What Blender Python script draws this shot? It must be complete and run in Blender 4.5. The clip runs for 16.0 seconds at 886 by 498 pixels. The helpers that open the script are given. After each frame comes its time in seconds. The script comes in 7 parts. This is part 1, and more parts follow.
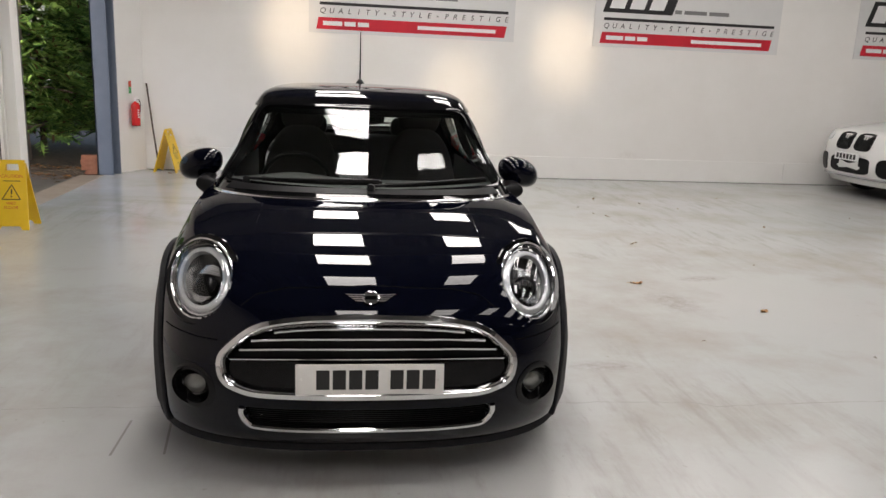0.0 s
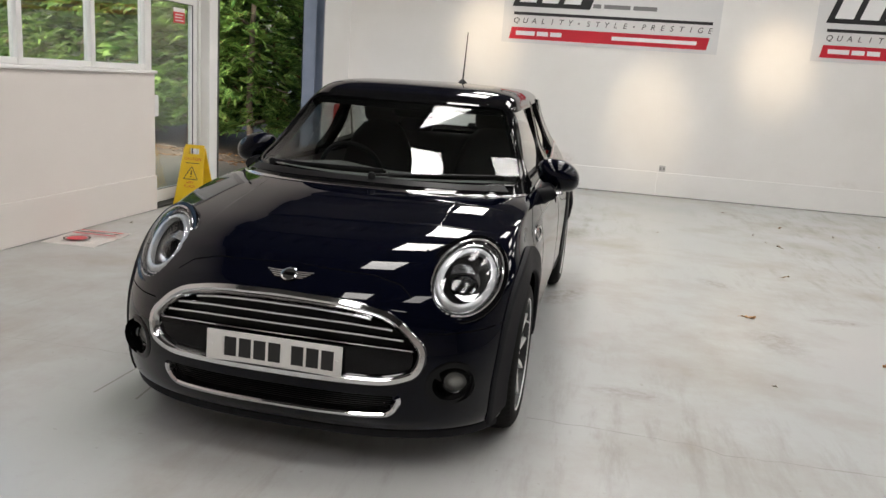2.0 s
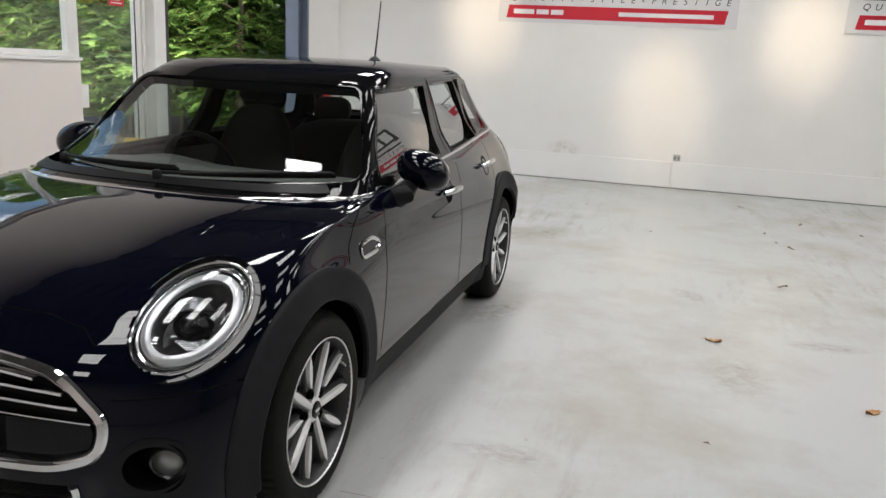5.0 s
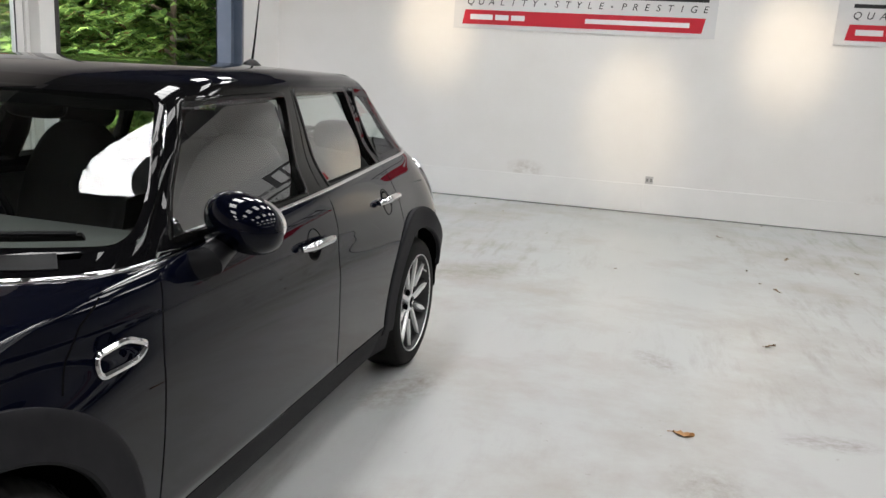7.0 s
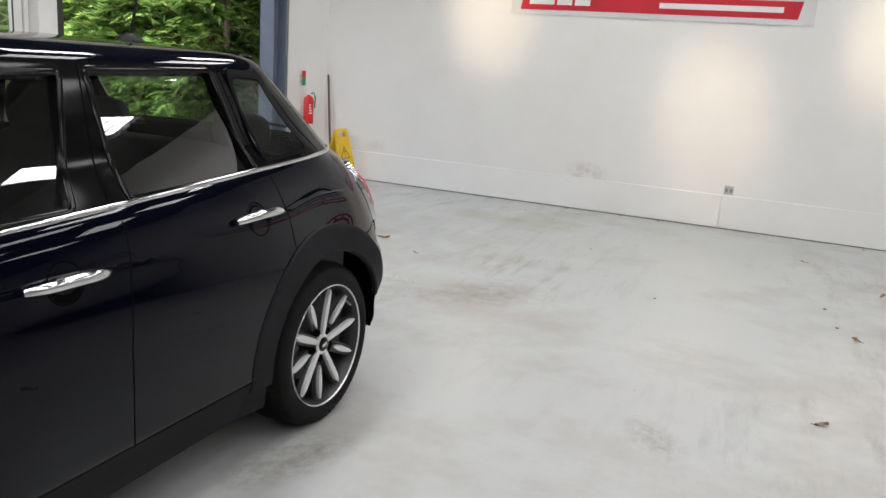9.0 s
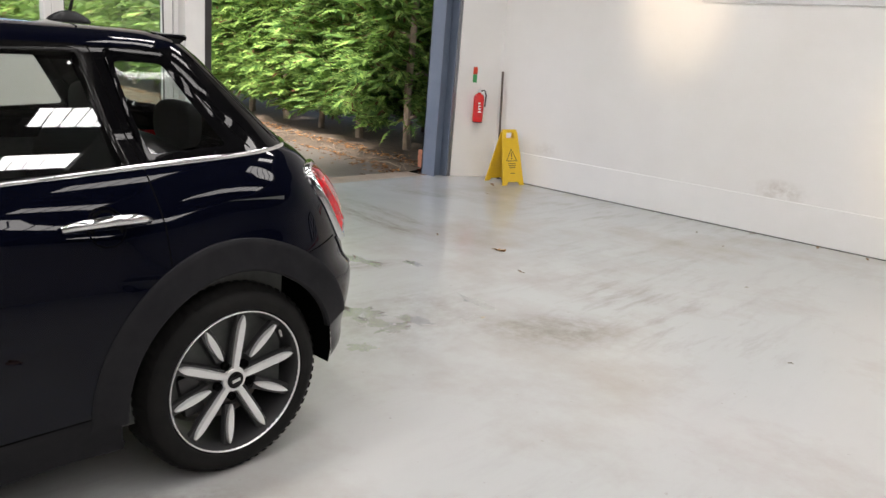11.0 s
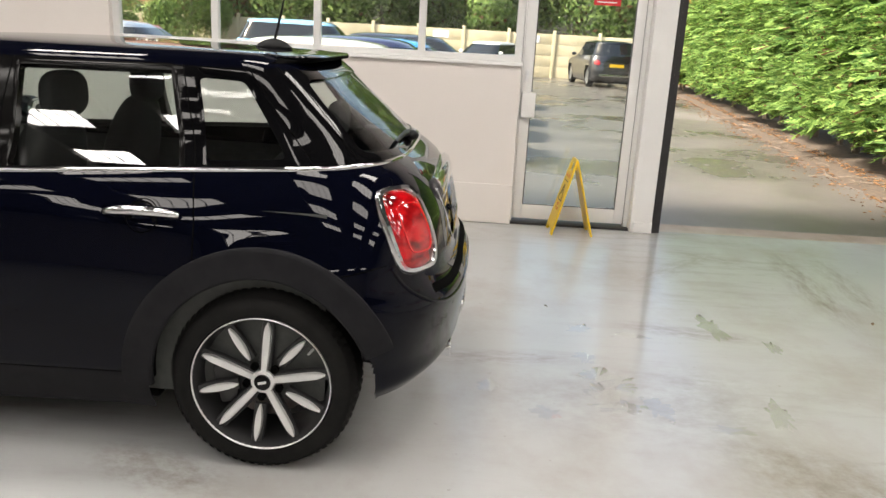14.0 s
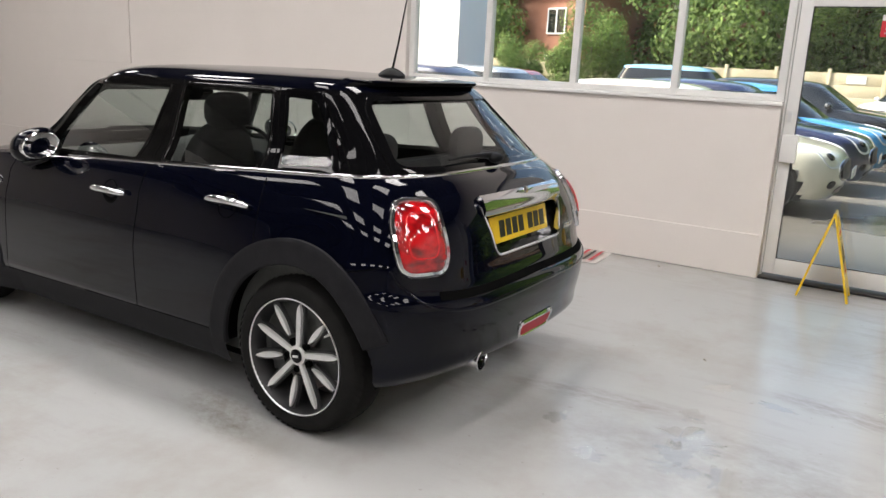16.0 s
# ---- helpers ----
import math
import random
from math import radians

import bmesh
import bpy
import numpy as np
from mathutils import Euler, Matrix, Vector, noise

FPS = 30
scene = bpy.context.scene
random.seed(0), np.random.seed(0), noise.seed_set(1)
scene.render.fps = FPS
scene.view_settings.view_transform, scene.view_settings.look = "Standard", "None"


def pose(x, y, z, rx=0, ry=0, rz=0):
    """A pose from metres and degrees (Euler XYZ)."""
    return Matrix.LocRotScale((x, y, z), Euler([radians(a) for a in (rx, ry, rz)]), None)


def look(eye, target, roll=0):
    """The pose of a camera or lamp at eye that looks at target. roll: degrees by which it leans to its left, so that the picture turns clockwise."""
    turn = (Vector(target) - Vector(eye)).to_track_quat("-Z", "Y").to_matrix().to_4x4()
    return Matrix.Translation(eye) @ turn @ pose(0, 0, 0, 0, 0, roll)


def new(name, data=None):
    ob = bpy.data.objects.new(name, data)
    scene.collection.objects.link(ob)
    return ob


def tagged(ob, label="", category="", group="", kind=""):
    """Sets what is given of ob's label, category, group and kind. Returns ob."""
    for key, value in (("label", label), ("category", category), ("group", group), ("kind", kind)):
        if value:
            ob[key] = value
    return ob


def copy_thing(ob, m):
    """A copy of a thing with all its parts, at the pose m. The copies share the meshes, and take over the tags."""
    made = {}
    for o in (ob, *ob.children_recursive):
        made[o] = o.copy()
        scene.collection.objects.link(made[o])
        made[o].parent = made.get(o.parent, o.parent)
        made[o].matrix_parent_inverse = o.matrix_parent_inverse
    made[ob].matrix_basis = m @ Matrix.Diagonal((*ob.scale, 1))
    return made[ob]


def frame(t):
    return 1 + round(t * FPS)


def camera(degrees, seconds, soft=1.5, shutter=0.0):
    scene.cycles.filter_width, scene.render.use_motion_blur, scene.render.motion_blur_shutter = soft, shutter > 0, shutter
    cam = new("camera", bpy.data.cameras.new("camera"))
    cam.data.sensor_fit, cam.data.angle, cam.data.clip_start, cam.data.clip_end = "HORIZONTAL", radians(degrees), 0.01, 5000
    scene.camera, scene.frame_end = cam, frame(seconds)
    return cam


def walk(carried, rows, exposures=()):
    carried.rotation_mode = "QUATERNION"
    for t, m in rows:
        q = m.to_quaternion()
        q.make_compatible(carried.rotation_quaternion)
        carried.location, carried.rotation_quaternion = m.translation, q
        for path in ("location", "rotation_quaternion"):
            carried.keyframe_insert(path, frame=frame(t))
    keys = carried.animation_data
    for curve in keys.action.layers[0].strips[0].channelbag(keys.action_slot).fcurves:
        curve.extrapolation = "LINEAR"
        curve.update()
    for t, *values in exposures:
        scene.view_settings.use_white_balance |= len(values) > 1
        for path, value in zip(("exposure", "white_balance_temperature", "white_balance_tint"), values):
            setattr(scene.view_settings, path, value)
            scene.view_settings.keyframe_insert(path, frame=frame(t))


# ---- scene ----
cam = camera(59.7, 16.0)
METRES, EYE, TILT, LEAN, TURN = 9.56, 1.473, 0.0, 0.0, -8.5
ROWS = [
    (0.0, 0.0, 0.0, 0.0, 0.53, -12.6, -2.37),
    (0.5, 0.0281, 0.0069, -0.0037, 5.4, -13.13, -2.91),
    (1.0, 0.0576, 0.0139, -0.0023, 9.77, -13.2, -3.29),
    (1.5, 0.0935, 0.0158, -0.0027, 15.09, -12.74, -3.41),
    (2.0, 0.1194, 0.027, -0.0053, 19.95, -12.42, -4.05),
    (2.5, 0.1424, 0.0467, -0.0041, 24.12, -12.53, -4.55),
    (3.0, 0.169, 0.059, -0.0055, 28.01, -12.28, -4.95),
    (5.5, 0.1752, 0.1702, -0.0085, 23.47, -13.53, -3.25),
    (6.0, 0.1715, 0.1967, -0.009, 22.94, -13.13, -4.17),
    (6.5, 0.1678, 0.2297, -0.0082, 22.54, -12.58, -4.32),
    (7.0, 0.1718, 0.2612, -0.0086, 23.06, -12.36, -3.48),
    (7.5, 0.1797, 0.2914, -0.0073, 25.04, -12.75, -3.3),
    (8.0, 0.1813, 0.3212, -0.0093, 26.91, -13.34, -4.2),
    (8.5, 0.1864, 0.3496, -0.0081, 28.44, -13.35, -4.31),
    (9.0, 0.2037, 0.3797, -0.009, 31.81, -13.2, -4.06),
    (11.5, 0.2449, 0.5397, -0.007, 57.9, -14.94, -3.94),
    (12.0, 0.2513, 0.576, -0.0076, 65.91, -15.14, -3.04),
    (12.5, 0.2593, 0.6111, -0.004, 74.82, -15.34, -3.12),
    (13.0, 0.2561, 0.6443, -0.0044, 83.8, -15.52, -4.08),
    (13.5, 0.252, 0.6753, -0.0027, 92.37, -15.61, -3.89),
    (14.0, 0.2493, 0.7118, 0.0001, 100.57, -15.37, -3.1),
    (14.5, 0.2408, 0.7442, -0.0032, 107.52, -15.03, -2.95),
    (15.0, 0.2301, 0.777, -0.0007, 114.79, -14.37, -3.25),
    (15.5, 0.2201, 0.8168, 0.001, 123.16, -13.8, -3.09),
    (16.0, 0.2048, 0.8449, -0.001, 130.54, -13.54, -2.78),
]
walk(cam, [(t, pose(0, 0, EYE, TILT, LEAN, TURN) @ pose(METRES * x, METRES * y, METRES * z, 90 + pitch, roll, yaw)) for t, x, y, z, yaw, pitch, roll in ROWS],
     [(0.0, 1.35, 6700, 13), (3.0, 1.36, 6500, 10), (6.0, 1.40, 6350, 10), (9.0, 1.40, 6300, 10), (11.5, 1.58, 6650, 13), (13.2, 1.69, 6850, 12), (14.5, 1.57, 6850, 12), (16.0, 1.54, 6550, 13)])

# ---- world, sun and large lights ----
world = bpy.data.worlds.new("sky_world")
scene.world = world
world.use_nodes = True
wn = world.node_tree.nodes
sky = wn.new("ShaderNodeTexSky")
sky.sky_type = 'NISHITA'
sky.sun_disc = False
sky.sun_elevation, sky.sun_rotation = radians(43), radians(163)
sky.air_density, sky.dust_density = 1.2, 5.0
wn["Background"].inputs["Strength"].default_value = 0.15
world.node_tree.links.new(sky.outputs["Color"], wn["Background"].inputs["Color"])
sun = new("sun", bpy.data.lights.new("sun", "SUN"))
sun.data.energy, sun.data.angle, sun.data.color = 5.0, radians(11), (1.0, 0.96, 0.9)
sun.matrix_world = look((6, -20, 19.5), (0, 0, 0))
CEIL = 4.6


def area(name, m, sx, sy, watts, colour=(1, 1, 1)):
    d = bpy.data.lights.new(name, "AREA")
    d.shape, d.size, d.size_y, d.energy, d.color = "RECTANGLE", sx, sy, watts, colour
    ob = new(name, d)
    ob.matrix_world = m
    return ob


def spot(name, eye, target, watts, degrees, colour, blend=0.6, radius=0.1):
    d = bpy.data.lights.new(name, "SPOT")
    d.energy, d.spot_size, d.spot_blend, d.color, d.shadow_soft_size = watts, radians(degrees), blend, colour, radius
    ob = new(name, d)
    ob.matrix_world = look(eye, target)
    return ob


# area lamps stand in for daylight through the strips of translucent roof sheets
SKYLIGHTS = tuple((0.02 + 1.8 * k, 0.66) for k in (0, 1, 2, 3, 4, 6))
for (sx, sw), y0, watts in zip(SKYLIGHTS, (-3.6, -0.2, 1.0, 1.0, -0.2, -0.2), (262, 126, 82, 80, 100, 112)):
    area("skylight_daylight", pose(sx, (y0 + 11.0) / 2, CEIL + 0.02), sw, 11.0 - y0, watts, (1.0, 0.98, 0.95))
# added spots on the back wall stand in for lamps mirrored in its gloss
WARM = (1.0, 0.78, 0.5)
SPOTS = ((1.6, 1.85, 1.15), (3.3, 3.45, 1.95), (-0.6, -0.55, 2.05))
for lx, tx, tz in SPOTS:
    spot("wall_glow_spot", (lx, 8.7, CEIL - 0.45), (tx, 11.5, tz), 128, 21, WARM, 1.0)

# ---- materials ----
def mat(name, colour, rough=0.5, metal=0.0, spec=0.5, coat=0.0, coat_rough=0.03):
    m = bpy.data.materials.new(name)
    m.use_nodes = True
    b = m.node_tree.nodes["Principled BSDF"]
    b.inputs["Base Color"].default_value = (*colour, 1)
    b.inputs["Roughness"].default_value = rough
    b.inputs["Metallic"].default_value = metal
    b.inputs["Specular IOR Level"].default_value = spec
    b.inputs["Coat Weight"].default_value = coat
    b.inputs["Coat Roughness"].default_value = coat_rough
    return m


def noise_node(m, scale, detail=4.0, rough=0.6, stretch=None):
    n, l = m.node_tree.nodes, m.node_tree.links
    tc = n.new("ShaderNodeTexCoord")
    tx = n.new("ShaderNodeTexNoise")
    tx.inputs["Scale"].default_value, tx.inputs["Detail"].default_value, tx.inputs["Roughness"].default_value = scale, detail, rough
    if stretch:
        mp = n.new("ShaderNodeMapping")
        mp.inputs["Scale"].default_value = stretch
        l.new(tc.outputs["Object"], mp.inputs["Vector"])
        l.new(mp.outputs["Vector"], tx.inputs["Vector"])
    else:
        l.new(tc.outputs["Object"], tx.inputs["Vector"])
    return tx


def ramp(m, src, stops):
    r = m.node_tree.nodes.new("ShaderNodeValToRGB")
    e = r.color_ramp.elements
    e[0].position, e[0].color = stops[0][0], (*stops[0][1], 1)
    e[1].position, e[1].color = stops[-1][0], (*stops[-1][1], 1)
    for p, c in stops[1:-1]:
        x = e.new(p)
        x.color = (*c, 1)
    m.node_tree.links.new(src, r.inputs["Fac"])
    return r.outputs["Color"]


def blend(m, a, b, fac, how="MIX"):
    x = m.node_tree.nodes.new("ShaderNodeMix")
    x.data_type, x.blend_type = "RGBA", how
    for sock, v in ((x.inputs[6], a), (x.inputs[7], b), (x.inputs[0], fac)):
        if isinstance(v, tuple):
            sock.default_value = (*v, 1)
        elif isinstance(v, (int, float)):
            sock.default_value = v
        else:
            m.node_tree.links.new(v, sock)
    return x.outputs[2]


def plug(m, socket, src):
    m.node_tree.links.new(src, m.node_tree.nodes["Principled BSDF"].inputs[socket])


def bump(m, src, strength, distance=0.002):
    b = m.node_tree.nodes.new("ShaderNodeBump")
    b.inputs["Strength"].default_value, b.inputs["Distance"].default_value = strength, distance
    m.node_tree.links.new(src, b.inputs["Height"])
    plug(m, "Normal", b.outputs["Normal"])


def value_range(m, src, lo, hi):
    r = m.node_tree.nodes.new("ShaderNodeMapRange")
    r.inputs["To Min"].default_value, r.inputs["To Max"].default_value = lo, hi
    m.node_tree.links.new(src, r.inputs["Value"])
    return r.outputs["Result"]


def mottled(name, c1, c2, scale=6.0, rough=(0.4, 0.6), bump_scale=80.0, bump_strength=0.15, coat=0.0, metal=0.0, spec=0.5):
    m = mat(name, c1, 0.5, metal, spec, coat)
    t = noise_node(m, scale)
    plug(m, "Base Color", ramp(m, t.outputs["Fac"], [(0.3, c1), (0.7, c2)]))
    f = noise_node(m, bump_scale)
    plug(m, "Roughness", value_range(m, t.outputs["Fac"], *rough))
    bump(m, f.outputs["Fac"], bump_strength)
    return m


def glass_mat(name, tint, gloss_rough=0.0, mirror=0.07, power=5.0):
    """A thin pane: light goes straight through, tinted; a grazing weight drives the mirror part."""
    m = bpy.data.materials.new(name)
    m.use_nodes = True
    n, l = m.node_tree.nodes, m.node_tree.links
    n.remove(n["Principled BSDF"])
    tr, gl, fr, mx = (n.new(k) for k in ("ShaderNodeBsdfTransparent", "ShaderNodeBsdfGlossy", "ShaderNodeLayerWeight", "ShaderNodeMixShader"))
    tr.inputs["Color"].default_value = (*tint, 1)
    gl.inputs["Roughness"].default_value = gloss_rough
    fr.inputs["Blend"].default_value = 0.5
    pw, sc = n.new("ShaderNodeMath"), n.new("ShaderNodeMapRange")
    pw.operation = 'POWER'
    pw.inputs[1].default_value = power
    sc.inputs["To Min"].default_value, sc.inputs["To Max"].default_value = mirror, 1.0
    l.new(fr.outputs["Facing"], pw.inputs[0])
    l.new(pw.outputs[0], sc.inputs["Value"])
    l.new(sc.outputs["Result"], mx.inputs[0])
    l.new(tr.outputs[0], mx.inputs[1])
    l.new(gl.outputs[0], mx.inputs[2])
    l.new(mx.outputs[0], n["Material Output"].inputs["Surface"])
    return m


def lacquer(name, colour, mirror, power, rough):
    """A dark coat under clear lacquer: a grazing weight drives the gloss."""
    m = glass_mat(name, (1, 1, 1), rough, mirror, power)
    n, l = m.node_tree.nodes, m.node_tree.links
    base = n.new("ShaderNodeBsdfDiffuse")
    base.inputs["Color"].default_value = (*colour, 1)
    mx = n["Mix Shader"]
    n.remove(n["Transparent BSDF"])
    l.new(base.outputs[0], mx.inputs[1])
    return m


M_WALL = mottled("white_wall_paint", (0.78, 0.765, 0.74), (0.82, 0.81, 0.79), 1.3, (0.35, 0.45), 40, 0.03)
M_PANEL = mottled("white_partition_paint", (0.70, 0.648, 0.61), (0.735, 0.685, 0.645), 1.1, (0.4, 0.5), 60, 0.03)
M_TRIM = mottled("white_gloss_trim", (0.8, 0.79, 0.77), (0.83, 0.82, 0.8), 3.0, (0.3, 0.4), 60, 0.02)
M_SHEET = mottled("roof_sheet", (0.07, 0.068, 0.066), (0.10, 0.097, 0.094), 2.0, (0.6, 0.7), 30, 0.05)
M_STEEL = mottled("painted_blue_grey_steel", (0.10, 0.13, 0.185), (0.13, 0.16, 0.215), 4, (0.35, 0.5), 60, 0.05)
M_TRACK = mottled("shutter_guide_steel", (0.013, 0.012, 0.012), (0.028, 0.026, 0.026), 9, (0.35, 0.5), 60, 0.1)
M_UPVC = mottled("white_frame_plastic", (0.72, 0.71, 0.69), (0.76, 0.75, 0.73), 5, (0.3, 0.4), 80, 0.02)
M_PAINT = lacquer("navy_black_car_paint", (0.0012, 0.0016, 0.0050), 0.021, 3.6, 0.008)
M_CHROME = mat("chrome", (0.66, 0.66, 0.67), 0.06, 1.0)
M_BLACKPL = mottled("black_textured_plastic", (0.010, 0.010, 0.012), (0.016, 0.016, 0.018), 20, (0.55, 0.68), 400, 0.15, 0, 0, 0.12)
M_GLOSSBLK = lacquer("gloss_black_plastic", (0.003, 0.003, 0.0035), 0.021, 4.3, 0.015)
M_SATINBLK = mottled("satin_black_plastic", (0.004, 0.004, 0.005), (0.007, 0.007, 0.008), 20, (0.35, 0.45), 300, 0.05, 0, 0, 0.15)
M_FRAME = lacquer("satin_black_window_frame", (0.0045, 0.0043, 0.0043), 0.018, 4.0, 0.10)
M_RUBBER = mottled("tyre_rubber", (0.006, 0.006, 0.006), (0.012, 0.0115, 0.011), 14, (0.65, 0.8), 200, 0.3, 0, 0, 0.15)
# near-black colour standing in for shade in gaps, recesses and under parts
M_VOID = mat("dark_cavity", (0.003, 0.003, 0.003), 0.9, 0, 0.03)
# gloss-free black that paints the wheel houses as dark as deep shade
M_WELL = lacquer("wheel_house_black", (0.004, 0.004, 0.004), 0.0, 60.0, 0.9)
M_ALLOY = mottled("machined_alloy", (0.70, 0.70, 0.70), (0.78, 0.78, 0.77), 12, (0.3, 0.4), 300, 0.05, 0, 0.55)
M_RIMBLK = mottled("dark_alloy", (0.016, 0.016, 0.017), (0.024, 0.024, 0.025), 20, (0.3, 0.45), 200, 0.05)
M_CARGLASS = glass_mat("car_glass", (0.84, 0.89, 0.87), 0.0, 0.06)
M_PRIVACY = glass_mat("tinted_car_glass", (0.82, 0.89, 0.86), 0.0, 0.15, 2.0)
M_WINGLASS = glass_mat("window_glass", (0.93, 0.96, 0.94), 0.0, 0.06)
M_LENS = glass_mat("clear_lamp_lens", (0.95, 0.96, 0.96), 0.0, 0.06)
M_WATER = glass_mat("clear_water", (0.95, 0.95, 0.94), 0.03, 0.05, 4.0)

# ---- mesh tools ----
from mathutils.bvhtree import BVHTree


def bm_new():
    return bmesh.new()


def box(bm, x0, x1, y0, y1, z0, z1, bevel=0.0, seg=2):
    v = [bm.verts.new((x, y, z)) for x in (x0, x1) for y in (y0, y1) for z in (z0, z1)]
    fs = [bm.faces.new([v[i] for i in q]) for q in ((0, 1, 3, 2), (4, 6, 7, 5), (0, 4, 5, 1), (2, 3, 7, 6), (0, 2, 6, 4), (1, 5, 7, 3))]
    if bevel:
        es = list({e for f in fs for e in f.edges})
        bmesh.ops.bevel(bm, geom=es, offset=bevel, segments=seg, affect='EDGES', profile=0.6)
    return bm


def cyl(bm, a, b, r0, r1=None, n=20, caps=True):
    r1 = r0 if r1 is None else r1
    a, b = Vector(a), Vector(b)
    q = (b - a).to_track_quat("Z", "Y")
    rings = []
    for c, r in ((a, r0), (b, r1)):
        rings.append([bm.verts.new(c + q @ Vector((r * math.cos(2 * math.pi * i / n), r * math.sin(2 * math.pi * i / n), 0))) for i in range(n)])
    for i in range(n):
        bm.faces.new((rings[0][i], rings[0][(i + 1) % n], rings[1][(i + 1) % n], rings[1][i]))
    if caps:
        bm.faces.new(rings[0][::-1])
        bm.faces.new(rings[1])
    return bm


def lathe(bm, prof, n=32, axis="Z", at=(0, 0, 0)):
    """prof: (radius, along) pairs; closed rings of revolution."""
    at = Vector(at)
    rings = []
    for r, h in prof:
        ring = []
        for i in range(n):
            c, s = r * math.cos(2 * math.pi * i / n), r * math.sin(2 * math.pi * i / n)
            p = {"Z": (c, s, h), "X": (h, c, s), "Y": (s, h, c)}[axis]
            ring.append(bm.verts.new(at + Vector(p)))
        rings.append(ring)
    for a, b in zip(rings, rings[1:]):
        for i in range(n):
            bm.faces.new((a[i], a[(i + 1) % n], b[(i + 1) % n], b[i]))
    return bm


def sweep(bm, pts, nors, prof, closed=True, cap=True):
    """Carry a profile of (across, out) pairs along points that lie on a surface with these normals."""
    n = len(pts)
    rings = []
    for i in range(n):
        p, nn = Vector(pts[i]), Vector(nors[i]).normalized()
        a, b = (Vector(pts[(i + 1) % n]), Vector(pts[i - 1])) if closed else (Vector(pts[min(i + 1, n - 1)]), Vector(pts[max(i - 1, 0)]))
        t = (a - b)
        if t.length < 1e-9:
            t = Vector((1, 0, 0))
        t.normalize()
        s = nn.cross(t).normalized()
        rings.append([bm.verts.new(p + s * u + nn * v) for u, v in prof])
    m = len(prof)
    for i in range(n if closed else n - 1):
        a, b = rings[i], rings[(i + 1) % n]
        for j in range(m):
            bm.faces.new((a[j], a[(j + 1) % m], b[(j + 1) % m], b[j]))
    if not closed and cap:
        bm.faces.new(rings[0][::-1])
        bm.faces.new(rings[-1])
    return bm


def tube(bm, pts, r, n=8):
    """A round tube through free points."""
    pts = [Vector(p) for p in pts]
    rings = []
    up = Vector((0.13, 0.21, 0.97))
    for i, p in enumerate(pts):
        t = (pts[min(i + 1, len(pts) - 1)] - pts[max(i - 1, 0)]).normalized()
        if abs(t.dot(up)) > 0.95:
            up = Vector((0.9, 0.3, 0.1))
        s = t.cross(up).normalized()
        k = t.cross(s)
        rr = r[i] if isinstance(r, (list, tuple)) else r
        rings.append([bm.verts.new(p + (s * math.cos(2 * math.pi * j / n) + k * math.sin(2 * math.pi * j / n)) * rr) for j in range(n)])
    for a, b in zip(rings, rings[1:]):
        for j in range(n):
            bm.faces.new((a[j], a[(j + 1) % n], b[(j + 1) % n], b[j]))
    bm.faces.new(rings[0][::-1])
    bm.faces.new(rings[-1])
    return bm


def rings_disc(bm, pts, nor, steps, centre=None):
    """Concentric rings inside a closed outline: (scale, depth) steps, depth along one normal."""
    pts = [Vector(p) for p in pts]
    c = centre or sum(pts, Vector()) / len(pts)
    nor = Vector(nor).normalized()
    rings = []
    for s, d in steps:
        if s <= 1e-6:
            rings.append([bm.verts.new(c + nor * d)])
        else:
            rings.append([bm.verts.new(c + (p - c) * s + nor * d) for p in pts])
    n = len(pts)
    for a, b in zip(rings, rings[1:]):
        for i in range(n):
            if len(b) == 1:
                bm.faces.new((a[i], a[(i + 1) % n], b[0]))
            else:
                bm.faces.new((a[i], a[(i + 1) % n], b[(i + 1) % n], b[i]))
    return bm


def blob(bm, centre, size, bend=None, nu=16, nv=10, power=2.0):
    """A rounded solid: superellipsoid with half sizes; bend moves each point."""
    c = Vector(centre)
    e = 2.0 / power
    sg = lambda v: math.copysign(abs(v) ** e, v)
    rows = []
    for j in range(nv + 1):
        ph = -math.pi / 2 + math.pi * j / nv
        row = []
        for i in range(nu if 0 < j < nv else 1):
            th = 2 * math.pi * i / nu
            p = Vector((size[0] * sg(math.cos(ph)) * sg(math.cos(th)), size[1] * sg(math.cos(ph)) * sg(math.sin(th)), size[2] * sg(math.sin(ph))))
            p = bend(p) if bend else p
            row.append(bm.verts.new(c + p))
        rows.append(row)
    for a, b in zip(rows, rows[1:]):
        for i in range(nu):
            k = (i + 1) % nu
            q = [a[i % len(a)], a[k % len(a)], b[k % len(b)], b[i % len(b)]]
            q = [v for n_, v in enumerate(q) if v not in q[:n_]]
            if len(q) > 2:
                bm.faces.new(q)
    return bm


def finish(name, bm, material, smooth=True, recalc=True):
    if recalc:
        bmesh.ops.recalc_face_normals(bm, faces=bm.faces)
    me = bpy.data.meshes.new(name)
    bm.to_mesh(me)
    bm.free()
    for mm in (material if isinstance(material, (list, tuple)) else [material]):
        me.materials.append(mm)
    if smooth:
        me.shade_smooth()
        me.set_sharp_from_angle(angle=radians(38))
    return me


def part(name, bm, material, parent, label="", smooth=True, recalc=True):
    ob = new(name, finish(name, bm, material, smooth, recalc))
    ob.parent = parent
    if label:
        ob["label"] = label
    return ob


def thing(name, bm, material, label, category, group="", kind="", m=None, smooth=True):
    ob = new(name, finish(name, bm, material, smooth))
    if m is not None:
        ob.matrix_world = m
    return tagged(ob, label, category, group, kind)


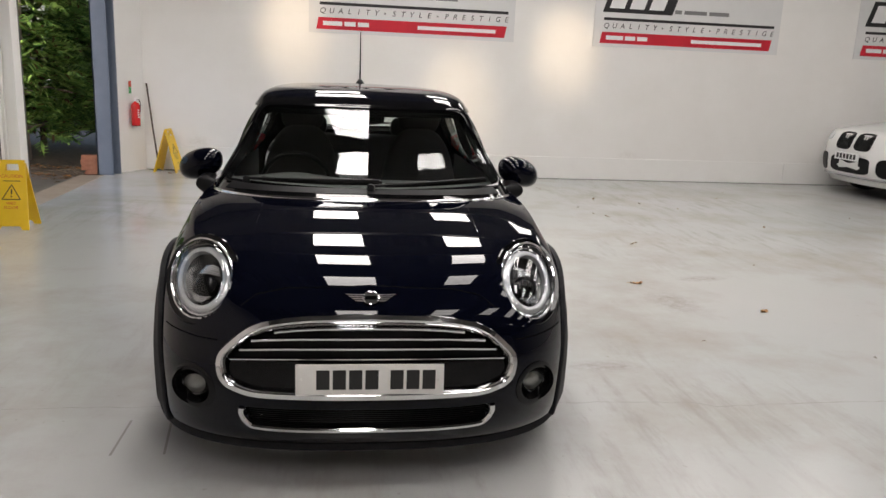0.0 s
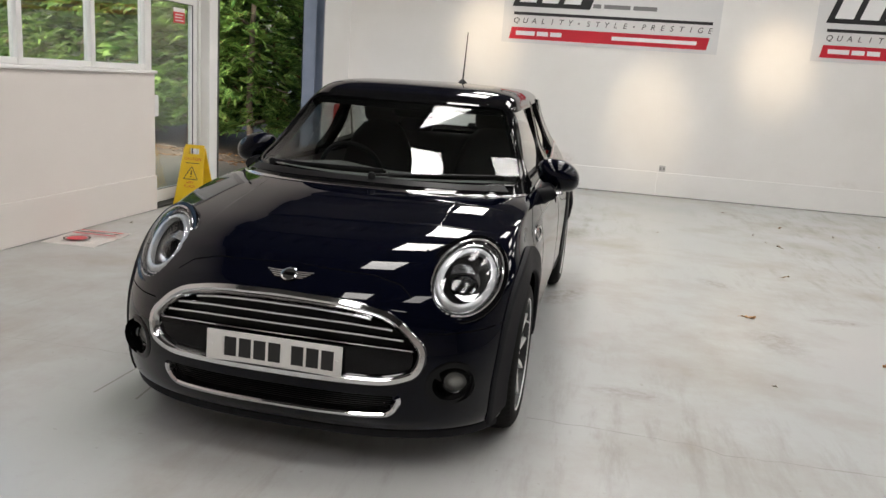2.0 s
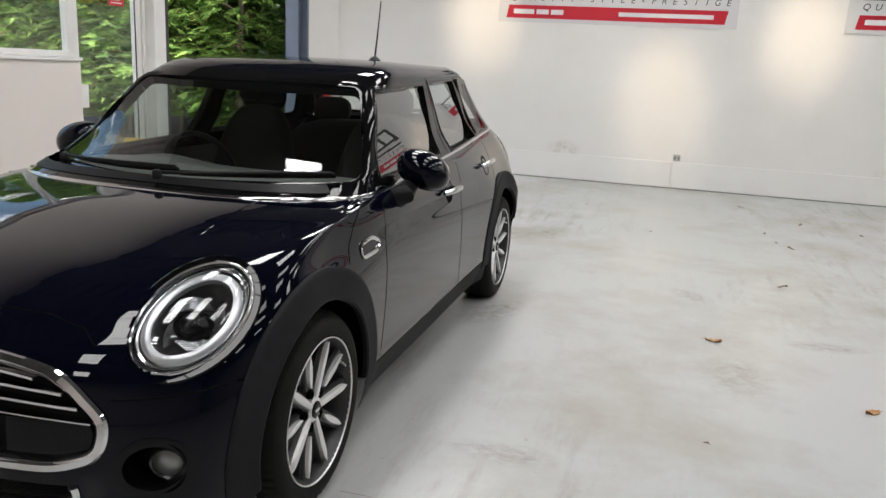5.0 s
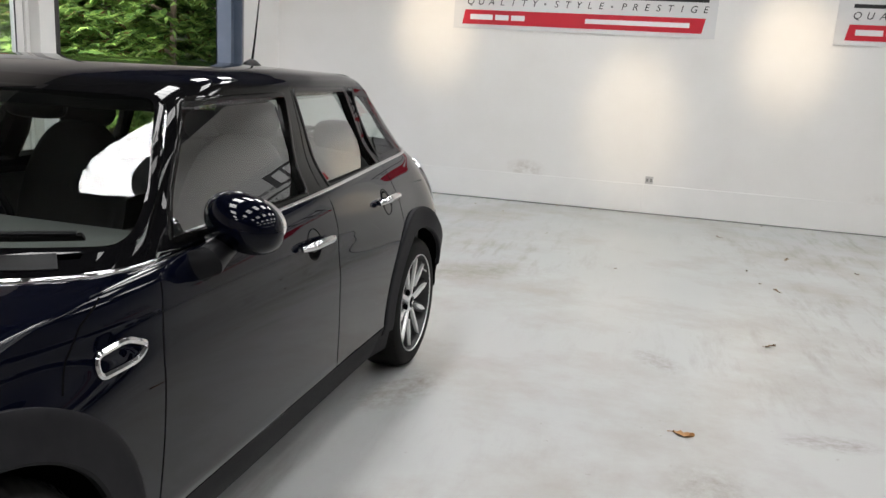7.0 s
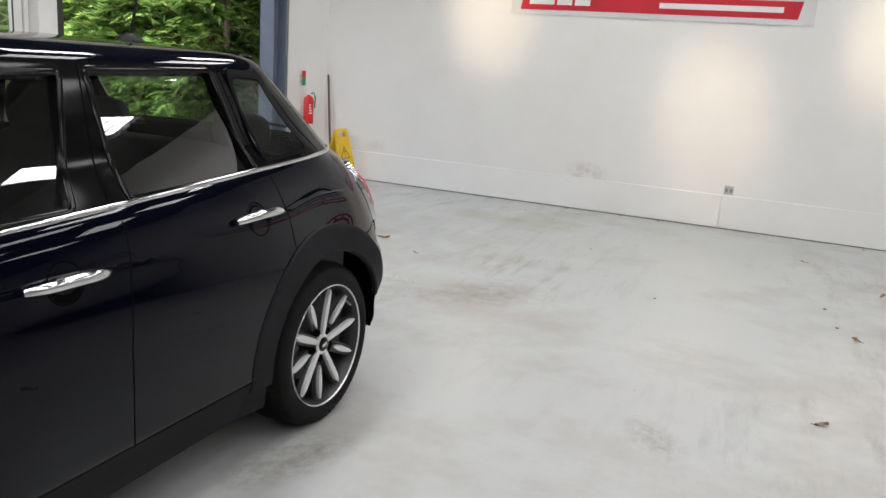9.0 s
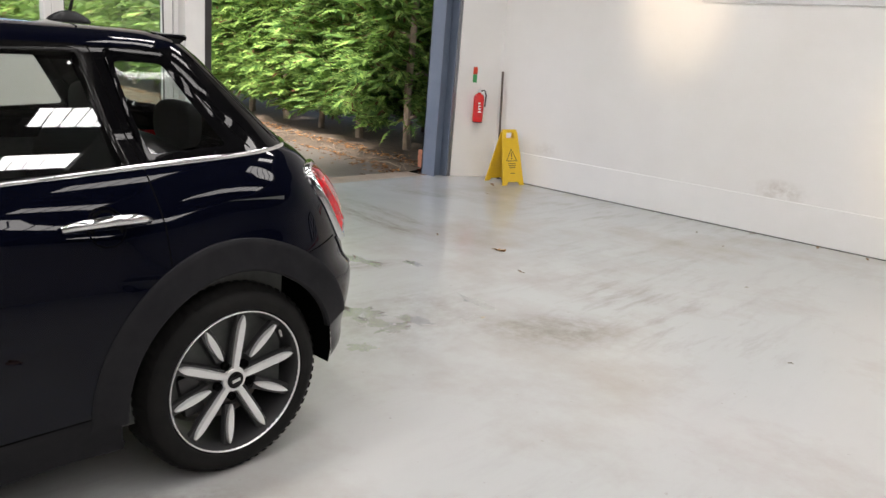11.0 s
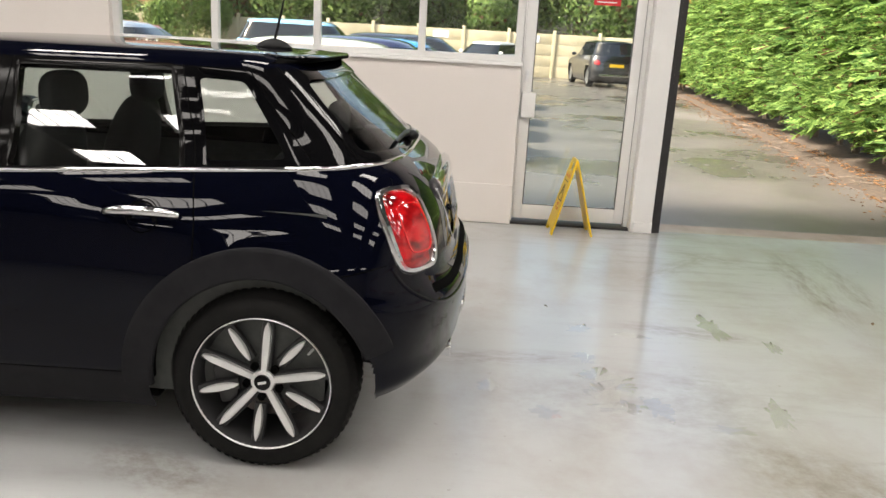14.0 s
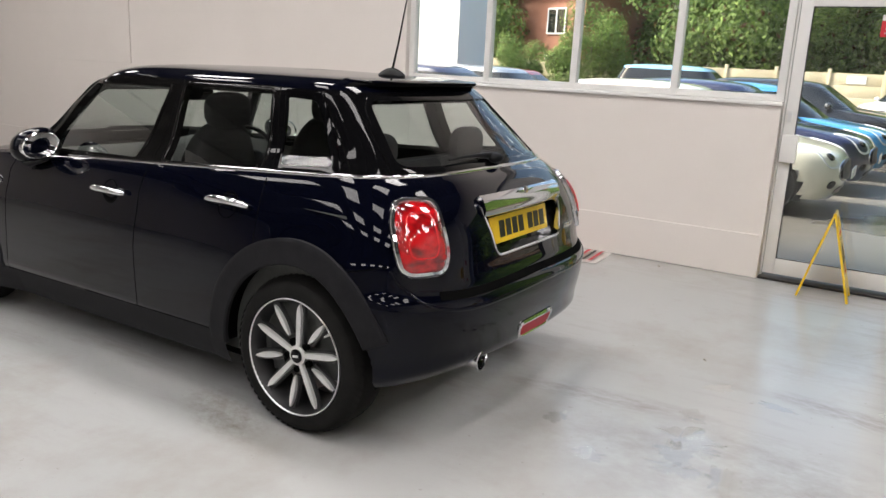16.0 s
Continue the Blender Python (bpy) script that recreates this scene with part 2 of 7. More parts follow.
def holder(name, label, category, m=None, group="", kind=""):
    ob = new(name)
    ob.empty_display_size = 0.1
    if m is not None:
        ob.matrix_world = m
    return tagged(ob, label, category, group, kind)


def text_part(name, body, size, m, material, parent, depth=0.0015, bold=0.0, spacing=1.0, shear=0.0, label="", align="CENTER"):
    """Raised lettering in the built-in font, as a mesh."""
    cu = bpy.data.curves.new(name, "FONT")
    cu.body, cu.size, cu.extrude, cu.offset = body, size, depth, bold
    cu.space_character, cu.shear, cu.align_x, cu.align_y = spacing, shear, align, "CENTER"
    tmp = bpy.data.objects.new(name + "_curve", cu)
    me = bpy.data.meshes.new_from_object(tmp)
    bpy.data.objects.remove(tmp)
    me.materials.clear()
    me.materials.append(material)
    ob = new(name, me)
    ob.parent = parent
    ob.matrix_basis = m
    if label:
        ob["label"] = label
    return ob

# ---- the room ----
X0, X1, Y0, Y1 = -2.93, 13.5, -4.6, 11.55   # inner faces of the walls
SILL_Z = 1.31
WIN_TOP = 2.75


def structure(name, bm, material, label, category, smooth=False):
    return thing(name, bm, material, label, category, kind="structure", smooth=smooth)


def smudges(m, c):
    """Dirt trodden and driven in: streaky brown-grey patches (x, y, half length, half width, turn, amount)."""
    n, l = m.node_tree.nodes, m.node_tree.links
    for (x, y, rx, ry, turn, amount) in (
            (-1.65, 8.72, 1.0, 0.17, -5, 0.8), (-1.7, 9.0, 0.9, 0.15, -6, 0.6), (-0.6, 7.65, 0.5, 0.12, 80, 0.7), (0.85, 7.75, 0.5, 0.3, 50, 0.8),
            (0.95, 7.85, 0.45, 0.35, 70, 0.5), (0.25, 7.2, 0.9, 0.5, 100, 0.5), (-2.2, 9.95, 0.45, 0.16, 30, 0.6), (-2.2, 8.2, 0.4, 0.15, 60, 0.5),
            (1.05, 5.4, 0.35, 0.16, 70, 0.8), (1.45, 3.72, 0.25, 0.10, 0, 0.6), (2.38, 4.9, 0.3, 0.2, 90, 0.6), (2.2, 6.3, 0.22, 0.12, -50, 0.6),
            (2.9, 5.55, 0.25, 0.1, 10, 0.7), (-0.1, 6.6, 0.55, 0.12, 98, 0.6), (-1.9, 7.9, 0.7, 0.12, 140, 0.5)):
        tc, mp, gr = n.new("ShaderNodeTexCoord"), n.new("ShaderNodeMapping"), n.new("ShaderNodeTexGradient")
        mp.vector_type = 'TEXTURE'
        mp.inputs["Location"].default_value = (x, y, 0)
        mp.inputs["Rotation"].default_value = (0, 0, radians(turn))
        mp.inputs["Scale"].default_value = (rx, ry, 1)
        gr.gradient_type = 'SPHERICAL'
        l.new(tc.outputs["Object"], mp.inputs["Vector"])
        l.new(mp.outputs["Vector"], gr.inputs["Vector"])
        tx = n.new("ShaderNodeTexNoise")
        tx.inputs["Scale"].default_value, tx.inputs["Detail"].default_value, tx.inputs["Roughness"].default_value = 1.6, 9.0, 0.72
        st = n.new("ShaderNodeMapping")
        st.inputs["Scale"].default_value = (2.2, 1.6, 1.0)
        l.new(mp.outputs["Vector"], st.inputs["Vector"])
        l.new(st.outputs["Vector"], tx.inputs["Vector"])
        a = ramp(m, gr.outputs["Fac"], [(0.0, (0, 0, 0)), (0.55, (1, 1, 1))])
        b = ramp(m, tx.outputs["Fac"], [(0.38, (0, 0, 0)), (0.78, (1.15 * amount, 1.15 * amount, 1.15 * amount))])
        c = blend(m, c, (0.20, 0.17, 0.14), blend(m, a, b, 1.0, "MULTIPLY"))
    return c


def grey_floor():
    m = mat("grey_painted_concrete", (0.5, 0.5, 0.49), 0.3)
    big = noise_node(m, 0.45, 3.0, 0.5)
    gloss = noise_node(m, 0.8, 3.0, 0.5)
    dirt = noise_node(m, 0.75, 12.0, 0.66)
    mask = noise_node(m, 0.33, 2.0, 0.5)
    scuff = noise_node(m, 2.4, 12.0, 0.7, (3.5, 0.6, 1.0))
    speck = noise_node(m, 26.0, 3.0, 0.5)
    c = ramp(m, big.outputs["Fac"], [(0.3, (0.405, 0.415, 0.412)), (0.7, (0.45, 0.447, 0.437))])
    c = blend(m, c, (0.30, 0.26, 0.22), ramp(m, dirt.outputs["Fac"], [(0.48, (0, 0, 0)), (0.74, (0.75, 0.75, 0.75))]))
    sm = blend(m, ramp(m, scuff.outputs["Fac"], [(0.50, (0, 0, 0)), (0.70, (0.7, 0.7, 0.7))]), ramp(m, mask.outputs["Fac"], [(0.42, (0, 0, 0)), (0.62, (1, 1, 1))]), 1.0, "MULTIPLY")
    c = blend(m, c, (0.25, 0.23, 0.205), sm)
    c = blend(m, c, (0.30, 0.28, 0.26), ramp(m, speck.outputs["Fac"], [(0.70, (0, 0, 0)), (0.76, (0.5, 0.5, 0.5))]))
    c = smudges(m, c)
    plug(m, "Base Color", c)
    rough = ramp(m, gloss.outputs["Fac"], [(0.3, (0.18, 0.18, 0.18)), (0.7, (0.25, 0.25, 0.25))])
    # wet patches carried in near the opening
    wet = noise_node(m, 1.9, 6.0, 0.62, (1.0, 1.6, 1.0))
    tc = m.node_tree.nodes.new("ShaderNodeTexCoord")
    mp = m.node_tree.nodes.new("ShaderNodeMapping")
    mp.inputs["Location"].default_value = (0.35, -3.1, 0)
    mp.inputs["Scale"].default_value = (0.36, 0.36, 0.36)
    gr = m.node_tree.nodes.new("ShaderNodeTexGradient")
    gr.gradient_type = 'SPHERICAL'
    m.node_tree.links.new(tc.outputs["Object"], mp.inputs["Vector"])
    m.node_tree.links.new(mp.outputs["Vector"], gr.inputs["Vector"])
    near = ramp(m, gr.outputs["Fac"], [(0.0, (0, 0, 0)), (0.6, (1, 1, 1))])
    damp = blend(m, ramp(m, wet.outputs["Fac"], [(0.40, (0, 0, 0)), (0.62, (1, 1, 1))]), near, 1.0, "MULTIPLY")
    rough = blend(m, rough, (0.10, 0.10, 0.10), damp)
    plug(m, "Roughness", rough)
    return m


M_FLOOR = grey_floor()
bm = bm_new()
box(bm, X0 - 0.06, X1, Y0, Y1 + 0.1, -0.15, 0.0)
structure("floor", bm, M_FLOOR, "light grey painted concrete floor, scuffed and stained", "floor")
# shallow puddles carried in by wet tyres
rnd = random.Random(14)
for x, y, rx, ry in ((0.08, 7.09, 0.10, 0.13), (0.24, 7.06, 0.10, 0.07), (0.36, 7.10, 0.06, 0.09), (0.34, 7.27, 0.11, 0.05), (0.22, 6.54, 0.05, 0.05), (-0.16, 7.03, 0.06, 0.06), (-0.56, 7.05, 0.05, 0.06), (-0.50, 7.32, 0.03, 0.09), (0.45, 6.78, 0.05, 0.06), (0.50, 7.53, 0.04, 0.07), (0.34, 7.78, 0.12, 0.05), (-0.70, 7.80, 0.16, 0.06), (-0.45, 8.05, 0.09, 0.03)):
    bm = bm_new()
    ph = [rnd.uniform(0, 6.28) for _ in range(4)]
    lo, hi = [], []
    for i in range(110):
        a = 2 * math.pi * i / 110
        k = 1 + 0.25 * math.sin(2 * a + ph[0]) + 0.2 * math.sin(5 * a + ph[1]) + 0.14 * math.sin(9 * a + ph[2]) + 0.08 * math.sin(17 * a + ph[3]) + rnd.uniform(-0.05, 0.05)
        lo.append(bm.verts.new((x + rx * k * math.cos(a), y + ry * k * math.sin(a), 0.0003)))
        hi.append(bm.verts.new((x + 0.985 * rx * k * math.cos(a), y + 0.985 * ry * k * math.sin(a), 0.0012)))
    for i in range(110):
        bm.faces.new((lo[i], lo[(i + 1) % 110], hi[(i + 1) % 110], hi[i]))
    bm.faces.new(hi)
    thing("puddle", bm, M_WATER, "small shallow puddle of water on the grey floor", "puddle", "puddles on the floor").visible_shadow = False

# back wall paint: as the other walls, with grubby smudges low down
M_BACKWALL = mottled("white_back_wall_paint", (0.78, 0.765, 0.74), (0.82, 0.81, 0.79), 1.3, (0.3, 0.4), 40, 0.03)
nt, lk = M_BACKWALL.node_tree.nodes, M_BACKWALL.node_tree.links
base_link = nt["Principled BSDF"].inputs["Base Color"].links[0].from_socket
col = base_link
for sx_, sz_, rad_, amt_ in ((0.66, 0.40, 0.28, 0.5), (-1.9, 0.42, 0.2, 0.25), (4.6, 0.38, 0.22, 0.2)):
    tc_ = nt.new("ShaderNodeTexCoord")
    mp_ = nt.new("ShaderNodeMapping")
    mp_.inputs["Location"].default_value = (-sx_ / rad_, -Y1 / rad_, -sz_ / (rad_ * 0.45))
    mp_.inputs["Scale"].default_value = (1 / rad_, 1 / rad_, 1 / (rad_ * 0.45))
    gr_ = nt.new("ShaderNodeTexGradient")
    gr_.gradient_type = 'SPHERICAL'
    lk.new(tc_.outputs["Object"], mp_.inputs["Vector"])
    lk.new(mp_.outputs["Vector"], gr_.inputs["Vector"])
    nz_ = noise_node(M_BACKWALL, 9.0, 6.0, 0.7)
    mm_ = blend(M_BACKWALL, gr_.outputs["Color"], ramp(M_BACKWALL, nz_.outputs["Fac"], [(0.4, (0, 0, 0)), (0.7, (1, 1, 1))]), 1.0, "MULTIPLY")
    mm_ = blend(M_BACKWALL, mm_, (amt_ * 2, amt_ * 2, amt_ * 2), 1.0, "MULTIPLY")
    col = blend(M_BACKWALL, col, (0.42, 0.36, 0.30), mm_)
plug(M_BACKWALL, "Base Color", col)

# back wall and the short angled return beside the opening
bm = bm_new()
box(bm, -2.62, X1 + 0.2, Y1, Y1 + 0.2, 0.0, CEIL)
structure("wall_back", bm, M_BACKWALL, "smooth white painted wall with warm glow patches from added spots", "wall")
bm = bm_new()
for z0, z1 in ((0.0, CEIL),):
    q = [(-2.86, 11.07), (-2.62, 11.55), (-2.62, 11.75), (-3.1, 11.75), (-3.1, 11.07)]
    lo = [bm.verts.new((x, y, z0)) for x, y in q]
    hi = [bm.verts.new((x, y, z1)) for x, y in q]
    for i in range(5):
        bm.faces.new((lo[i], lo[(i + 1) % 5], hi[(i + 1) % 5], hi[i]))
    bm.faces.new(lo[::-1]), bm.faces.new(hi)
structure("wall_return", bm, M_WALL, "narrow white painted wall beside the vehicle opening", "wall")
bm = bm_new()
box(bm, -2.60, 2.07, Y1 - 0.022, Y1 - 0.001, 0.004, 0.34, 0.004)
box(bm, 2.075, 7.2, Y1 - 0.022, Y1 - 0.001, 0.004, 0.34, 0.004)
box(bm, 7.205, X1, Y1 - 0.022, Y1 - 0.001, 0.004, 0.34, 0.004)
structure("baseboard", bm, M_TRIM, "tall white painted baseboard along the wall", "baseboard")
# solid dark strip drawn along the baseboard's foot for the gap line
bm = bm_new()
box(bm, -2.60, X1, Y1 - 0.026, Y1 - 0.0225, 0.0005, 0.007)
structure("baseboard_gap", bm, M_TRACK, "dark line at the gap under the baseboard", "joint")
# partition under the windows
bm = bm_new()
box(bm, X0 - 0.14, X0, Y0, 6.785, 0.0, SILL_Z - 0.03)
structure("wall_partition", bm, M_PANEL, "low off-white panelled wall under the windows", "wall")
bm = bm_new()
box(bm, X0, X0 + 0.018, Y0, 6.785, 0.004, 0.33, 0.003)
structure("baseboard_partition", bm, M_PANEL, "off-white painted baseboard", "baseboard")
bm = bm_new()
box(bm, X0 - 0.14, X0 + 0.03, 3.50, 6.79, SILL_Z - 0.028, SILL_Z, 0.008)
structure("window_sill", bm, M_TRIM, "white painted window sill", "window sill")
# wall beyond the windows' end and above them
bm = bm_new()
box(bm, X0 - 0.14, X0 + 0.012, Y0, -0.47, SILL_Z - 0.029, CEIL)
box(bm, X0 - 0.14, X0 + 0.0, -0.469, 3.495, SILL_Z - 0.029, CEIL)
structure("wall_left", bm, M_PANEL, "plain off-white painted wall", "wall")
bm = bm_new()
box(bm, X0 - 0.14, X0, 3.496, 11.06, WIN_TOP, CEIL)
structure("wall_header", bm, M_PANEL, "off-white painted wall over windows and opening", "wall")
# closing walls
bm = bm_new()
box(bm, X1, X1 + 0.2, Y0, Y1, 0.0, CEIL)
structure("wall_right", bm, mottled("grey_wall_paint", (0.50, 0.48, 0.46), (0.56, 0.54, 0.52), 1.0, (0.5, 0.6), 40, 0.05), "plain grey painted wall", "wall")
bm = bm_new()
box(bm, X0 - 0.14, X1 + 0.2, Y0 - 0.2, Y0, 0.0, CEIL)
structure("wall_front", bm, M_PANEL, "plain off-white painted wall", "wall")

# pillar between door and opening, shutter guide, steel post
bm = bm_new()
box(bm, X0 - 0.16, X0 + 0.03, 7.777, 7.955, 0.0, WIN_TOP, 0.006)
box(bm, X0 + 0.031, X0 + 0.05, 7.80, 7.953, 0.0, 0.09, 0.004)
structure("pillar", bm, M_UPVC, "white clad pillar beside the glass door", "pillar")
bm = bm_new()
box(bm, X0 - 0.12, X0 + 0.02, 7.957, 7.985, 0.0, WIN_TOP + 0.2, 0.003)
box(bm, X0 - 0.12, X0 - 0.06, 7.985, 8.03, 0.0, WIN_TOP + 0.2, 0.003)
box(bm, X0 - 0.03, X0 + 0.015, 7.985, 8.025, 0.0, WIN_TOP + 0.2, 0.003)
structure("shutter_guide", bm, M_TRACK, "dark steel roller shutter guide rail", "shutter guide")
bm = bm_new()
box(bm, X0 - 0.16, X0 + 0.04, 10.84, 10.858, 0.0, WIN_TOP + 0.4, 0.002)
box(bm, X0 - 0.16, X0 - 0.142, 10.84, 11.02, 0.0, WIN_TOP + 0.4, 0.002)
box(bm, X0 - 0.02, X0 + 0.1, 10.985, 11.0, 0.0, WIN_TOP + 0.4, 0.002)
box(bm, X0 - 0.02, X0 - 0.004, 10.858, 10.985, 0.0, WIN_TOP + 0.4, 0.002)
structure("steel_post", bm, M_STEEL, "blue-grey painted steel post at the opening", "post")
bm = bm_new()
box(bm, X0 + 0.02, X0 + 0.075, 11.0, 11.05, 0.0, WIN_TOP + 0.4, 0.004)
box(bm, X0 + 0.03, X0 + 0.085, 11.05, 11.07, 0.0, WIN_TOP + 0.4, 0.003)
structure("shutter_guide_right", bm, mottled("galvanised_steel", (0.3, 0.31, 0.33), (0.38, 0.39, 0.41), 12, (0.3, 0.45), 90, 0.1, 0, 0.7), "bare steel roller shutter guide rail", "shutter guide")

# ceiling: corrugated sheets with strips of roof lights between purlins, lidded above the lamps
bm = bm_new()
edges = [X0 - 0.14]
for sx, sw in SKYLIGHTS:
    edges += [sx - sw / 2, sx + sw / 2]
edges.append(X1 + 0.2)
for a, b in zip(edges[::2], edges[1::2]):
    n = max(2, int((b - a) / 0.09))
    rows = []
    for i in range(n + 1):
        x = a + (b - a) * i / n
        z = CEIL + 0.05 + (0.03 if (i % 4) in (1, 2) else 0.0)
        rows.append((bm.verts.new((x, Y0 - 0.2, z)), bm.verts.new((x, Y1 + 0.2, z))))
    for p, q in zip(rows, rows[1:]):
        bm.faces.new((p[0], q[0], q[1], p[1]))
for sx, sw in SKYLIGHTS:
    box(bm, sx - sw / 2, sx + sw / 2, Y0 - 0.2, -4.0, CEIL + 0.05, CEIL + 0.08)
    box(bm, sx - sw / 2, sx + sw / 2, 11.0, Y1 + 0.2, CEIL + 0.05, CEIL + 0.08)
    # added opaque lid, unseen from below, keeps the sun out above the lamp
    box(bm, sx - sw / 2 - 0.02, sx + sw / 2 + 0.02, -4.01, 11.01, CEIL + 0.045, CEIL + 0.12)
structure("ceiling", bm, M_SHEET, "dark grey corrugated roof lining with roof lights closed above their lamps", "ceiling")
# opaque lining strips and thin bars divide the roof lights
y = -4.0
while y < 11.2:
    bm = bm_new()
    box(bm, X0, X1, y, y + 1.05, CEIL - 0.10, CEIL - 0.02)
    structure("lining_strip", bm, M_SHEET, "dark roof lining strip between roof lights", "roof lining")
    for k in range(1, 5):
        bm = bm_new()
        box(bm, X0, X1, y + 1.05 + 0.19 * k - 0.006, y + 1.05 + 0.19 * k + 0.006, CEIL - 0.028, CEIL - 0.02)
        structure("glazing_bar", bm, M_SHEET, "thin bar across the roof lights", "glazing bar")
    y += 2.0


def window_unit():
    """Row of fixed panes over the partition, white frames."""
    w = holder("window_1", "row of fixed windows in white frames looking onto the yard", "window", kind="structure")
    x0, x1 = X0 - 0.125, X0 - 0.065
    bm = bm_new()
    box(bm, x0, x1, 3.50, 6.785, SILL_Z + 0.001, SILL_Z + 0.05, 0.004)
    box(bm, x0, x1, 3.50, 6.785, WIN_TOP - 0.05, WIN_TOP - 0.001, 0.004)
    part("window_frame", bm, M_UPVC, w)
    marks = [3.52, 4.32, 5.14, 5.98, 6.757]
    for i, y in enumerate(marks):
        bm = bm_new()
        box(bm, x0 - 0.005, x1 + 0.005, y - 0.028, y + 0.028, SILL_Z + 0.002, WIN_TOP - 0.002, 0.004)
        part("mullion", bm, M_UPVC, w)
    for a, b in zip(marks, marks[1:]):
        bm = bm_new()
        box(bm, x0 + 0.027, x0 + 0.033, a + 0.02, b - 0.02, SILL_Z + 0.04, WIN_TOP - 0.04)
        p = part("pane", bm, M_WINGLASS, w, smooth=False)
        p.visible_shadow = False


window_unit()


def glass_door():
    d = holder("door_1", "white framed glass door with a red notice", "door", kind="structure")
    x0, x1 = X0 - 0.15, X0 - 0.09
    a, b = 6.79, 7.775
    bm = bm_new()
    box(bm, x0 - 0.01, x1 + 0.02, a, a + 0.012, 0.0, 2.10, 0.003)
    box(bm, x0 - 0.01, x1 + 0.02, b - 0.036, b, 0.0, 2.10, 0.003)
    box(bm, x0 - 0.01, x1 + 0.02, a + 0.012, b - 0.036, 2.062, 2.10, 0.003)
    part("door_frame", bm, M_UPVC, d)
    bm = bm_new()
    box(bm, x0, x1, a + 0.014, a + 0.095, 0.035, 2.055, 0.005)
    box(bm, x0, x1, b - 0.115, b - 0.039, 0.035, 2.055, 0.005)
    box(bm, x0, x1, a + 0.095, b - 0.115, 0.035, 0.155, 0.005)
    box(bm, x0, x1, a + 0.095, b - 0.115, 1.975, 2.055, 0.005)
    part("door_leaf_frame", bm, M_UPVC, d)
    # dark gaskets round the glass and the leaf
    bm = bm_new()
    for ya, yb, za, zb in ((a + 0.095, a + 0.102, 0.155, 1.975), (b - 0.122, b - 0.115, 0.155, 1.975), (a + 0.102, b - 0.122, 0.155, 0.162), (a + 0.102, b - 0.122, 1.968, 1.975)):
        box(bm, x1 - 0.012, x1 - 0.003, ya, yb, za, zb)
    box(bm, x1 - 0.02, x1 - 0.002, b - 0.039, b - 0.036, 0.03, 2.06)
    box(bm, x1 - 0.02, x1 - 0.002, a + 0.012, a + 0.014, 0.03, 2.06)
    part("gasket", bm, M_TRACK, d, "dark rubber gasket")
    bm = bm_new()
    box(bm, x0 + 0.027, x0 + 0.033, a + 0.092, b - 0.112, 0.15, 1.98)
    part("pane", bm, M_WINGLASS, d, smooth=False).visible_shadow = False
    bm = bm_new()
    box(bm, x1 + 0.0, x1 + 0.05, a + 0.02, a + 0.13, 0.88, 1.08, 0.008)
    part("lock_case", bm, M_UPVC, d, "white plastic lock case")
    bm = bm_new()
    box(bm, x1 - 0.001, x1 + 0.012, a + 0.035, a + 0.065, 1.17, 1.25, 0.004)
    part("keyhole_plate", bm, M_ALLOY, d)
    bm = bm_new()
    box(bm, x0 + 0.034, x0 + 0.037, 7.32, 7.53, 1.78, 1.885)
    s = part("notice", bm, mat("red_notice", (0.55, 0.02, 0.03), 0.4), d, "red and white printed notice on the glass")
    bm = bm_new()
    box(bm, x0 + 0.034, x0 + 0.037, 7.32, 7.53, 1.886, 1.925)
    white = mat("notice_white", (0.75, 0.74, 0.72), 0.5)
    part("notice_heading", bm, white, s)
    for i in range(3):
        bm = bm_new()
        box(bm, x0 + 0.0372, x0 + 0.038, 7.345, 7.50 - 0.03 * (i % 2), 1.80 + 0.028 * i, 1.809 + 0.028 * i)
        part("text_bar", bm, white, s)
    bm = bm_new()
    box(bm, X0 - 0.16, X0 - 0.002, a, b, 0.001, 0.018, 0.003)
    part("threshold", bm, M_TRACK, d, "dark metal door threshold")
    # panel over the door
    bm = bm_new()
    box(bm, x0, x1, a, b, 2.102, WIN_TOP - 0.002)
    part("top_panel", bm, M_UPVC, d)


glass_door()

# ---- the car: a lofted shell with separate panels, lamps, wheels and cabin ----
def outline(row, n):
    """Half plan outline of one level, nose centre to tail centre, evenly spaced: arrays of across, along, up."""
    zf, zs, zr, uf, af, nf, w, ur, ar, nr = row
    th = np.linspace(0, math.pi / 2, 160)
    fx, fy = w * np.sin(th) ** (2 / nf), uf + af * (1 - np.cos(th) ** (2 / nf))
    rx, ry = w * np.cos(th) ** (2 / nr), ur - ar * (1 - np.sin(th) ** (2 / nr))
    ms = np.linspace(0, 1, 60)[1:-1]
    mx, my = np.full(58, w), fy[-1] + (ry[0] - fy[-1]) * ms
    x, y = np.concatenate([fx, mx, rx]), np.concatenate([fy, my, ry])
    s = np.concatenate([[0], np.cumsum(np.hypot(np.diff(x), np.diff(y)))])
    q = np.linspace(0, s[-1], n)
    x, y = np.interp(q, s, x), np.interp(q, s, y)
    t = np.clip((y - uf) / af, 0, 1)
    t = t * t * (3 - 2 * t)
    k = np.clip((y - uf - af * 0.7) / (ur - uf - af * 0.7), 0, 1)
    if zs < 0.36:
        k = k ** 5
    z = np.where(y < uf + af, zf + (zs - zf) * t, zs) + (zr - zs) * k
    return np.stack([x, y, z], 1)


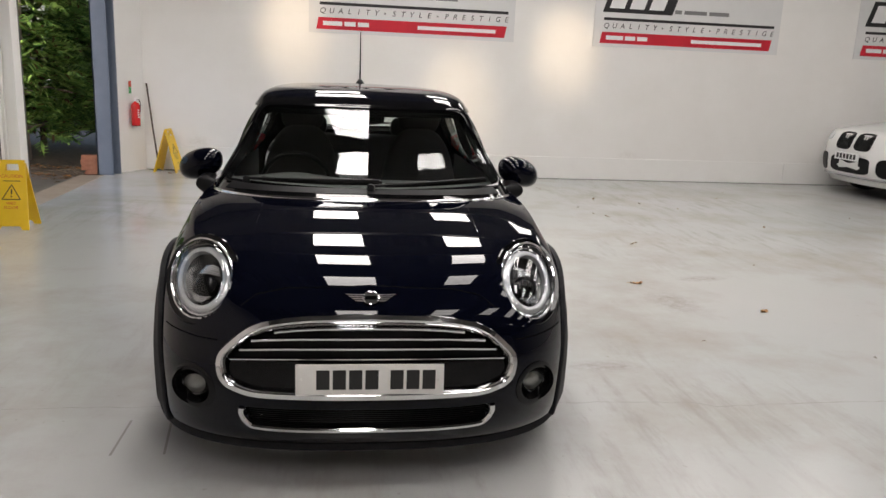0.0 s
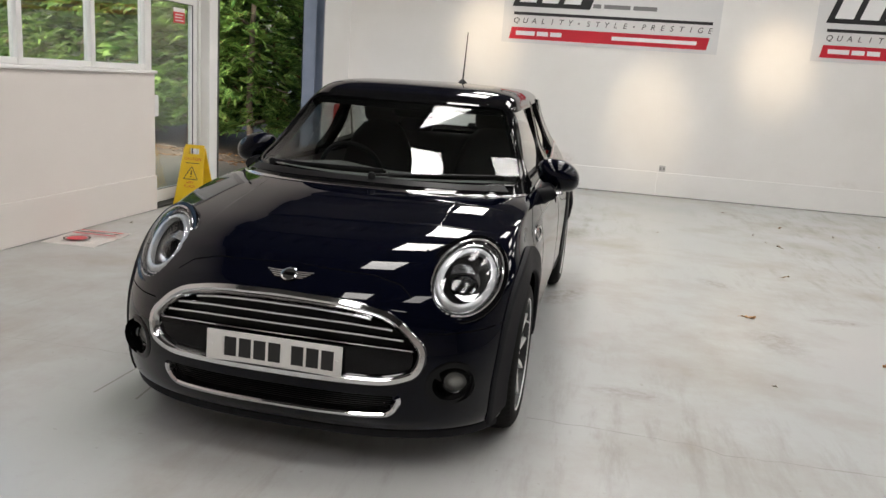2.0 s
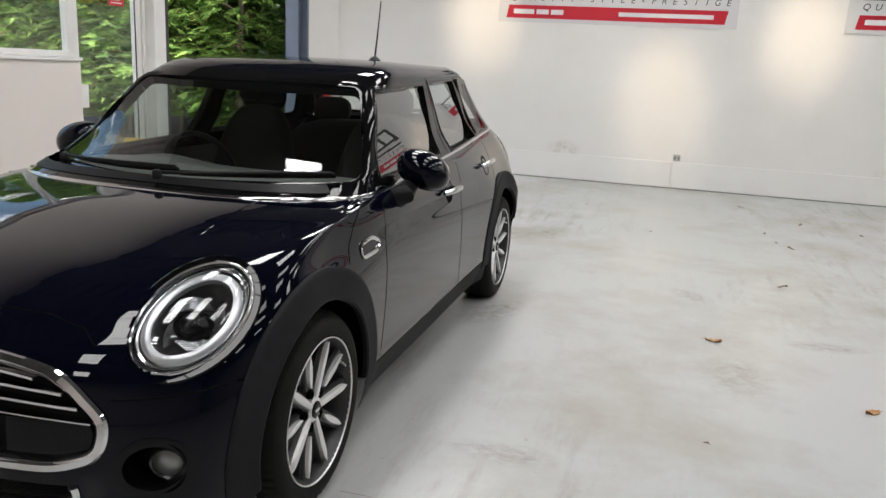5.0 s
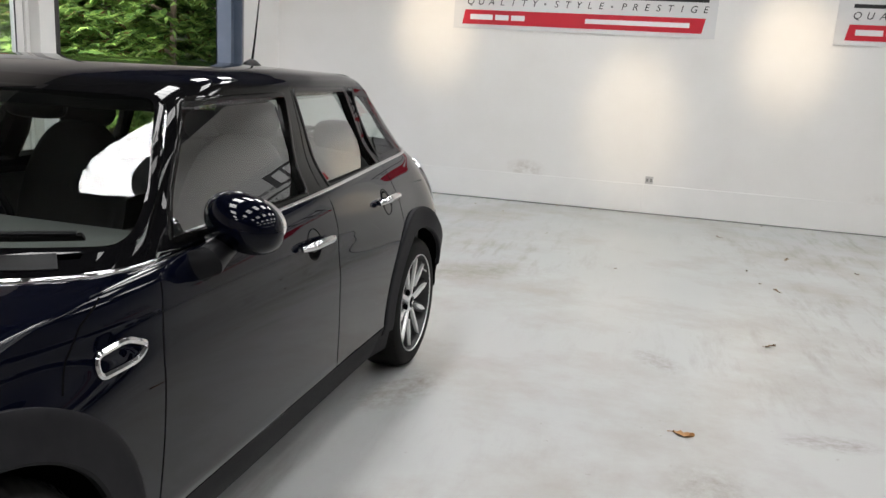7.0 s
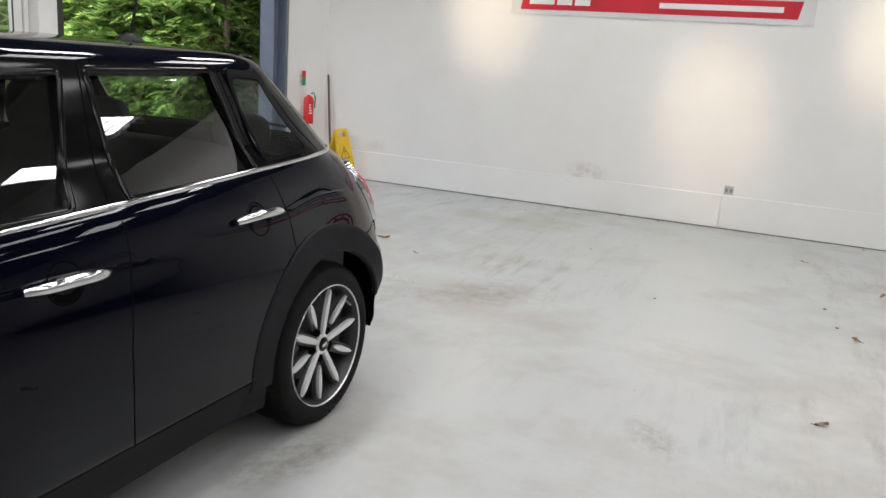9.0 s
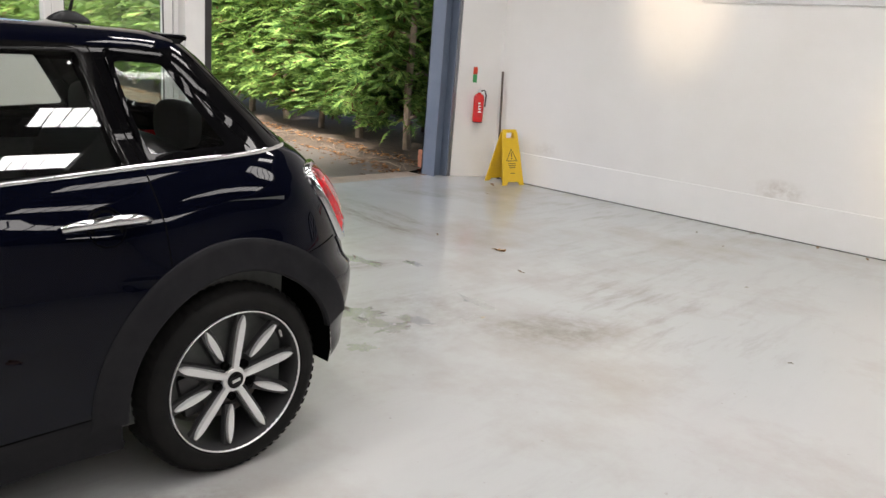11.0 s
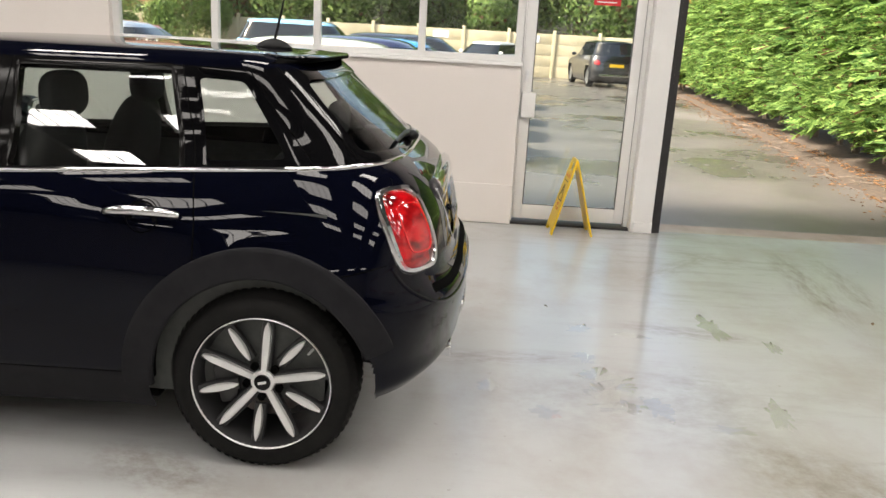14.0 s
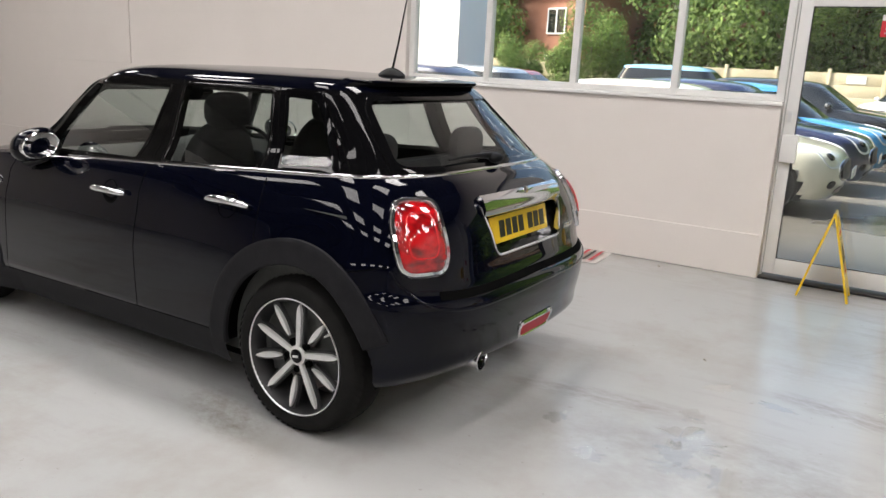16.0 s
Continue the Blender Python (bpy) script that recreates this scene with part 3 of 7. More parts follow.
def loft(rows, n, steps):
    """Cubic surface through the level outlines, both halves: array [level, around, xyz]."""
    keys = np.array([outline(r, n) for r in rows])
    keys = np.concatenate([keys, keys[:, -2:0:-1] * np.array([-1, 1, 1])], 1)
    k = np.concatenate([2 * keys[:1] - keys[1:2], keys, 2 * keys[-1:] - keys[-2:-1]])
    out = []
    for i in range(len(rows) - 1):
        for j in range(steps):
            t = j / steps
            a, b, c, d = k[i], k[i + 1], k[i + 2], k[i + 3]
            out.append(0.5 * (2 * b + (c - a) * t + (2 * a - 5 * b + 4 * c - d) * t * t + (3 * b - a - 3 * c + d) * t ** 3))
    out.append(keys[-1])
    return np.array(out)


def grid_normals(P):
    du = np.roll(P, -1, 1) - np.roll(P, 1, 1)
    dv = np.gradient(P, axis=0)
    n = np.cross(du, dv)
    n /= np.maximum(np.linalg.norm(n, axis=2, keepdims=True), 1e-9)
    return n


# level rows: up at nose, side, tail; nose place, nose rounding, squareness; half width; tail place, tail rounding, squareness
LOWER = [
    (0.135, 0.165, 0.335, 0.17, 0.48, 2.6, 0.806, 3.905, 0.42, 2.8),
    (0.20, 0.230, 0.365, 0.085, 0.53, 2.6, 0.815, 3.935, 0.44, 2.8),
    (0.33, 0.335, 0.42, 0.045, 0.56, 2.62, 0.814, 3.946, 0.45, 2.75),
    (0.46, 0.47, 0.51, 0.04, 0.58, 2.58, 0.818, 3.957, 0.43, 2.8),
    (0.57, 0.59, 0.60, 0.055, 0.61, 2.45, 0.818, 3.953, 0.45, 3.0),
    (0.645, 0.69, 0.66, 0.095, 0.62, 2.35, 0.814, 3.909, 0.53, 3.5),
    (0.70, 0.77, 0.75, 0.16, 0.62, 2.4, 0.802, 3.890, 0.565, 3.76),
    (0.76, 0.825, 0.85, 0.25, 0.60, 2.5, 0.792, 3.868, 0.565, 3.76),
    (0.815, 0.865, 0.93, 0.39, 0.56, 2.7, 0.772, 3.834, 0.565, 3.76),
    (0.865, 0.889, 0.978, 0.60, 0.53, 2.8, 0.756, 3.799, 0.555, 3.76),
    (0.900, 0.904, 1.017, 0.787, 0.52, 2.9, 0.741, 3.758, 0.545, 3.76),
    (0.922, 0.914, 1.046, 0.949, 0.52, 3.0, 0.725, 3.712, 0.545, 3.76),
]
UPPER = [
    (0.922, 0.914, 1.046, 0.949, 0.52, 3.0, 0.724, 3.712, 0.545, 3.76),
    (1.051, 1.043, 1.128, 1.238, 0.42, 3.5, 0.656, 3.614, 0.36, 3.76),
    (1.190, 1.193, 1.234, 1.461, 0.36, 3.8, 0.610, 3.491, 0.33, 3.93),
    (1.317, 1.319, 1.337, 1.670, 0.32, 3.8, 0.566, 3.378, 0.32, 4.03),
    (1.372, 1.363, 1.373, 1.808, 0.33, 3.4, 0.528, 3.327, 0.34, 4.03),
    (1.393, 1.388, 1.388, 1.972, 0.42, 2.8, 0.470, 3.263, 0.36, 3.86),
    (1.401, 1.399, 1.395, 2.184, 0.44, 2.6, 0.345, 3.112, 0.40, 2.4),
    (1.404, 1.403, 1.400, 2.434, 0.30, 2.2, 0.200, 2.941, 0.30, 2.2),
    (1.406, 1.406, 1.405, 2.613, 0.12, 2.0, 0.015, 2.782, 0.10, 2.0),
]
FHUB, RHUB, HUBZ = 0.748, 3.297, 0.316
N_AROUND = 720
PL, PU = loft(LOWER, N_AROUND, 8), loft(UPPER, N_AROUND, 16)
for P_ in (PL, PU):
    # the nose is a little narrower than the doors
    t_ = np.clip((1.5 - P_[..., 1]) / 0.85, 0, 1)
    P_[..., 0] *= 1 - 0.004 * t_ * t_ * (3 - 2 * t_)
    # the glass tapers towards the tail
    t_ = np.clip((P_[..., 1] - 2.2) / 1.3, 0, 1)
    z_ = np.clip((P_[..., 2] - 0.70) / 0.38, 0, 1)
    P_[..., 0] *= 1 - (-0.012 + 0.092 * z_ * z_ * (3 - 2 * z_)) * t_ * t_ * (3 - 2 * t_)
    # the doors are waisted between the wheel arches
    a_, b_ = np.clip((P_[..., 1] - 0.95) / 0.6, 0, 1), np.clip((3.0 - P_[..., 1]) / 0.5, 0, 1)
    P_[..., 0] *= 1 - 0.006 * a_ * a_ * (3 - 2 * a_) * b_ * b_ * (3 - 2 * b_) * np.clip((0.95 - P_[..., 2]) / 0.15, 0, 1)
    # the wings swell over the wheels and draw in above them
    for hub, k in ((FHUB, 1.0), (RHUB, 0.5)):
        g_ = k * np.exp(-((P_[..., 1] - hub - 0.08) / 0.29) ** 2) * (np.abs(P_[..., 0]) > 0.45)
        P_[..., 0] *= 1 + g_ * (0.010 * np.exp(-((P_[..., 2] - 0.62) / 0.08) ** 2) - 0.040 * np.exp(-((P_[..., 2] - 0.82) / 0.085) ** 2))
    # the sill tucks under between the wheels
    a_, b_ = np.clip((P_[..., 1] - 1.0) / 0.3, 0, 1), np.clip((3.05 - P_[..., 1]) / 0.25, 0, 1)
    P_[..., 0] *= 1 - 0.068 * a_ * b_ * np.clip((0.325 - P_[..., 2]) / 0.16, 0, 1) ** 0.8
NL, NU = grid_normals(PL), grid_normals(PU)
def surface_tree(P):
    v = [tuple(p) for r in P for p in r]
    c = P.shape[1]
    f = [(i * c + j, i * c + (j + 1) % c, (i + 1) * c + (j + 1) % c, (i + 1) * c + j) for i in range(len(P) - 1) for j in range(c)]
    return v, f


va, fa = surface_tree(PL)
vb, fb = surface_tree(PU)
TREE = BVHTree.FromPolygons(va + vb, fa + [tuple(i + len(va) for i in f) for f in fb])


def cast(o, d):
    p, n, _, _ = TREE.ray_cast(Vector(o), Vector(d))
    if p is None:
        p, n, _, _ = TREE.find_nearest(Vector(o) + Vector(d) * 1.2)
    if n.dot(Vector(d)) > 0:
        n = -n
    return p, n


def on_front(x, z):
    return cast((x, -1.0, z), (0, 1, 0))


def on_rear(x, z):
    return cast((x, 5.0, z), (0, -1, 0))


def on_side(y, z, sg):
    return cast((sg * 2.0, y, z), (-sg, 0, 0))


def on_top(x, y):
    return cast((x, y, 3.0), (0, 0, -1))


def smooth_line(pts, n, closed=False):
    """Catmull-Rom through plan points."""
    p = [np.array(q, float) for q in pts]
    m = len(p)
    out = []
    segs = m if closed else m - 1
    for i in range(segs):
        g = (lambda k: p[k % m]) if closed else (lambda k: p[min(max(k, 0), m - 1)])
        a, b, c, d = g(i - 1), g(i), g(i + 1), g(i + 2)
        for j in range(n):
            t = j / n
            out.append(0.5 * (2 * b + (c - a) * t + (2 * a - 5 * b + 4 * c - d) * t * t + (3 * b - a - 3 * c + d) * t ** 3))
    if not closed:
        out.append(p[-1])
    return [tuple(q) for q in out]


def straight_line(pts, step=0.03, closed=False):
    out = []
    ring = list(pts) + ([pts[0]] if closed else [])
    for a, b in zip(ring, ring[1:]):
        k = max(1, int(math.dist(a, b) / step))
        out += [tuple(a[i] + (b[i] - a[i]) * j / k for i in range(len(a))) for j in range(k)]
    if not closed:
        out.append(ring[-1])
    return out


def round_poly(pts, r, n=5):
    """A closed polygon with rounded corners."""
    out = []
    m = len(pts)
    for i in range(m):
        a, b, c = Vector(pts[i - 1]), Vector(pts[i]), Vector(pts[(i + 1) % m])
        u, v = (a - b), (c - b)
        rr = min(r, u.length * 0.45, v.length * 0.45)
        p, q = b + u.normalized() * rr, b + v.normalized() * rr
        for j in range(n + 1):
            t = j / n
            out.append(tuple((1 - t) ** 2 * p + 2 * t * (1 - t) * b + t * t * q))
    return straight_line(out, 0.04, True)


def inside(p, poly):
    x, y = p
    r = False
    for (ax, ay), (bx, by) in zip(poly, poly[1:] + poly[:1]):
        if (ay > y) != (by > y) and x < (bx - ax) * (y - ay) / (by - ay) + ax:
            r = not r
    return r


def superellipse(cx, cz, a, b, n=2.0, count=48, lean=0.0):
    out = []
    for i in range(count):
        t = 2 * math.pi * i / count
        x = a * math.copysign(abs(math.cos(t)) ** (2 / n), math.cos(t))
        z = b * math.copysign(abs(math.sin(t)) ** (2 / n), math.sin(t))
        out.append((cx + x + lean * z, cz + z))
    return out


# outlines on the front (across, up)
GRILLE = round_poly([(-0.41, 0.384), (0.41, 0.384), (0.505, 0.415), (0.520, 0.50), (0.41, 0.606), (0.25, 0.638), (0.0, 0.647), (-0.25, 0.638), (-0.41, 0.606), (-0.520, 0.50), (-0.505, 0.415)], 0.10)
INTAKE = round_poly([(-0.40, 0.247), (0.40, 0.247), (0.445, 0.328), (-0.445, 0.328)], 0.04)
FOG = superellipse(0.617, 0.372, 0.072, 0.074, 2.0, 40)
TAIL = straight_line(round_poly([(0.569, 0.860), (0.572, 0.780), (0.600, 0.722), (0.732, 0.718), (0.727, 0.800), (0.706, 0.880), (0.655, 0.968), (0.545, 0.972)], 0.035), 0.012, True)
# outlines on the side (along, up)
WIN_F = round_poly([(1.462, 0.950), (2.240, 0.975), (2.330, 1.306), (1.735, 1.292)], 0.02)
WIN_R = round_poly([(2.420, 0.981), (3.006, 1.008), (2.934, 1.324), (2.412, 1.318)], 0.02)
WIN_Q = round_poly([(3.075, 1.026), (3.365, 1.044), (3.180, 1.308), (3.012, 1.314)], 0.025)
# windscreen and rear screen (across, up)
SCREEN = round_poly([(-0.690, 0.955), (0.690, 0.955), (0.522, 1.300), (-0.522, 1.300)], 0.05)
BACK = round_poly([(-0.565, 1.064), (0.565, 1.064), (0.462, 1.315), (-0.462, 1.315)], 0.05)
RECESS = round_poly([(-0.285, 0.735), (0.285, 0.735), (0.335, 0.90), (0.335, 0.935), (-0.335, 0.935), (-0.335, 0.90)], 0.04)


def head_frame(sg):
    """Headlamp: centre, normal, two axes and the oval ring, which leans back along the wing."""
    nn = Vector((0.60, -1.0, 1.12)).normalized()
    up = Vector((0, 0, 1)) - nn * nn.z
    up.normalize()
    rt = up.cross(nn)
    turn = -0.73
    u, v = rt * math.cos(turn) + up * math.sin(turn), up * math.cos(turn) - rt * math.sin(turn)
    c = Vector((0.609, 0.367, 0.7115)) + nn * 0.006
    flat = [c + u * 0.127 * math.cos(a) + v * 0.196 * math.sin(a) - nn * 0.004 * math.cos(2 * a) for a in np.linspace(0, 2 * math.pi, 72, endpoint=False)]
    if sg < 0:
        flip = lambda w: Vector((-w.x, w.y, w.z))
        c, nn, rt, up, u, v, flat = flip(c), flip(nn), -flip(rt), flip(up), flip(u), flip(v), [flip(w) for w in flat[::-1]]
    return c, nn, rt, up, flat, u, v


HEADS = {sg: head_frame(sg) for sg in (1, -1)}


def in_head(p):
    c, nn, rt, up, _, u, v = HEADS[1 if p[0] > 0 else -1]
    d = Vector(p) - c
    return abs(d.dot(nn)) < 0.2 and (d.dot(u) / 0.122) ** 2 + (d.dot(v) / 0.191) ** 2 < 1.0


ARCH = {FHUB: (0.350, 0.455), RHUB: (0.366, 0.470)}   # inner and outer radius of the wheel arch cladding


def panel_of(c, n, up):
    """Which body panel a piece of the shell belongs to; None where there is an opening."""
    x, y, z = c
    ax, sg = abs(x), ("l" if x < 0 else "r")
    if not up:
        for hub in (FHUB, RHUB):
            if ax > 0.5 and math.hypot(y - hub, z - HUBZ) < ARCH[hub][0] + 0.018:
                return None
        if y < 0.75 and ax > 0.4 and in_head(c):
            return None
        if y < 0.75 and n[1] < -0.15:
            f = (x, z)
            if inside(f, GRILLE) or inside(f, INTAKE) or inside((ax, z), FOG):
                return None
        if y > 3.3 and n[1] > 0.05 and inside((ax, z), TAIL):
            return None
        if y > 3.6 and n[1] > 0.5 and inside((x, z), RECESS):
            return None
        if y < 0.62 and z < 0.552 + 0.016 * np.clip((ax - 0.6) / 0.19, 0, 1):
            return "front_bumper"
        if y > 3.45 and z < 0.712 - 0.12 * np.clip((y - 3.72) / 0.15, 0, 1):
            return "rear_bumper"
        if z < 0.298 + 0.021 * (y - 1.2) and 0.9 < y < 3.1:
            return "sill_" + sg
        if y < 0.98 + 1.5 * max(0.0, z - 0.79) or (ax < 0.69 and y < 1.5 and z > 0.88):
            return "bonnet"
        if y < 1.26 + 0.4 * max(0.0, z - 0.68):
            return "wing_" + sg
        if y < 2.335:
            return "front_door_" + sg
        if y < 3.07:
            return "rear_door_" + sg
        if y > 3.48 and n[1] > 0.40 and ax < 0.585:
            return "tailgate"
        return "quarter_" + sg
    if z > 1.338:
        return "roof"
    if y < 2.3 and n[1] < -0.03 and inside((x, z), SCREEN):
        return None
    if y > 3.0 and n[1] > 0.35:
        return None if inside((x, z), BACK) else "tailgate_frame"
    if ax > 0.4 and any(inside((y, z), w) for w in (WIN_F, WIN_R, WIN_Q)):
        return None
    return ("front_pillar_" if y < 1.9 else "window_frame_" if y < 2.97 else "rear_pillar_") + sg


def panels(P, N, up, parent):
    rows, cols, _ = P.shape
    groups = {}
    for i in range(rows - 1):
        for j in range(cols):
            q = ((i, j), (i, (j + 1) % cols), (i + 1, (j + 1) % cols), (i + 1, j))
            c = sum(P[a] for a in q) / 4
            n = sum(N[a] for a in q)
            n = n / max(np.linalg.norm(n), 1e-9)
            k = panel_of(c, n, up)
            if k:
                groups.setdefault(k, []).append(q)
    for name, qs in sorted(groups.items()):
        ids = {}
        for q in qs:
            for a in q:
                ids.setdefault(a, len(ids))
        me = bpy.data.meshes.new(name)
        me.from_pydata([tuple(P[a]) for a in ids], [], [tuple(ids[a] for a in q) for q in qs])
        me.shade_smooth()
        me.normals_split_custom_set_from_vertices([tuple(N[a]) for a in ids])
        base = name.rsplit("_", 1)[0] if name[-2:] in ("_l", "_r") else name
        me.materials.append({"sill": M_BLACKPL, "front_pillar": M_GLOSSBLK, "rear_pillar": M_GLOSSBLK, "window_frame": M_FRAME, "tailgate_frame": M_GLOSSBLK}.get(base, M_PAINT))
        ob = new(base, me)
        ob.parent = parent


# the shell's normals must point outwards
if NL[20, 10].dot(np.array([0, -1, 0])) < 0:
    NL, NU = -NL, -NU
CAR_X, CAR_Y, CAR_TURN = 0.140, 2.46, -1.0
car = holder("car", "glossy navy-black five-door hatchback with chrome trim, parked on the grey floor", "car", pose(CAR_X, CAR_Y, 0, 0, 0, CAR_TURN))
panels(PL, NL, False, car)
panels(PU, NU, True, car)


def pane(outline2, project, name, material, parent, inset=0.004, grow=1.03, label=""):
    """A curved pane that follows the shell behind an opening."""
    cx = sum(p[0] for p in outline2) / len(outline2)
    cz = sum(p[1] for p in outline2) / len(outline2)
    bm = bm_new()
    rings = []
    for s in (grow, 0.85, 0.65, 0.45, 0.25, 0.08):
        ring = []
        for x, z in outline2:
            p, n = project(cx + (x - cx) * s, cz + (z - cz) * s)
            ring.append(bm.verts.new(p - n * inset))
        rings.append(ring)
    m = len(outline2)
    for a, b in zip(rings, rings[1:]):
        for i in range(m):
            bm.faces.new((a[i], a[(i + 1) % m], b[(i + 1) % m], b[i]))
    bm.faces.new(rings[-1])
    ob = part(name, bm, material, parent, label)
    ob.visible_shadow = False
    return ob


def trim(outline2, project, prof, name, material, parent, closed=True, label=""):
    pts, nors = zip(*[project(*p) for p in outline2])
    bm = bm_new()
    sweep(bm, pts, nors, prof, closed)
    return part(name, bm, material, parent, label)


def flat_prof(w, h, sink=0.012):
    return [(-w / 2, -sink), (-w / 2, h * 0.6), (-w / 4, h), (w / 4, h), (w / 2, h * 0.6), (w / 2, -sink)]


SEAM = [(-0.0022, -0.004), (-0.0022, 0.0006), (0.0022, 0.0006), (0.0022, -0.004)]


def screen_place(x, z):
    """A point on the evenly bent windscreen, between the middle of the nose and the pillars."""
    edge = 0.690 - 0.487 * (z - 0.955)
    bend = 0.300 - 0.71 * (z - 0.955)
    return Vector((x, on_front(0.0, z)[0].y + bend * min(1.1, abs(x) / edge) ** 2.0, z))


def on_screen(x, z):
    p, e = screen_place(x, z), 0.004
    n = (screen_place(x + e, z) - screen_place(x - e, z)).cross(screen_place(x, z + e) - screen_place(x, z - e)).normalized()
    return p, (-n if n.y > 0 else n)


windscreen = pane(SCREEN, on_screen, "windscreen", M_CARGLASS, car)
trim(SCREEN, on_screen, flat_prof(0.024, 0.002, 0.05), "windscreen_border", M_GLOSSBLK, windscreen)
rear_screen = pane(BACK, on_rear, "rear_screen", M_CARGLASS, car)
trim(BACK, on_rear, flat_prof(0.03, 0.002, 0.02), "rear_screen_border", M_GLOSSBLK, rear_screen)
for sg in (1, -1):
    side = lambda y, z, sg=sg: on_side(y, z, sg)
    def glass_sheet(poly):
        """A curved sheet of glass just behind the window's outline; it leans in more towards the roof."""
        f = lambda y, z: -0.335 * (z - 0.98) - 0.21 * (z - 0.98) ** 2 - 0.0206 * (2.85 - y) ** 2
        x0 = min(on_side(y, z, 1)[0].x - f(y, z) for y, z in poly) - 0.004

        def at(y, z, sg=sg):
            n = Vector((1.0, -0.0412 * (2.85 - y), 0.335 + 0.42 * (z - 0.98))).normalized()
            return Vector((sg * (x0 + f(y, z)), y, z)), Vector((sg * n.x, n.y, n.z))
        return at
    for poly, nm in ((WIN_F, "front_window"), (WIN_R, "rear_window")):
        w = pane(poly, glass_sheet(poly), nm, M_PRIVACY, car)
        trim(poly, side, flat_prof(0.018, 0.003, 0.03), "window_seal", M_FRAME, w)

    # the fixed rear pane is flush, with a broad black rim
    spots = [(y, z) for y in np.linspace(3.03, 3.40, 9) for z in np.linspace(1.05, 1.30, 9) if inside((y, z), WIN_Q)]
    terms = lambda y, z: (1.0, y - 3.2, z - 1.15, (z - 1.15) ** 2, (y - 3.2) ** 2)
    xs = np.array([on_side(y, z, 1)[0].x for y, z in spots])
    fit_ = np.linalg.lstsq(np.array([terms(y, z) for y, z in spots]), xs, rcond=None)[0]
    fit_[0] += 0.002 + max(0.0, float((xs - np.array([terms(y, z) for y, z in spots]) @ fit_).max()))

    def flush(y, z, sg=sg, k=fit_):
        n = Vector((1.0, -(k[1] + 2 * k[4] * (y - 3.2)), -(k[2] + 2 * k[3] * (z - 1.15)))).normalized()
        return Vector((sg * float(np.dot(k, terms(y, z))), y, z)), Vector((sg * n.x, n.y, n.z))
    mid_y, mid_z = 3.155, 1.165
    w = pane(WIN_Q, flush, "quarter_window", M_CARGLASS, car, 0.001, 1.0)
    bm = bm_new()
    rims = [[bm.verts.new(flush(mid_y + (y - mid_y) * k + q, mid_z + (z - mid_z) * k)[0] - flush(y, z)[1] * d) for y, z in straight_line(WIN_Q, 0.02, True)] for k, q, d in ((0.90, 0.0, 0.0), (1.05, 0.004, 0.0), (1.13, 0.008, 0.001), (1.17, 0.010, 0.03))]
    for a_, b_ in zip(rims, rims[1:]):
        for i in range(len(a_)):
            bm.faces.new((a_[i], a_[(i + 1) % len(a_)], b_[(i + 1) % len(a_)], b_[i]))
    part("window_rim", bm, M_GLOSSBLK, w, "black printed rim of the glass")
# seams between the panels
def seam(pts, project, closed=False, prof=SEAM, material=M_VOID, name="panel_gap"):
    return trim(straight_line(pts, 0.025, closed), project, prof, name, material, car, closed)


for sg in (1, -1):
    side = lambda y, z, sg=sg: on_side(y, z, sg)
    seam([(1.165, 0.905), (1.06, 0.852), (1.005, 0.795), (0.975, 0.74)], side)
    seam([(1.345, 0.905), (1.31, 0.83), (1.285, 0.71), (1.27, 0.52), (1.245, 0.30)], side)
    seam([(2.36, 0.955), (2.345, 0.80), (2.325, 0.60), (2.33, 0.325)], side)
    seam([(3.05, 1.005), (3.072, 0.85), (3.075, 0.70), (3.072, 0.655)], side)
    seam([(2.35, 0.99), (2.395, 1.335)], side)
    seam([(3.048, 1.02), (3.004, 1.183), (2.964, 1.338)], side)
    seam([(3.432, 1.045), (3.313, 1.173), (3.185, 1.335)], side)
    seam([(3.575, 1.056), (3.406, 1.22), (3.272, 1.343)], side)
    seam([(1.24, 0.299), (2.90, 0.334)], side)
    seam([(3.56, 0.712), (3.70, 0.746)], side)
    front = lambda x, z: on_front(x, z)
    seam([(sg * 0.525, 0.554), (sg * 0.60, 0.552), (sg * 0.70, 0.557), (sg * 0.785, 0.567)], front)
    rear = lambda x, z: on_rear(x, z)
    seam([(sg * 0.585, 1.040), (sg * 0.575, 1.0), (sg * 0.60, 0.975)], rear)
    # edge of the bumper skin, sweeping up round the tail lamp
    trim(smooth_line([(sg * 0.752, 0.735), (sg * 0.738, 0.68), (sg * 0.69, 0.618), (sg * 0.60, 0.589), (sg * 0.496, 0.580), (sg * 0.3, 0.584), (0.0, 0.588)], 6), rear, flat_prof(0.012, 0.005), "bumper_edge", M_PAINT, car, False)
# front edge of the bonnet between the headlamps
seam([(-0.45, 0.665), (-0.40, 0.700), (-0.3, 0.722), (0.0, 0.735), (0.3, 0.722), (0.40, 0.700), (0.45, 0.665)], on_front)

# chrome belt strip all round, under the glass
ring = PU[0]
nor = NU[1].copy()
nor[:, 2] *= 0.3
bm = bm_new()
sweep(bm, [tuple(p) for p in ring], [tuple(n) for n in nor], [(-0.008, -0.012), (-0.008, 0.003), (-0.004, 0.006), (0.004, 0.006), (0.008, 0.003), (0.008, -0.012)], True)
part("belt_strip", bm, M_CHROME, car, "thin chrome strip under the windows")

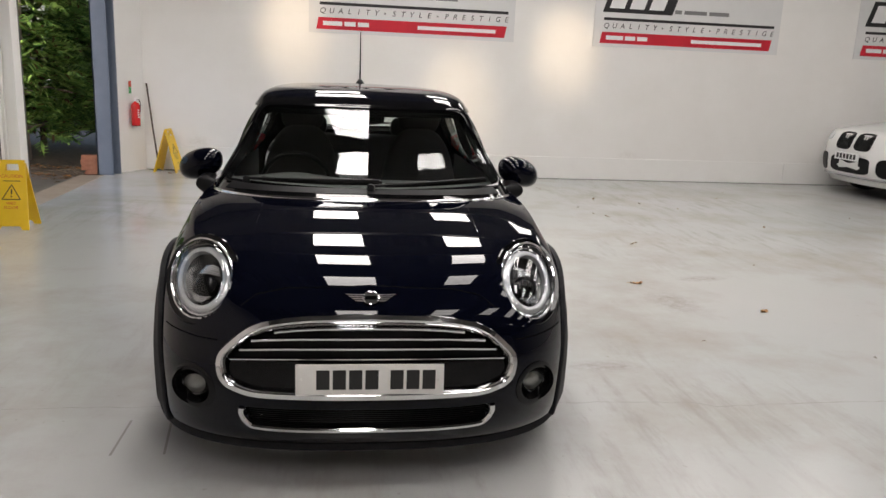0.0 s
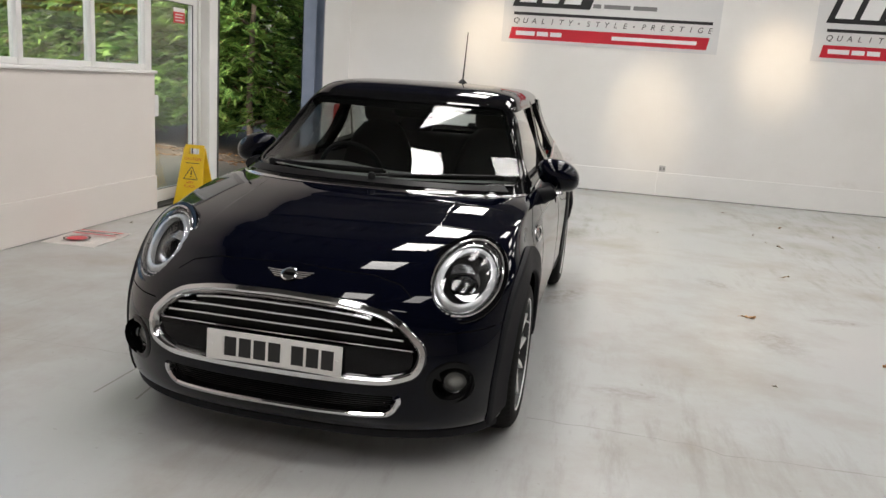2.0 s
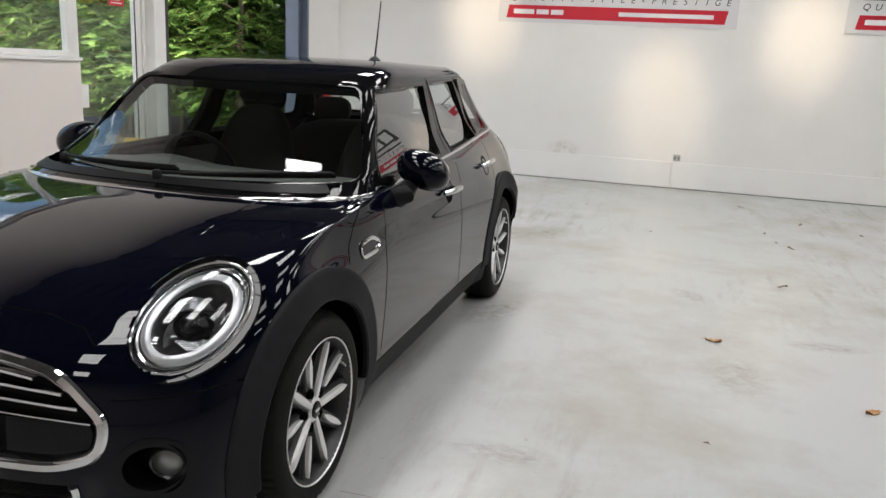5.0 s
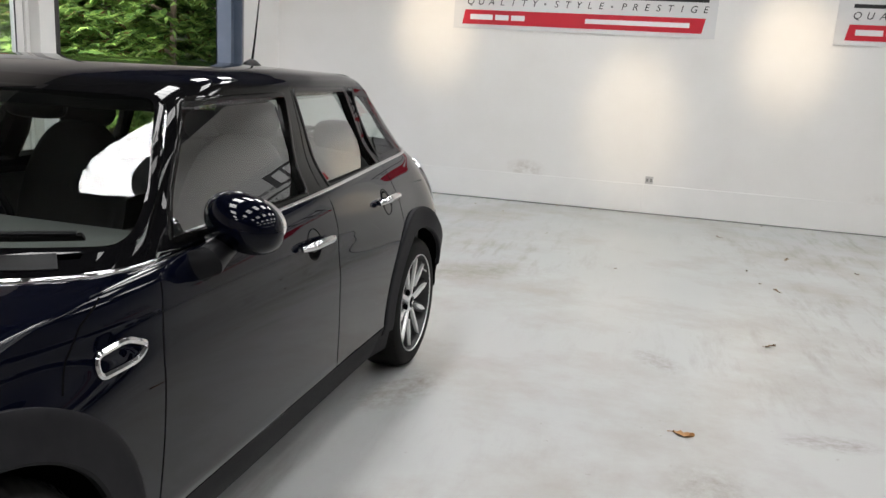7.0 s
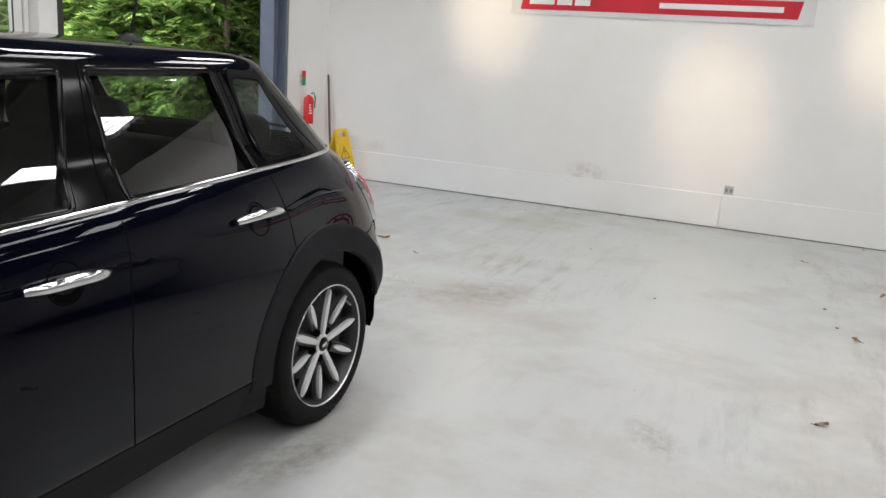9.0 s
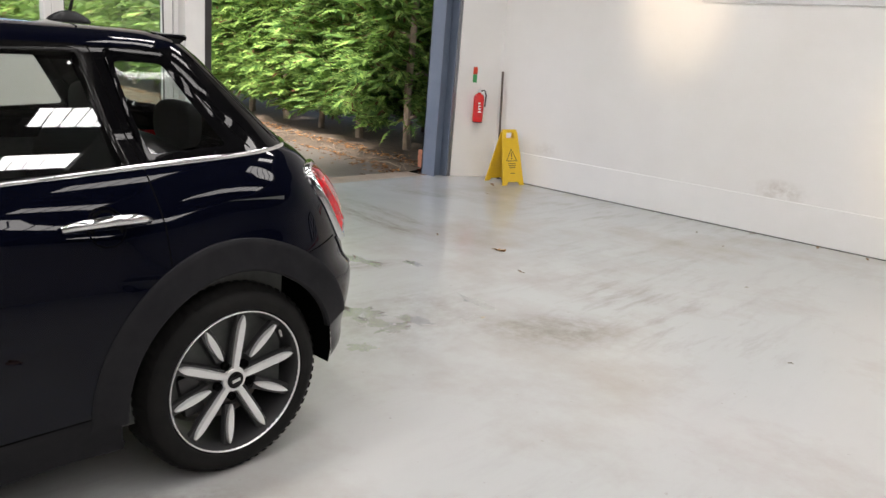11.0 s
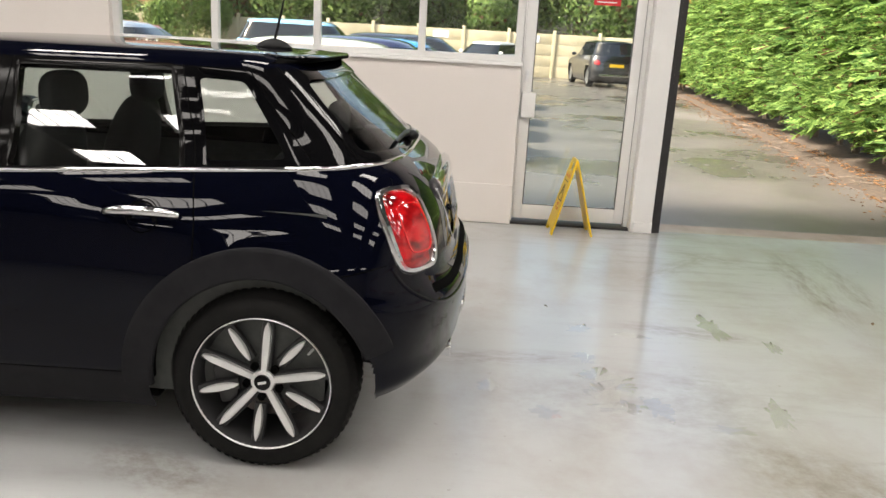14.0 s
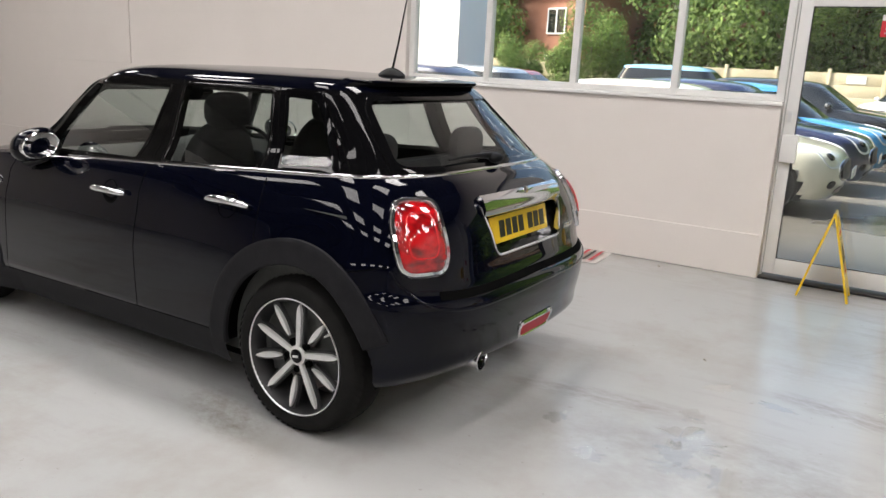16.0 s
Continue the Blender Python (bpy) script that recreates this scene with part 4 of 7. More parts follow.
# arch cladding, wheel houses
def arch(hub, sg, a0, a1, name="arch_cladding"):
    inner, outer = ARCH[hub]
    mid, w = (inner + outer) / 2, (outer - inner) / 2
    pts, nors = [], []
    for i in range(49):
        a = radians(a0 + (a1 - a0) * i / 48)
        y, z = hub + mid * math.cos(a), HUBZ + 0.004 + mid * math.sin(a)
        p, n = on_side(y, max(z, 0.20), sg)
        n = Vector((n.x, n.y * (1.0 if y < hub else 0.6), n.z * 0.3)).normalized()
        pts.append(p), nors.append(n)
    bm = bm_new()
    prof = [(-w * sg, -0.010), (-w * sg, 0.006), (-(w - 0.007) * sg, 0.011), (-(w - 0.02) * sg, 0.010), ((w - 0.02) * sg, 0.007), ((w - 0.008) * sg, 0.007), (w * sg, 0.003), (w * sg, -0.014)]
    sweep(bm, pts, nors, prof, False)
    return part(name, bm, M_BLACKPL, car, "black grained plastic wheel arch cladding")


for sg in (1, -1):
    arch(FHUB, sg, 200, -4)
    arch(RHUB, sg, 184, 19)
    for hub in (FHUB, RHUB):
        bm = bm_new()
        rows = []
        r_ = ARCH[hub][0] + 0.021
        for i in range(25):
            a = math.pi * (-0.03 + 1.05 * i / 24)
            y, z = hub + r_ * math.cos(a), HUBZ + r_ * math.sin(a)
            wx = min(0.82, abs(on_side(y, max(z, 0.22), sg)[0].x) - 0.003)
            rows.append((bm.verts.new((sg * wx, y, z)), bm.verts.new((sg * 0.50, y, z)), bm.verts.new((sg * 0.50, hub, HUBZ))))
        for p, q in zip(rows, rows[1:]):
            bm.faces.new((p[0], q[0], q[1], p[1]))
            bm.faces.new((p[1], q[1], q[2]))
        part("wheel_house", bm, M_WELL, car)
# underbody
bm = bm_new()
box(bm, -0.70, 0.70, 1.15, 2.9, 0.185, 0.215, 0.01)
box(bm, -0.45, 0.45, 0.3, 3.4, 0.20, 0.235, 0.01)
part("underbody", bm, M_VOID, car)


def wheel(parent, y, sg, steer=0.0):
    """Alloy wheel: axle along x, face outwards."""
    hub = new("wheel")
    hub.parent = parent
    hub.matrix_basis = pose(sg * 0.727, y, HUBZ, 0, 0, (0 if sg > 0 else 180) + steer)
    hub.empty_display_size = 0.1
    bm = bm_new()
    R = 0.312
    lathe(bm, [(0.232, 0.085), (0.238, 0.104), (0.262, 0.109), (0.284, 0.101), (0.299, 0.086), (0.308, 0.066), (R, 0.04), (R, -0.04), (0.309, -0.07), (0.303, -0.088), (0.285, -0.104), (0.24, -0.104), (0.232, -0.085)], 72, "X")
    tyre = part("tyre", bm, M_RUBBER, hub, "black low-profile tyre")
    bm = bm_new()
    for i in range(64):
        a = 2 * math.pi * i / 64
        for x0, x1, tw in ((0.058, 0.094, 0.16), (-0.094, -0.058, 0.16), (0.012, 0.046, -0.12), (-0.046, -0.012, -0.12)):
            q = []
            for xx, da in ((x0, 0), (x1, tw * 0.25), (x1, tw * 0.25 + 0.062), (x0, 0.062)):
                rr = R + 0.003 if abs(xx) < 0.06 else (R + 0.001 if abs(xx) < 0.08 else 0.2985)
                q.append(bm.verts.new((xx, rr * math.cos(a + da), rr * math.sin(a + da))))
            bm.faces.new(q)
    tagged(part("tread_block", bm, M_RUBBER, tyre, smooth=False), kind="stuff")
    bm = bm_new()
    lathe(bm, [(0.2280, 0.090), (0.2330, 0.098), (0.2330, 0.103), (0.2310, 0.1045), (0.2285, 0.102), (0.2265, 0.094)], 72, "X")
    part("rim_lip", bm, M_ALLOY, hub, "bright machined rim edge")
    bm = bm_new()
    lathe(bm, [(0.2285, 0.101), (0.216, 0.07), (0.205, 0.0), (0.20, -0.08)], 64, "X")
    part("rim_barrel", bm, M_RIMBLK, hub)
    bm = bm_new()
    lathe(bm, [(0.148, 0.0), (0.148, 0.012), (0.075, 0.014), (0.07, 0.03), (0.0005, 0.032)], 48, "X")
    part("brake_disc", bm, mottled("brake_steel", (0.10, 0.09, 0.085), (0.16, 0.14, 0.13), 30, (0.4, 0.6), 200, 0.1, 0, 0.7), hub, "worn steel brake disc")
    bm = bm_new()
    box(bm, 0.002, 0.05, -0.17, -0.10, -0.07, 0.07, 0.015)
    part("brake_calliper", bm, M_RIMBLK, hub)
    # ten petals: five long that meet the hub, five short between them
    for i in range(10):
        a = 2 * math.pi * i / 10
        long = i % 2 == 0
        r0, r1, w = (0.035, 0.214, 0.0140) if long else (0.085, 0.212, 0.0132)
        for mt, nm, ww, dx in ((M_RIMBLK, "spoke", 1.75, -0.012), (M_ALLOY, "petal", 1.0, 0.0)):
            bm = bm_new()
            n = 12
            rows = []
            for k in range(n + 1):
                t = k / n
                r = r0 + (r1 - r0) * t
                if long:
                    h = w * (0.62 + 0.38 * math.sin(math.pi * min(1, 0.15 + 0.6 * t))) * (1 if t < 0.78 else max(0.06, math.cos((t - 0.78) / 0.22 * math.pi / 2)) ** 0.6)
                else:
                    h = w * max(0.05, math.sin(math.pi * (0.02 + 0.96 * t))) ** 0.62
                h *= ww
                x = 0.078 + 0.014 * (t if t < 0.9 else 0.9) + dx
                if nm == "spoke":
                    r = r0 + (0.222 - r0) * t
                    h = w * ww * (1.0 if t < 0.8 else 0.9)
                row = []
                for s_, lift in ((-1, -0.012), (-0.8, 0.0), (0.0, 0.0025), (0.8, 0.0), (1, -0.012)):
                    c_, d_ = r, h * s_
                    yy, zz = c_ * math.cos(a) - d_ * math.sin(a), c_ * math.sin(a) + d_ * math.cos(a)
                    row.append(bm.verts.new((x + lift, yy, zz)))
                rows.append(row)
            for p, q in zip(rows, rows[1:]):
                for m_ in range(4):
                    bm.faces.new((p[m_], p[m_ + 1], q[m_ + 1], q[m_]))
            bm.faces.new(rows[-1]), bm.faces.new(rows[0])
            part(nm, bm, mt, hub)
    bm = bm_new()
    lathe(bm, [(0.041, 0.06), (0.040, 0.076), (0.036, 0.0795), (0.0005, 0.0798)], 40, "X")
    part("hub_face", bm, M_ALLOY, hub)
    bm = bm_new()
    lathe(bm, [(0.0275, 0.079), (0.0275, 0.083), (0.024, 0.0855), (0.0005, 0.086)], 32, "X")
    cap = part("hub_cap", bm, M_GLOSSBLK, hub, "black round centre cap")
    bm = bm_new()
    box(bm, 0.0858, 0.0872, -0.014, 0.014, -0.0045, 0.0045)
    part("badge_bar", bm, M_ALLOY, cap)
    for i in range(5):
        a = 2 * math.pi * (i + 0.5) / 5
        bm = bm_new()
        lathe(bm, [(0.0135, 0.060), (0.0135, 0.0755), (0.010, 0.0755), (0.009, 0.068), (0.0005, 0.068)], 14, "X", (0, 0.057 * math.cos(a), 0.057 * math.sin(a)))
        part("wheel_bolt", bm, M_VOID, hub)
    bm = bm_new()
    cyl(bm, (0.075, 0.19, 0.09), (0.10, 0.178, 0.084), 0.005, 0.004, 10)
    part("valve", bm, M_ALLOY, hub)
    return hub


first_wheel = wheel(car, FHUB, 1, 0)
first_wheel.matrix_basis = pose(0.706, FHUB, HUBZ) @ Matrix.Scale(1.012, 4)
for y, sg, rot in ((FHUB, -1, 0), (RHUB, 1, 12), (RHUB, -1, 0)):
    w = copy_thing(first_wheel, pose(sg * 0.708, y, HUBZ, 0, 0, 0 if sg > 0 else 180) @ pose(0, 0, 0, rot, 0, 0) @ Matrix.Scale(1.012, 4))

# ---- grille, intake, lamps ----
M_CLEAR_RING = mat("white_light_guide", (0.48, 0.49, 0.51), 0.18, 0.5, 0.5, 0.6)
M_BOWL = mat("lamp_bowl", (0.09, 0.092, 0.098), 0.25, 0.85)
M_REFL = mat("lamp_reflector", (0.55, 0.56, 0.58), 0.15, 1.0)
M_LAMPBLK = mat("lamp_black_housing", (0.03, 0.03, 0.032), 0.25)
trim(GRILLE, on_front, [(-0.015, -0.05), (-0.016, 0.006), (-0.009, 0.015), (0.008, 0.015), (0.015, 0.006), (0.015, -0.05)], "grille_surround", M_CHROME, car, True, "thick chrome grille surround")
pane(GRILLE, on_front, "grille_back", M_SATINBLK, car, 0.055, 1.0)


def grille_span(poly, z):
    xs = []
    for (ax, ay), (bx, by) in zip(poly, poly[1:] + poly[:1]):
        if (ay > z) != (by > z):
            xs.append(ax + (bx - ax) * (z - ay) / (by - ay))
    return max(xs) if xs else 0.1


for z, thick in ((0.618, 0.006), (0.584, 0.0065), (0.549, 0.0065), (0.513, 0.004)):
    hw = grille_span(GRILLE, z) - 0.015
    pts, nors = [], []
    for i in range(41):
        x = -hw + 2 * hw * i / 40
        p, n = on_front(x, z - 0.02 * (abs(x) / hw) ** 3)
        pts.append(p - n * 0.016), nors.append(Vector((0, -1, 0.25)))
    bm = bm_new()
    sweep(bm, pts, nors, [(-thick, -0.03), (-thick, 0.0), (-thick * 0.5, 0.01), (thick * 0.5, 0.012), (thick, 0.004), (thick, -0.03)], False)
    part("grille_bar", bm, M_CHROME, car, "chrome horizontal grille bar")
# panel behind the number plate
PLATEBACK = round_poly([(-0.41, 0.392), (0.41, 0.392), (0.49, 0.425), (0.488, 0.500), (-0.488, 0.500), (-0.49, 0.425)], 0.06)
pane(PLATEBACK, on_front, "plate_carrier", M_GLOSSBLK, car, 0.012, 1.0)
INTAKE_U = straight_line(smooth_line([(-0.442, 0.325), (-0.443, 0.30), (-0.418, 0.262), (-0.37, 0.250), (-0.2, 0.247), (0.0, 0.247), (0.2, 0.247), (0.37, 0.250), (0.418, 0.262), (0.443, 0.30), (0.442, 0.325)], 6), 0.02)
trim(INTAKE_U, on_front, [(-0.010, -0.05), (-0.011, 0.004), (-0.005, 0.010), (0.005, 0.010), (0.010, 0.004), (0.010, -0.05)], "intake_surround", M_CHROME, car, False, "chrome trim along the lower intake")
pane(INTAKE, on_front, "intake_back", M_VOID, car, 0.06, 1.0)
for i in range(9):
    z = 0.257 + 0.0085 * i
    hw = grille_span(INTAKE, z) - 0.01
    bm = bm_new()
    pts = [on_front(-hw + 2 * hw * k / 24, z)[0] + Vector((0, 0.03, 0)) for k in range(25)]
    tube(bm, pts, 0.0022, 5)
    part("mesh_bar", bm, M_SATINBLK, car)
# lip under the bumper
bm = bm_new()
lip = [j for j in range(-N_AROUND // 4, N_AROUND // 4) if PL[3, j, 1] < 0.40]
sweep(bm, [tuple(PL[3, j]) for j in lip], [(NL[3, j, 0], NL[3, j, 1], 0.0) for j in lip], [(-0.024, -0.03), (-0.024, 0.004), (-0.012, 0.008), (0.012, 0.004), (0.020, 0.0), (0.020, -0.03)], False)
part("front_lip", bm, M_BLACKPL, car, "black plastic lip under the front bumper")


def headlamp(sg):
    lamp = new("headlamp")
    lamp.parent = car
    lamp.empty_display_size = 0.1
    c, nn, rt, up, flat, _, _ = HEADS[sg]
    bm = bm_new()
    sweep(bm, flat, [nn] * len(flat), [(0.002, -0.06), (0.002, 0.004), (0.004, 0.008), (0.008, 0.010), (0.012, 0.007), (0.013, 0.0), (0.013, -0.06)], True)
    part("bezel", bm, M_CHROME, lamp, "chrome headlamp ring")
    bm = bm_new()
    sweep(bm, flat, [nn] * len(flat), [(0.012, -0.05), (0.012, 0.002), (0.015, 0.004), (0.019, 0.0), (0.019, -0.05)], True)
    part("gasket", bm, M_GLOSSBLK, lamp, "black seal round the headlamp")
    bm = bm_new()
    sweep(bm, flat, [nn] * len(flat), [(-0.018, -0.06), (-0.018, 0.0), (-0.014, 0.004), (0.003, 0.004), (0.003, -0.06)], True)
    part("surround", bm, M_GLOSSBLK, lamp, "black band inside the chrome ring")
    bm = bm_new()
    rings_disc(bm, flat, nn, [(0.9, 0.008), (0.84, 0.02), (0.7, 0.03), (0.5, 0.038), (0.25, 0.043), (0, 0.045)])
    lens = part("lens", bm, M_LENS, lamp, "clear headlamp cover")
    lens.visible_shadow = False
    bm = bm_new()
    rings_disc(bm, flat, nn, [(0.93, 0.006), (0.86, -0.012), (0.84, -0.03), (0.60, -0.045), (0.5, -0.07), (0.2, -0.085), (0, -0.087)])
    part("housing", bm, M_LAMPBLK, lamp)
    bm = bm_new()
    ringp = [c + (p - c) * 0.72 + nn * -0.010 for p in flat]
    sweep(bm, ringp, [nn] * len(flat), [(-0.013, -0.012), (-0.013, 0.002), (-0.006, 0.010), (0.004, 0.013), (0.013, 0.010), (0.013, -0.012)], True)
    part("running_light_ring", bm, M_CLEAR_RING, lamp, "pale ring of the daytime running light")
    bm = bm_new()
    ringp = [c + (p - c) * 0.845 + nn * -0.008 for p in flat]
    sweep(bm, ringp, [nn] * len(flat), [(-0.003, -0.012), (-0.003, 0.003), (0.003, 0.004), (0.003, -0.012)], True)
    part("inner_ring", bm, M_REFL, lamp)
    # projector eye and the ribbed block over it
    cc = c - nn * 0.035 - up * 0.012
    bm = bm_new()
    ring = [cc + rt * 0.047 * math.cos(a) + up * 0.038 * math.sin(a) for a in np.linspace(0, 2 * math.pi, 32, endpoint=False)]
    rings_disc(bm, ring, nn, [(1.12, -0.02), (1.12, 0.004), (1.0, 0.008), (0.8, 0.018), (0.45, 0.026), (0, 0.029)])
    part("projector", bm, M_GLOSSBLK, lamp, "dark glass projector lens")
    for k in range(5):
        bm = bm_new()
        b = c - nn * 0.03 + up * (0.032 + 0.008 * k)
        tube(bm, [b - rt * (0.05 - 0.004 * k), b + nn * 0.012, b + rt * (0.05 - 0.004 * k)], 0.0042, 8)
        part("reflector_rib", bm, M_REFL, lamp)
    for k in range(5):
        bm = bm_new()
        b = c - nn * 0.04 - up * (0.052 + 0.006 * k)
        tube(bm, [b - rt * (0.045 - 0.006 * k), b + rt * (0.045 - 0.006 * k)], 0.003, 6)
        part("lower_rib", bm, M_REFL, lamp)


def foglamp(sg):
    lamp = new("fog_lamp")
    lamp.parent = car
    lamp.empty_display_size = 0.1
    pn = [on_front(sg * x, z) for x, z in FOG]
    pts = [p for p, n in pn]
    c = sum(pts, Vector()) / len(pts)
    nn = Vector((sg * 0.25, -0.97, 0.0)).normalized()
    bm = bm_new()
    sweep(bm, pts, [n for p, n in pn], [(-0.012, -0.04), (-0.012, 0.002), (0.0, 0.004), (0.012, 0.001), (0.012, -0.04)], True)
    part("bezel", bm, M_GLOSSBLK, lamp)
    flat = [p - nn * (p - c).dot(nn) for p in pts]
    bm = bm_new()
    rings_disc(bm, flat, nn, [(1.0, -0.004), (0.88, -0.03), (0.80, -0.085), (0.0, -0.09)])
    part("housing", bm, M_GLOSSBLK, lamp)
    lc = Vector((sg * 0.622, c.y + 0.045, 0.362))
    ring = [lc + (p - c) * 0.56 for p in flat]
    bm = bm_new()
    rings_disc(bm, ring, nn, [(1.0, -0.038), (1.0, -0.012), (0.9, -0.006), (0.5, 0.0), (0, 0.002)])
    part("lens", bm, mat("fog_lens", (0.22, 0.225, 0.215), 0.12, 0.4, 0.5, 1.0), lamp, "smoky round fog lamp lens")
    bm = bm_new()
    sweep(bm, ring, [nn] * len(ring), [(-0.005, -0.03), (-0.005, -0.002), (0.0, 0.002), (0.005, -0.002), (0.005, -0.03)], True)
    part("lens_ring", bm, M_BOWL, lamp, "grey lens rim")


M_TAILRED = mat("red_lamp_lens", (0.5, 0.006, 0.012), 0.08, 0.0, 0.5, 1.0)
tr = noise_node(M_TAILRED, 14.0, 2.0, 0.5, (1.0, 1.0, 1.8))
plug(M_TAILRED, "Base Color", ramp(M_TAILRED, tr.outputs["Fac"], [(0.38, (0.13, 0.0008, 0.0015)), (0.62, (0.52, 0.004, 0.007))]))


def taillamp(sg):
    lamp = new("tail_lamp")
    lamp.parent = car
    lamp.empty_display_size = 0.1
    pn = [on_rear(sg * x, z) for x, z in TAIL]
    pts = [p for p, n in pn]
    c, cn = on_rear(sg * 0.652, 0.828)
    cm = sum(pts, Vector()) / len(pts)
    nn = (sum([n for p, n in pn], Vector()) / len(pn)).normalized()
    bm = bm_new()
    sweep(bm, pts, [nn * 0.6 + n * 0.4 for p, n in pn], [(-0.012, -0.03), (-0.013, 0.008), (-0.006, 0.016), (0.006, 0.016), (0.013, 0.006), (0.012, -0.03)], True)
    part("bezel", bm, M_CHROME, lamp, "chrome tail lamp ring")
    bm = bm_new()
    bulge = max(0.0, (c - cm).dot(nn))
    rings_disc(bm, pts, nn, [(0.97, 0.004), (0.9, 0.014 + bulge * 0.2), (0.75, 0.02 + bulge * 0.5), (0.5, 0.024 + bulge * 0.8), (0.25, 0.026 + bulge), (0, 0.027 + bulge)])
    lens = part("lens", bm, M_TAILRED, lamp, "glossy red tail lamp lens")
    bm = bm_new()
    ring = [cm + (p - cm) * 0.6 + nn * (0.022 + bulge * 0.72) for p in pts]
    sweep(bm, ring, [nn] * len(ring), [(-0.004, -0.004), (-0.003, 0.0022), (0.003, 0.0022), (0.004, -0.004)], True)
    part("light_guide", bm, mat("deep_red", (0.6, 0.008, 0.012), 0.15, 0, 0.5, 1.0), lens)
    bm = bm_new()
    b = cm + nn * (0.016 + bulge * 0.45) - Vector((0, 0, 0.105))
    rt = Vector((nn.y, -nn.x, 0)).normalized()
    tube(bm, [b - rt * 0.04, b + rt * 0.04], 0.008, 8)
    part("reversing_light", bm, mat("grey_lens", (0.3, 0.2, 0.2), 0.1, 0, 0.5, 1.0), lens)


for sg in (1, -1):
    headlamp(sg), foglamp(sg), taillamp(sg)

# ---- badge and number plates (characters as plain bars) ----
def bars(parent, m, widths, h, gap, material, thick=0.001):
    total = sum(widths) + gap * (len(widths) - 1)
    x = -total / 2
    for w in widths:
        if w > 0:
            bm = bm_new()
            box(bm, x, x + w, -h / 2, h / 2, 0, thick)
            ob = part("character_bar", bm, material, parent, smooth=False)
            ob.matrix_basis = m
        x += abs(w) + gap


def number_plate(m, face, label):
    bm = bm_new()
    box(bm, -0.254, 0.254, -0.055, 0.055, 0.0, 0.005, 0.004)
    pl = part("number_plate", bm, face, car, label)
    pl.matrix_basis = m
    bars(pl, pose(0, 0, 0.0052), [0.045, 0.045, 0.045, 0.045, -0.02, 0.045, 0.045, 0.045], 0.069, 0.0105, mat("plate_black", (0.01, 0.01, 0.01), 0.4))
    for sx in (-1, 1):
        bm = bm_new()
        lathe(bm, [(0.006, 0.004), (0.006, 0.0065), (0.0004, 0.0075)], 14, "Z", (sx * 0.236, 0, 0))
        part("screw_cap", bm, face, pl)
    return pl


number_plate(pose(0, 0.038, 0.447, 87, 0, 0), mottled("white_reflective_plate", (0.72, 0.71, 0.69), (0.76, 0.75, 0.73), 30, (0.35, 0.45), 300, 0.05), "white reflective number plate with black characters")
bm = bm_new()
c, n = on_front(0, 0.70)
lathe(bm, [(0.030, 0.0), (0.030, 0.006), (0.026, 0.008), (0.025, 0.005), (0.0004, 0.005)], 36, "Z")
q = n.to_track_quat("Z", "Y").to_matrix().to_4x4()
badge = part("badge", bm, M_CHROME, car, "chrome winged bonnet badge")
badge.matrix_basis = Matrix.Translation(c) @ q
for sg in (1, -1):
    for k in range(4):
        bm = bm_new()
        ln = 0.058 - 0.011 * k
        pts = [(sg * 0.028, 0.014 - 0.009 * k, 0.004), (sg * (0.03 + ln * 0.6), 0.015 - 0.009 * k, 0.003), (sg * (0.03 + ln), 0.019 - 0.0095 * k, 0.001)]
        tube(bm, pts, 0.0026, 6)
        part("badge_wing", bm, M_CHROME, badge)
bm = bm_new()
box(bm, -0.02, 0.02, -0.007, 0.007, 0.005, 0.0066)
part("badge_bar", bm, M_GLOSSBLK, badge)

# ---- rear: plate recess, handle bar, spoiler, lamp, exhaust, wiper ----
trim(RECESS, on_rear, [(-0.005, -0.055), (-0.006, 0.003), (-0.002, 0.006), (0.004, 0.004), (0.006, -0.01), (0.0, -0.055)], "recess_edge", M_CHROME, car, True, "thin chrome edge of the plate recess")
pane(RECESS, on_rear, "plate_recess", M_GLOSSBLK, car, 0.05, 1.0)
c, n = on_rear(0, 0.818)
number_plate(Matrix.Translation(c + Vector((0, -0.045, 0))) @ pose(0, 0, 0, 78, 0, 180), mottled("yellow_reflective_plate", (0.72, 0.47, 0.01), (0.78, 0.52, 0.02), 30, (0.35, 0.45), 300, 0.05), "yellow reflective number plate with black characters")
bm = bm_new()
pts, nors = zip(*[on_rear(x, 0.928) for x in np.linspace(-0.335, 0.335, 31)])
sweep(bm, pts, nors, [(-0.042, -0.02), (-0.042, 0.014), (-0.02, 0.026), (0.02, 0.022), (0.042, 0.006), (0.042, -0.02)], False)
part("tailgate_handle", bm, M_CHROME, car, "broad chrome tailgate handle")
c, n = on_rear(0, 0.945)
bm = bm_new()
lathe(bm, [(0.022, 0.0), (0.022, 0.006), (0.0004, 0.008)], 24, "Y")
b2 = part("rear_badge", bm, M_CHROME, car)
b2.matrix_basis = Matrix.Translation(c + n * 0.024)
for sg in (1, -1):
    bm = bm_new()
    tube(bm, [(sg * 0.02, 0, 0), (sg * 0.07, 0, 0.006)], [0.008, 0.002], 6)
    o = part("rear_badge_wing", bm, M_CHROME, car)
    o.matrix_basis = Matrix.Translation(c + n * 0.026)
# model lettering as short chrome bars
for k in range(4):
    p, n = on_rear(-0.36 - 0.03 * k, 0.76)
    bm = bm_new()
    box(bm, -0.011, 0.011, -0.003, 0.004, -0.012, 0.012, 0.002)
    o = part("letter_bar", bm, M_CHROME, car)
    o.matrix_basis = Matrix.Translation(p)


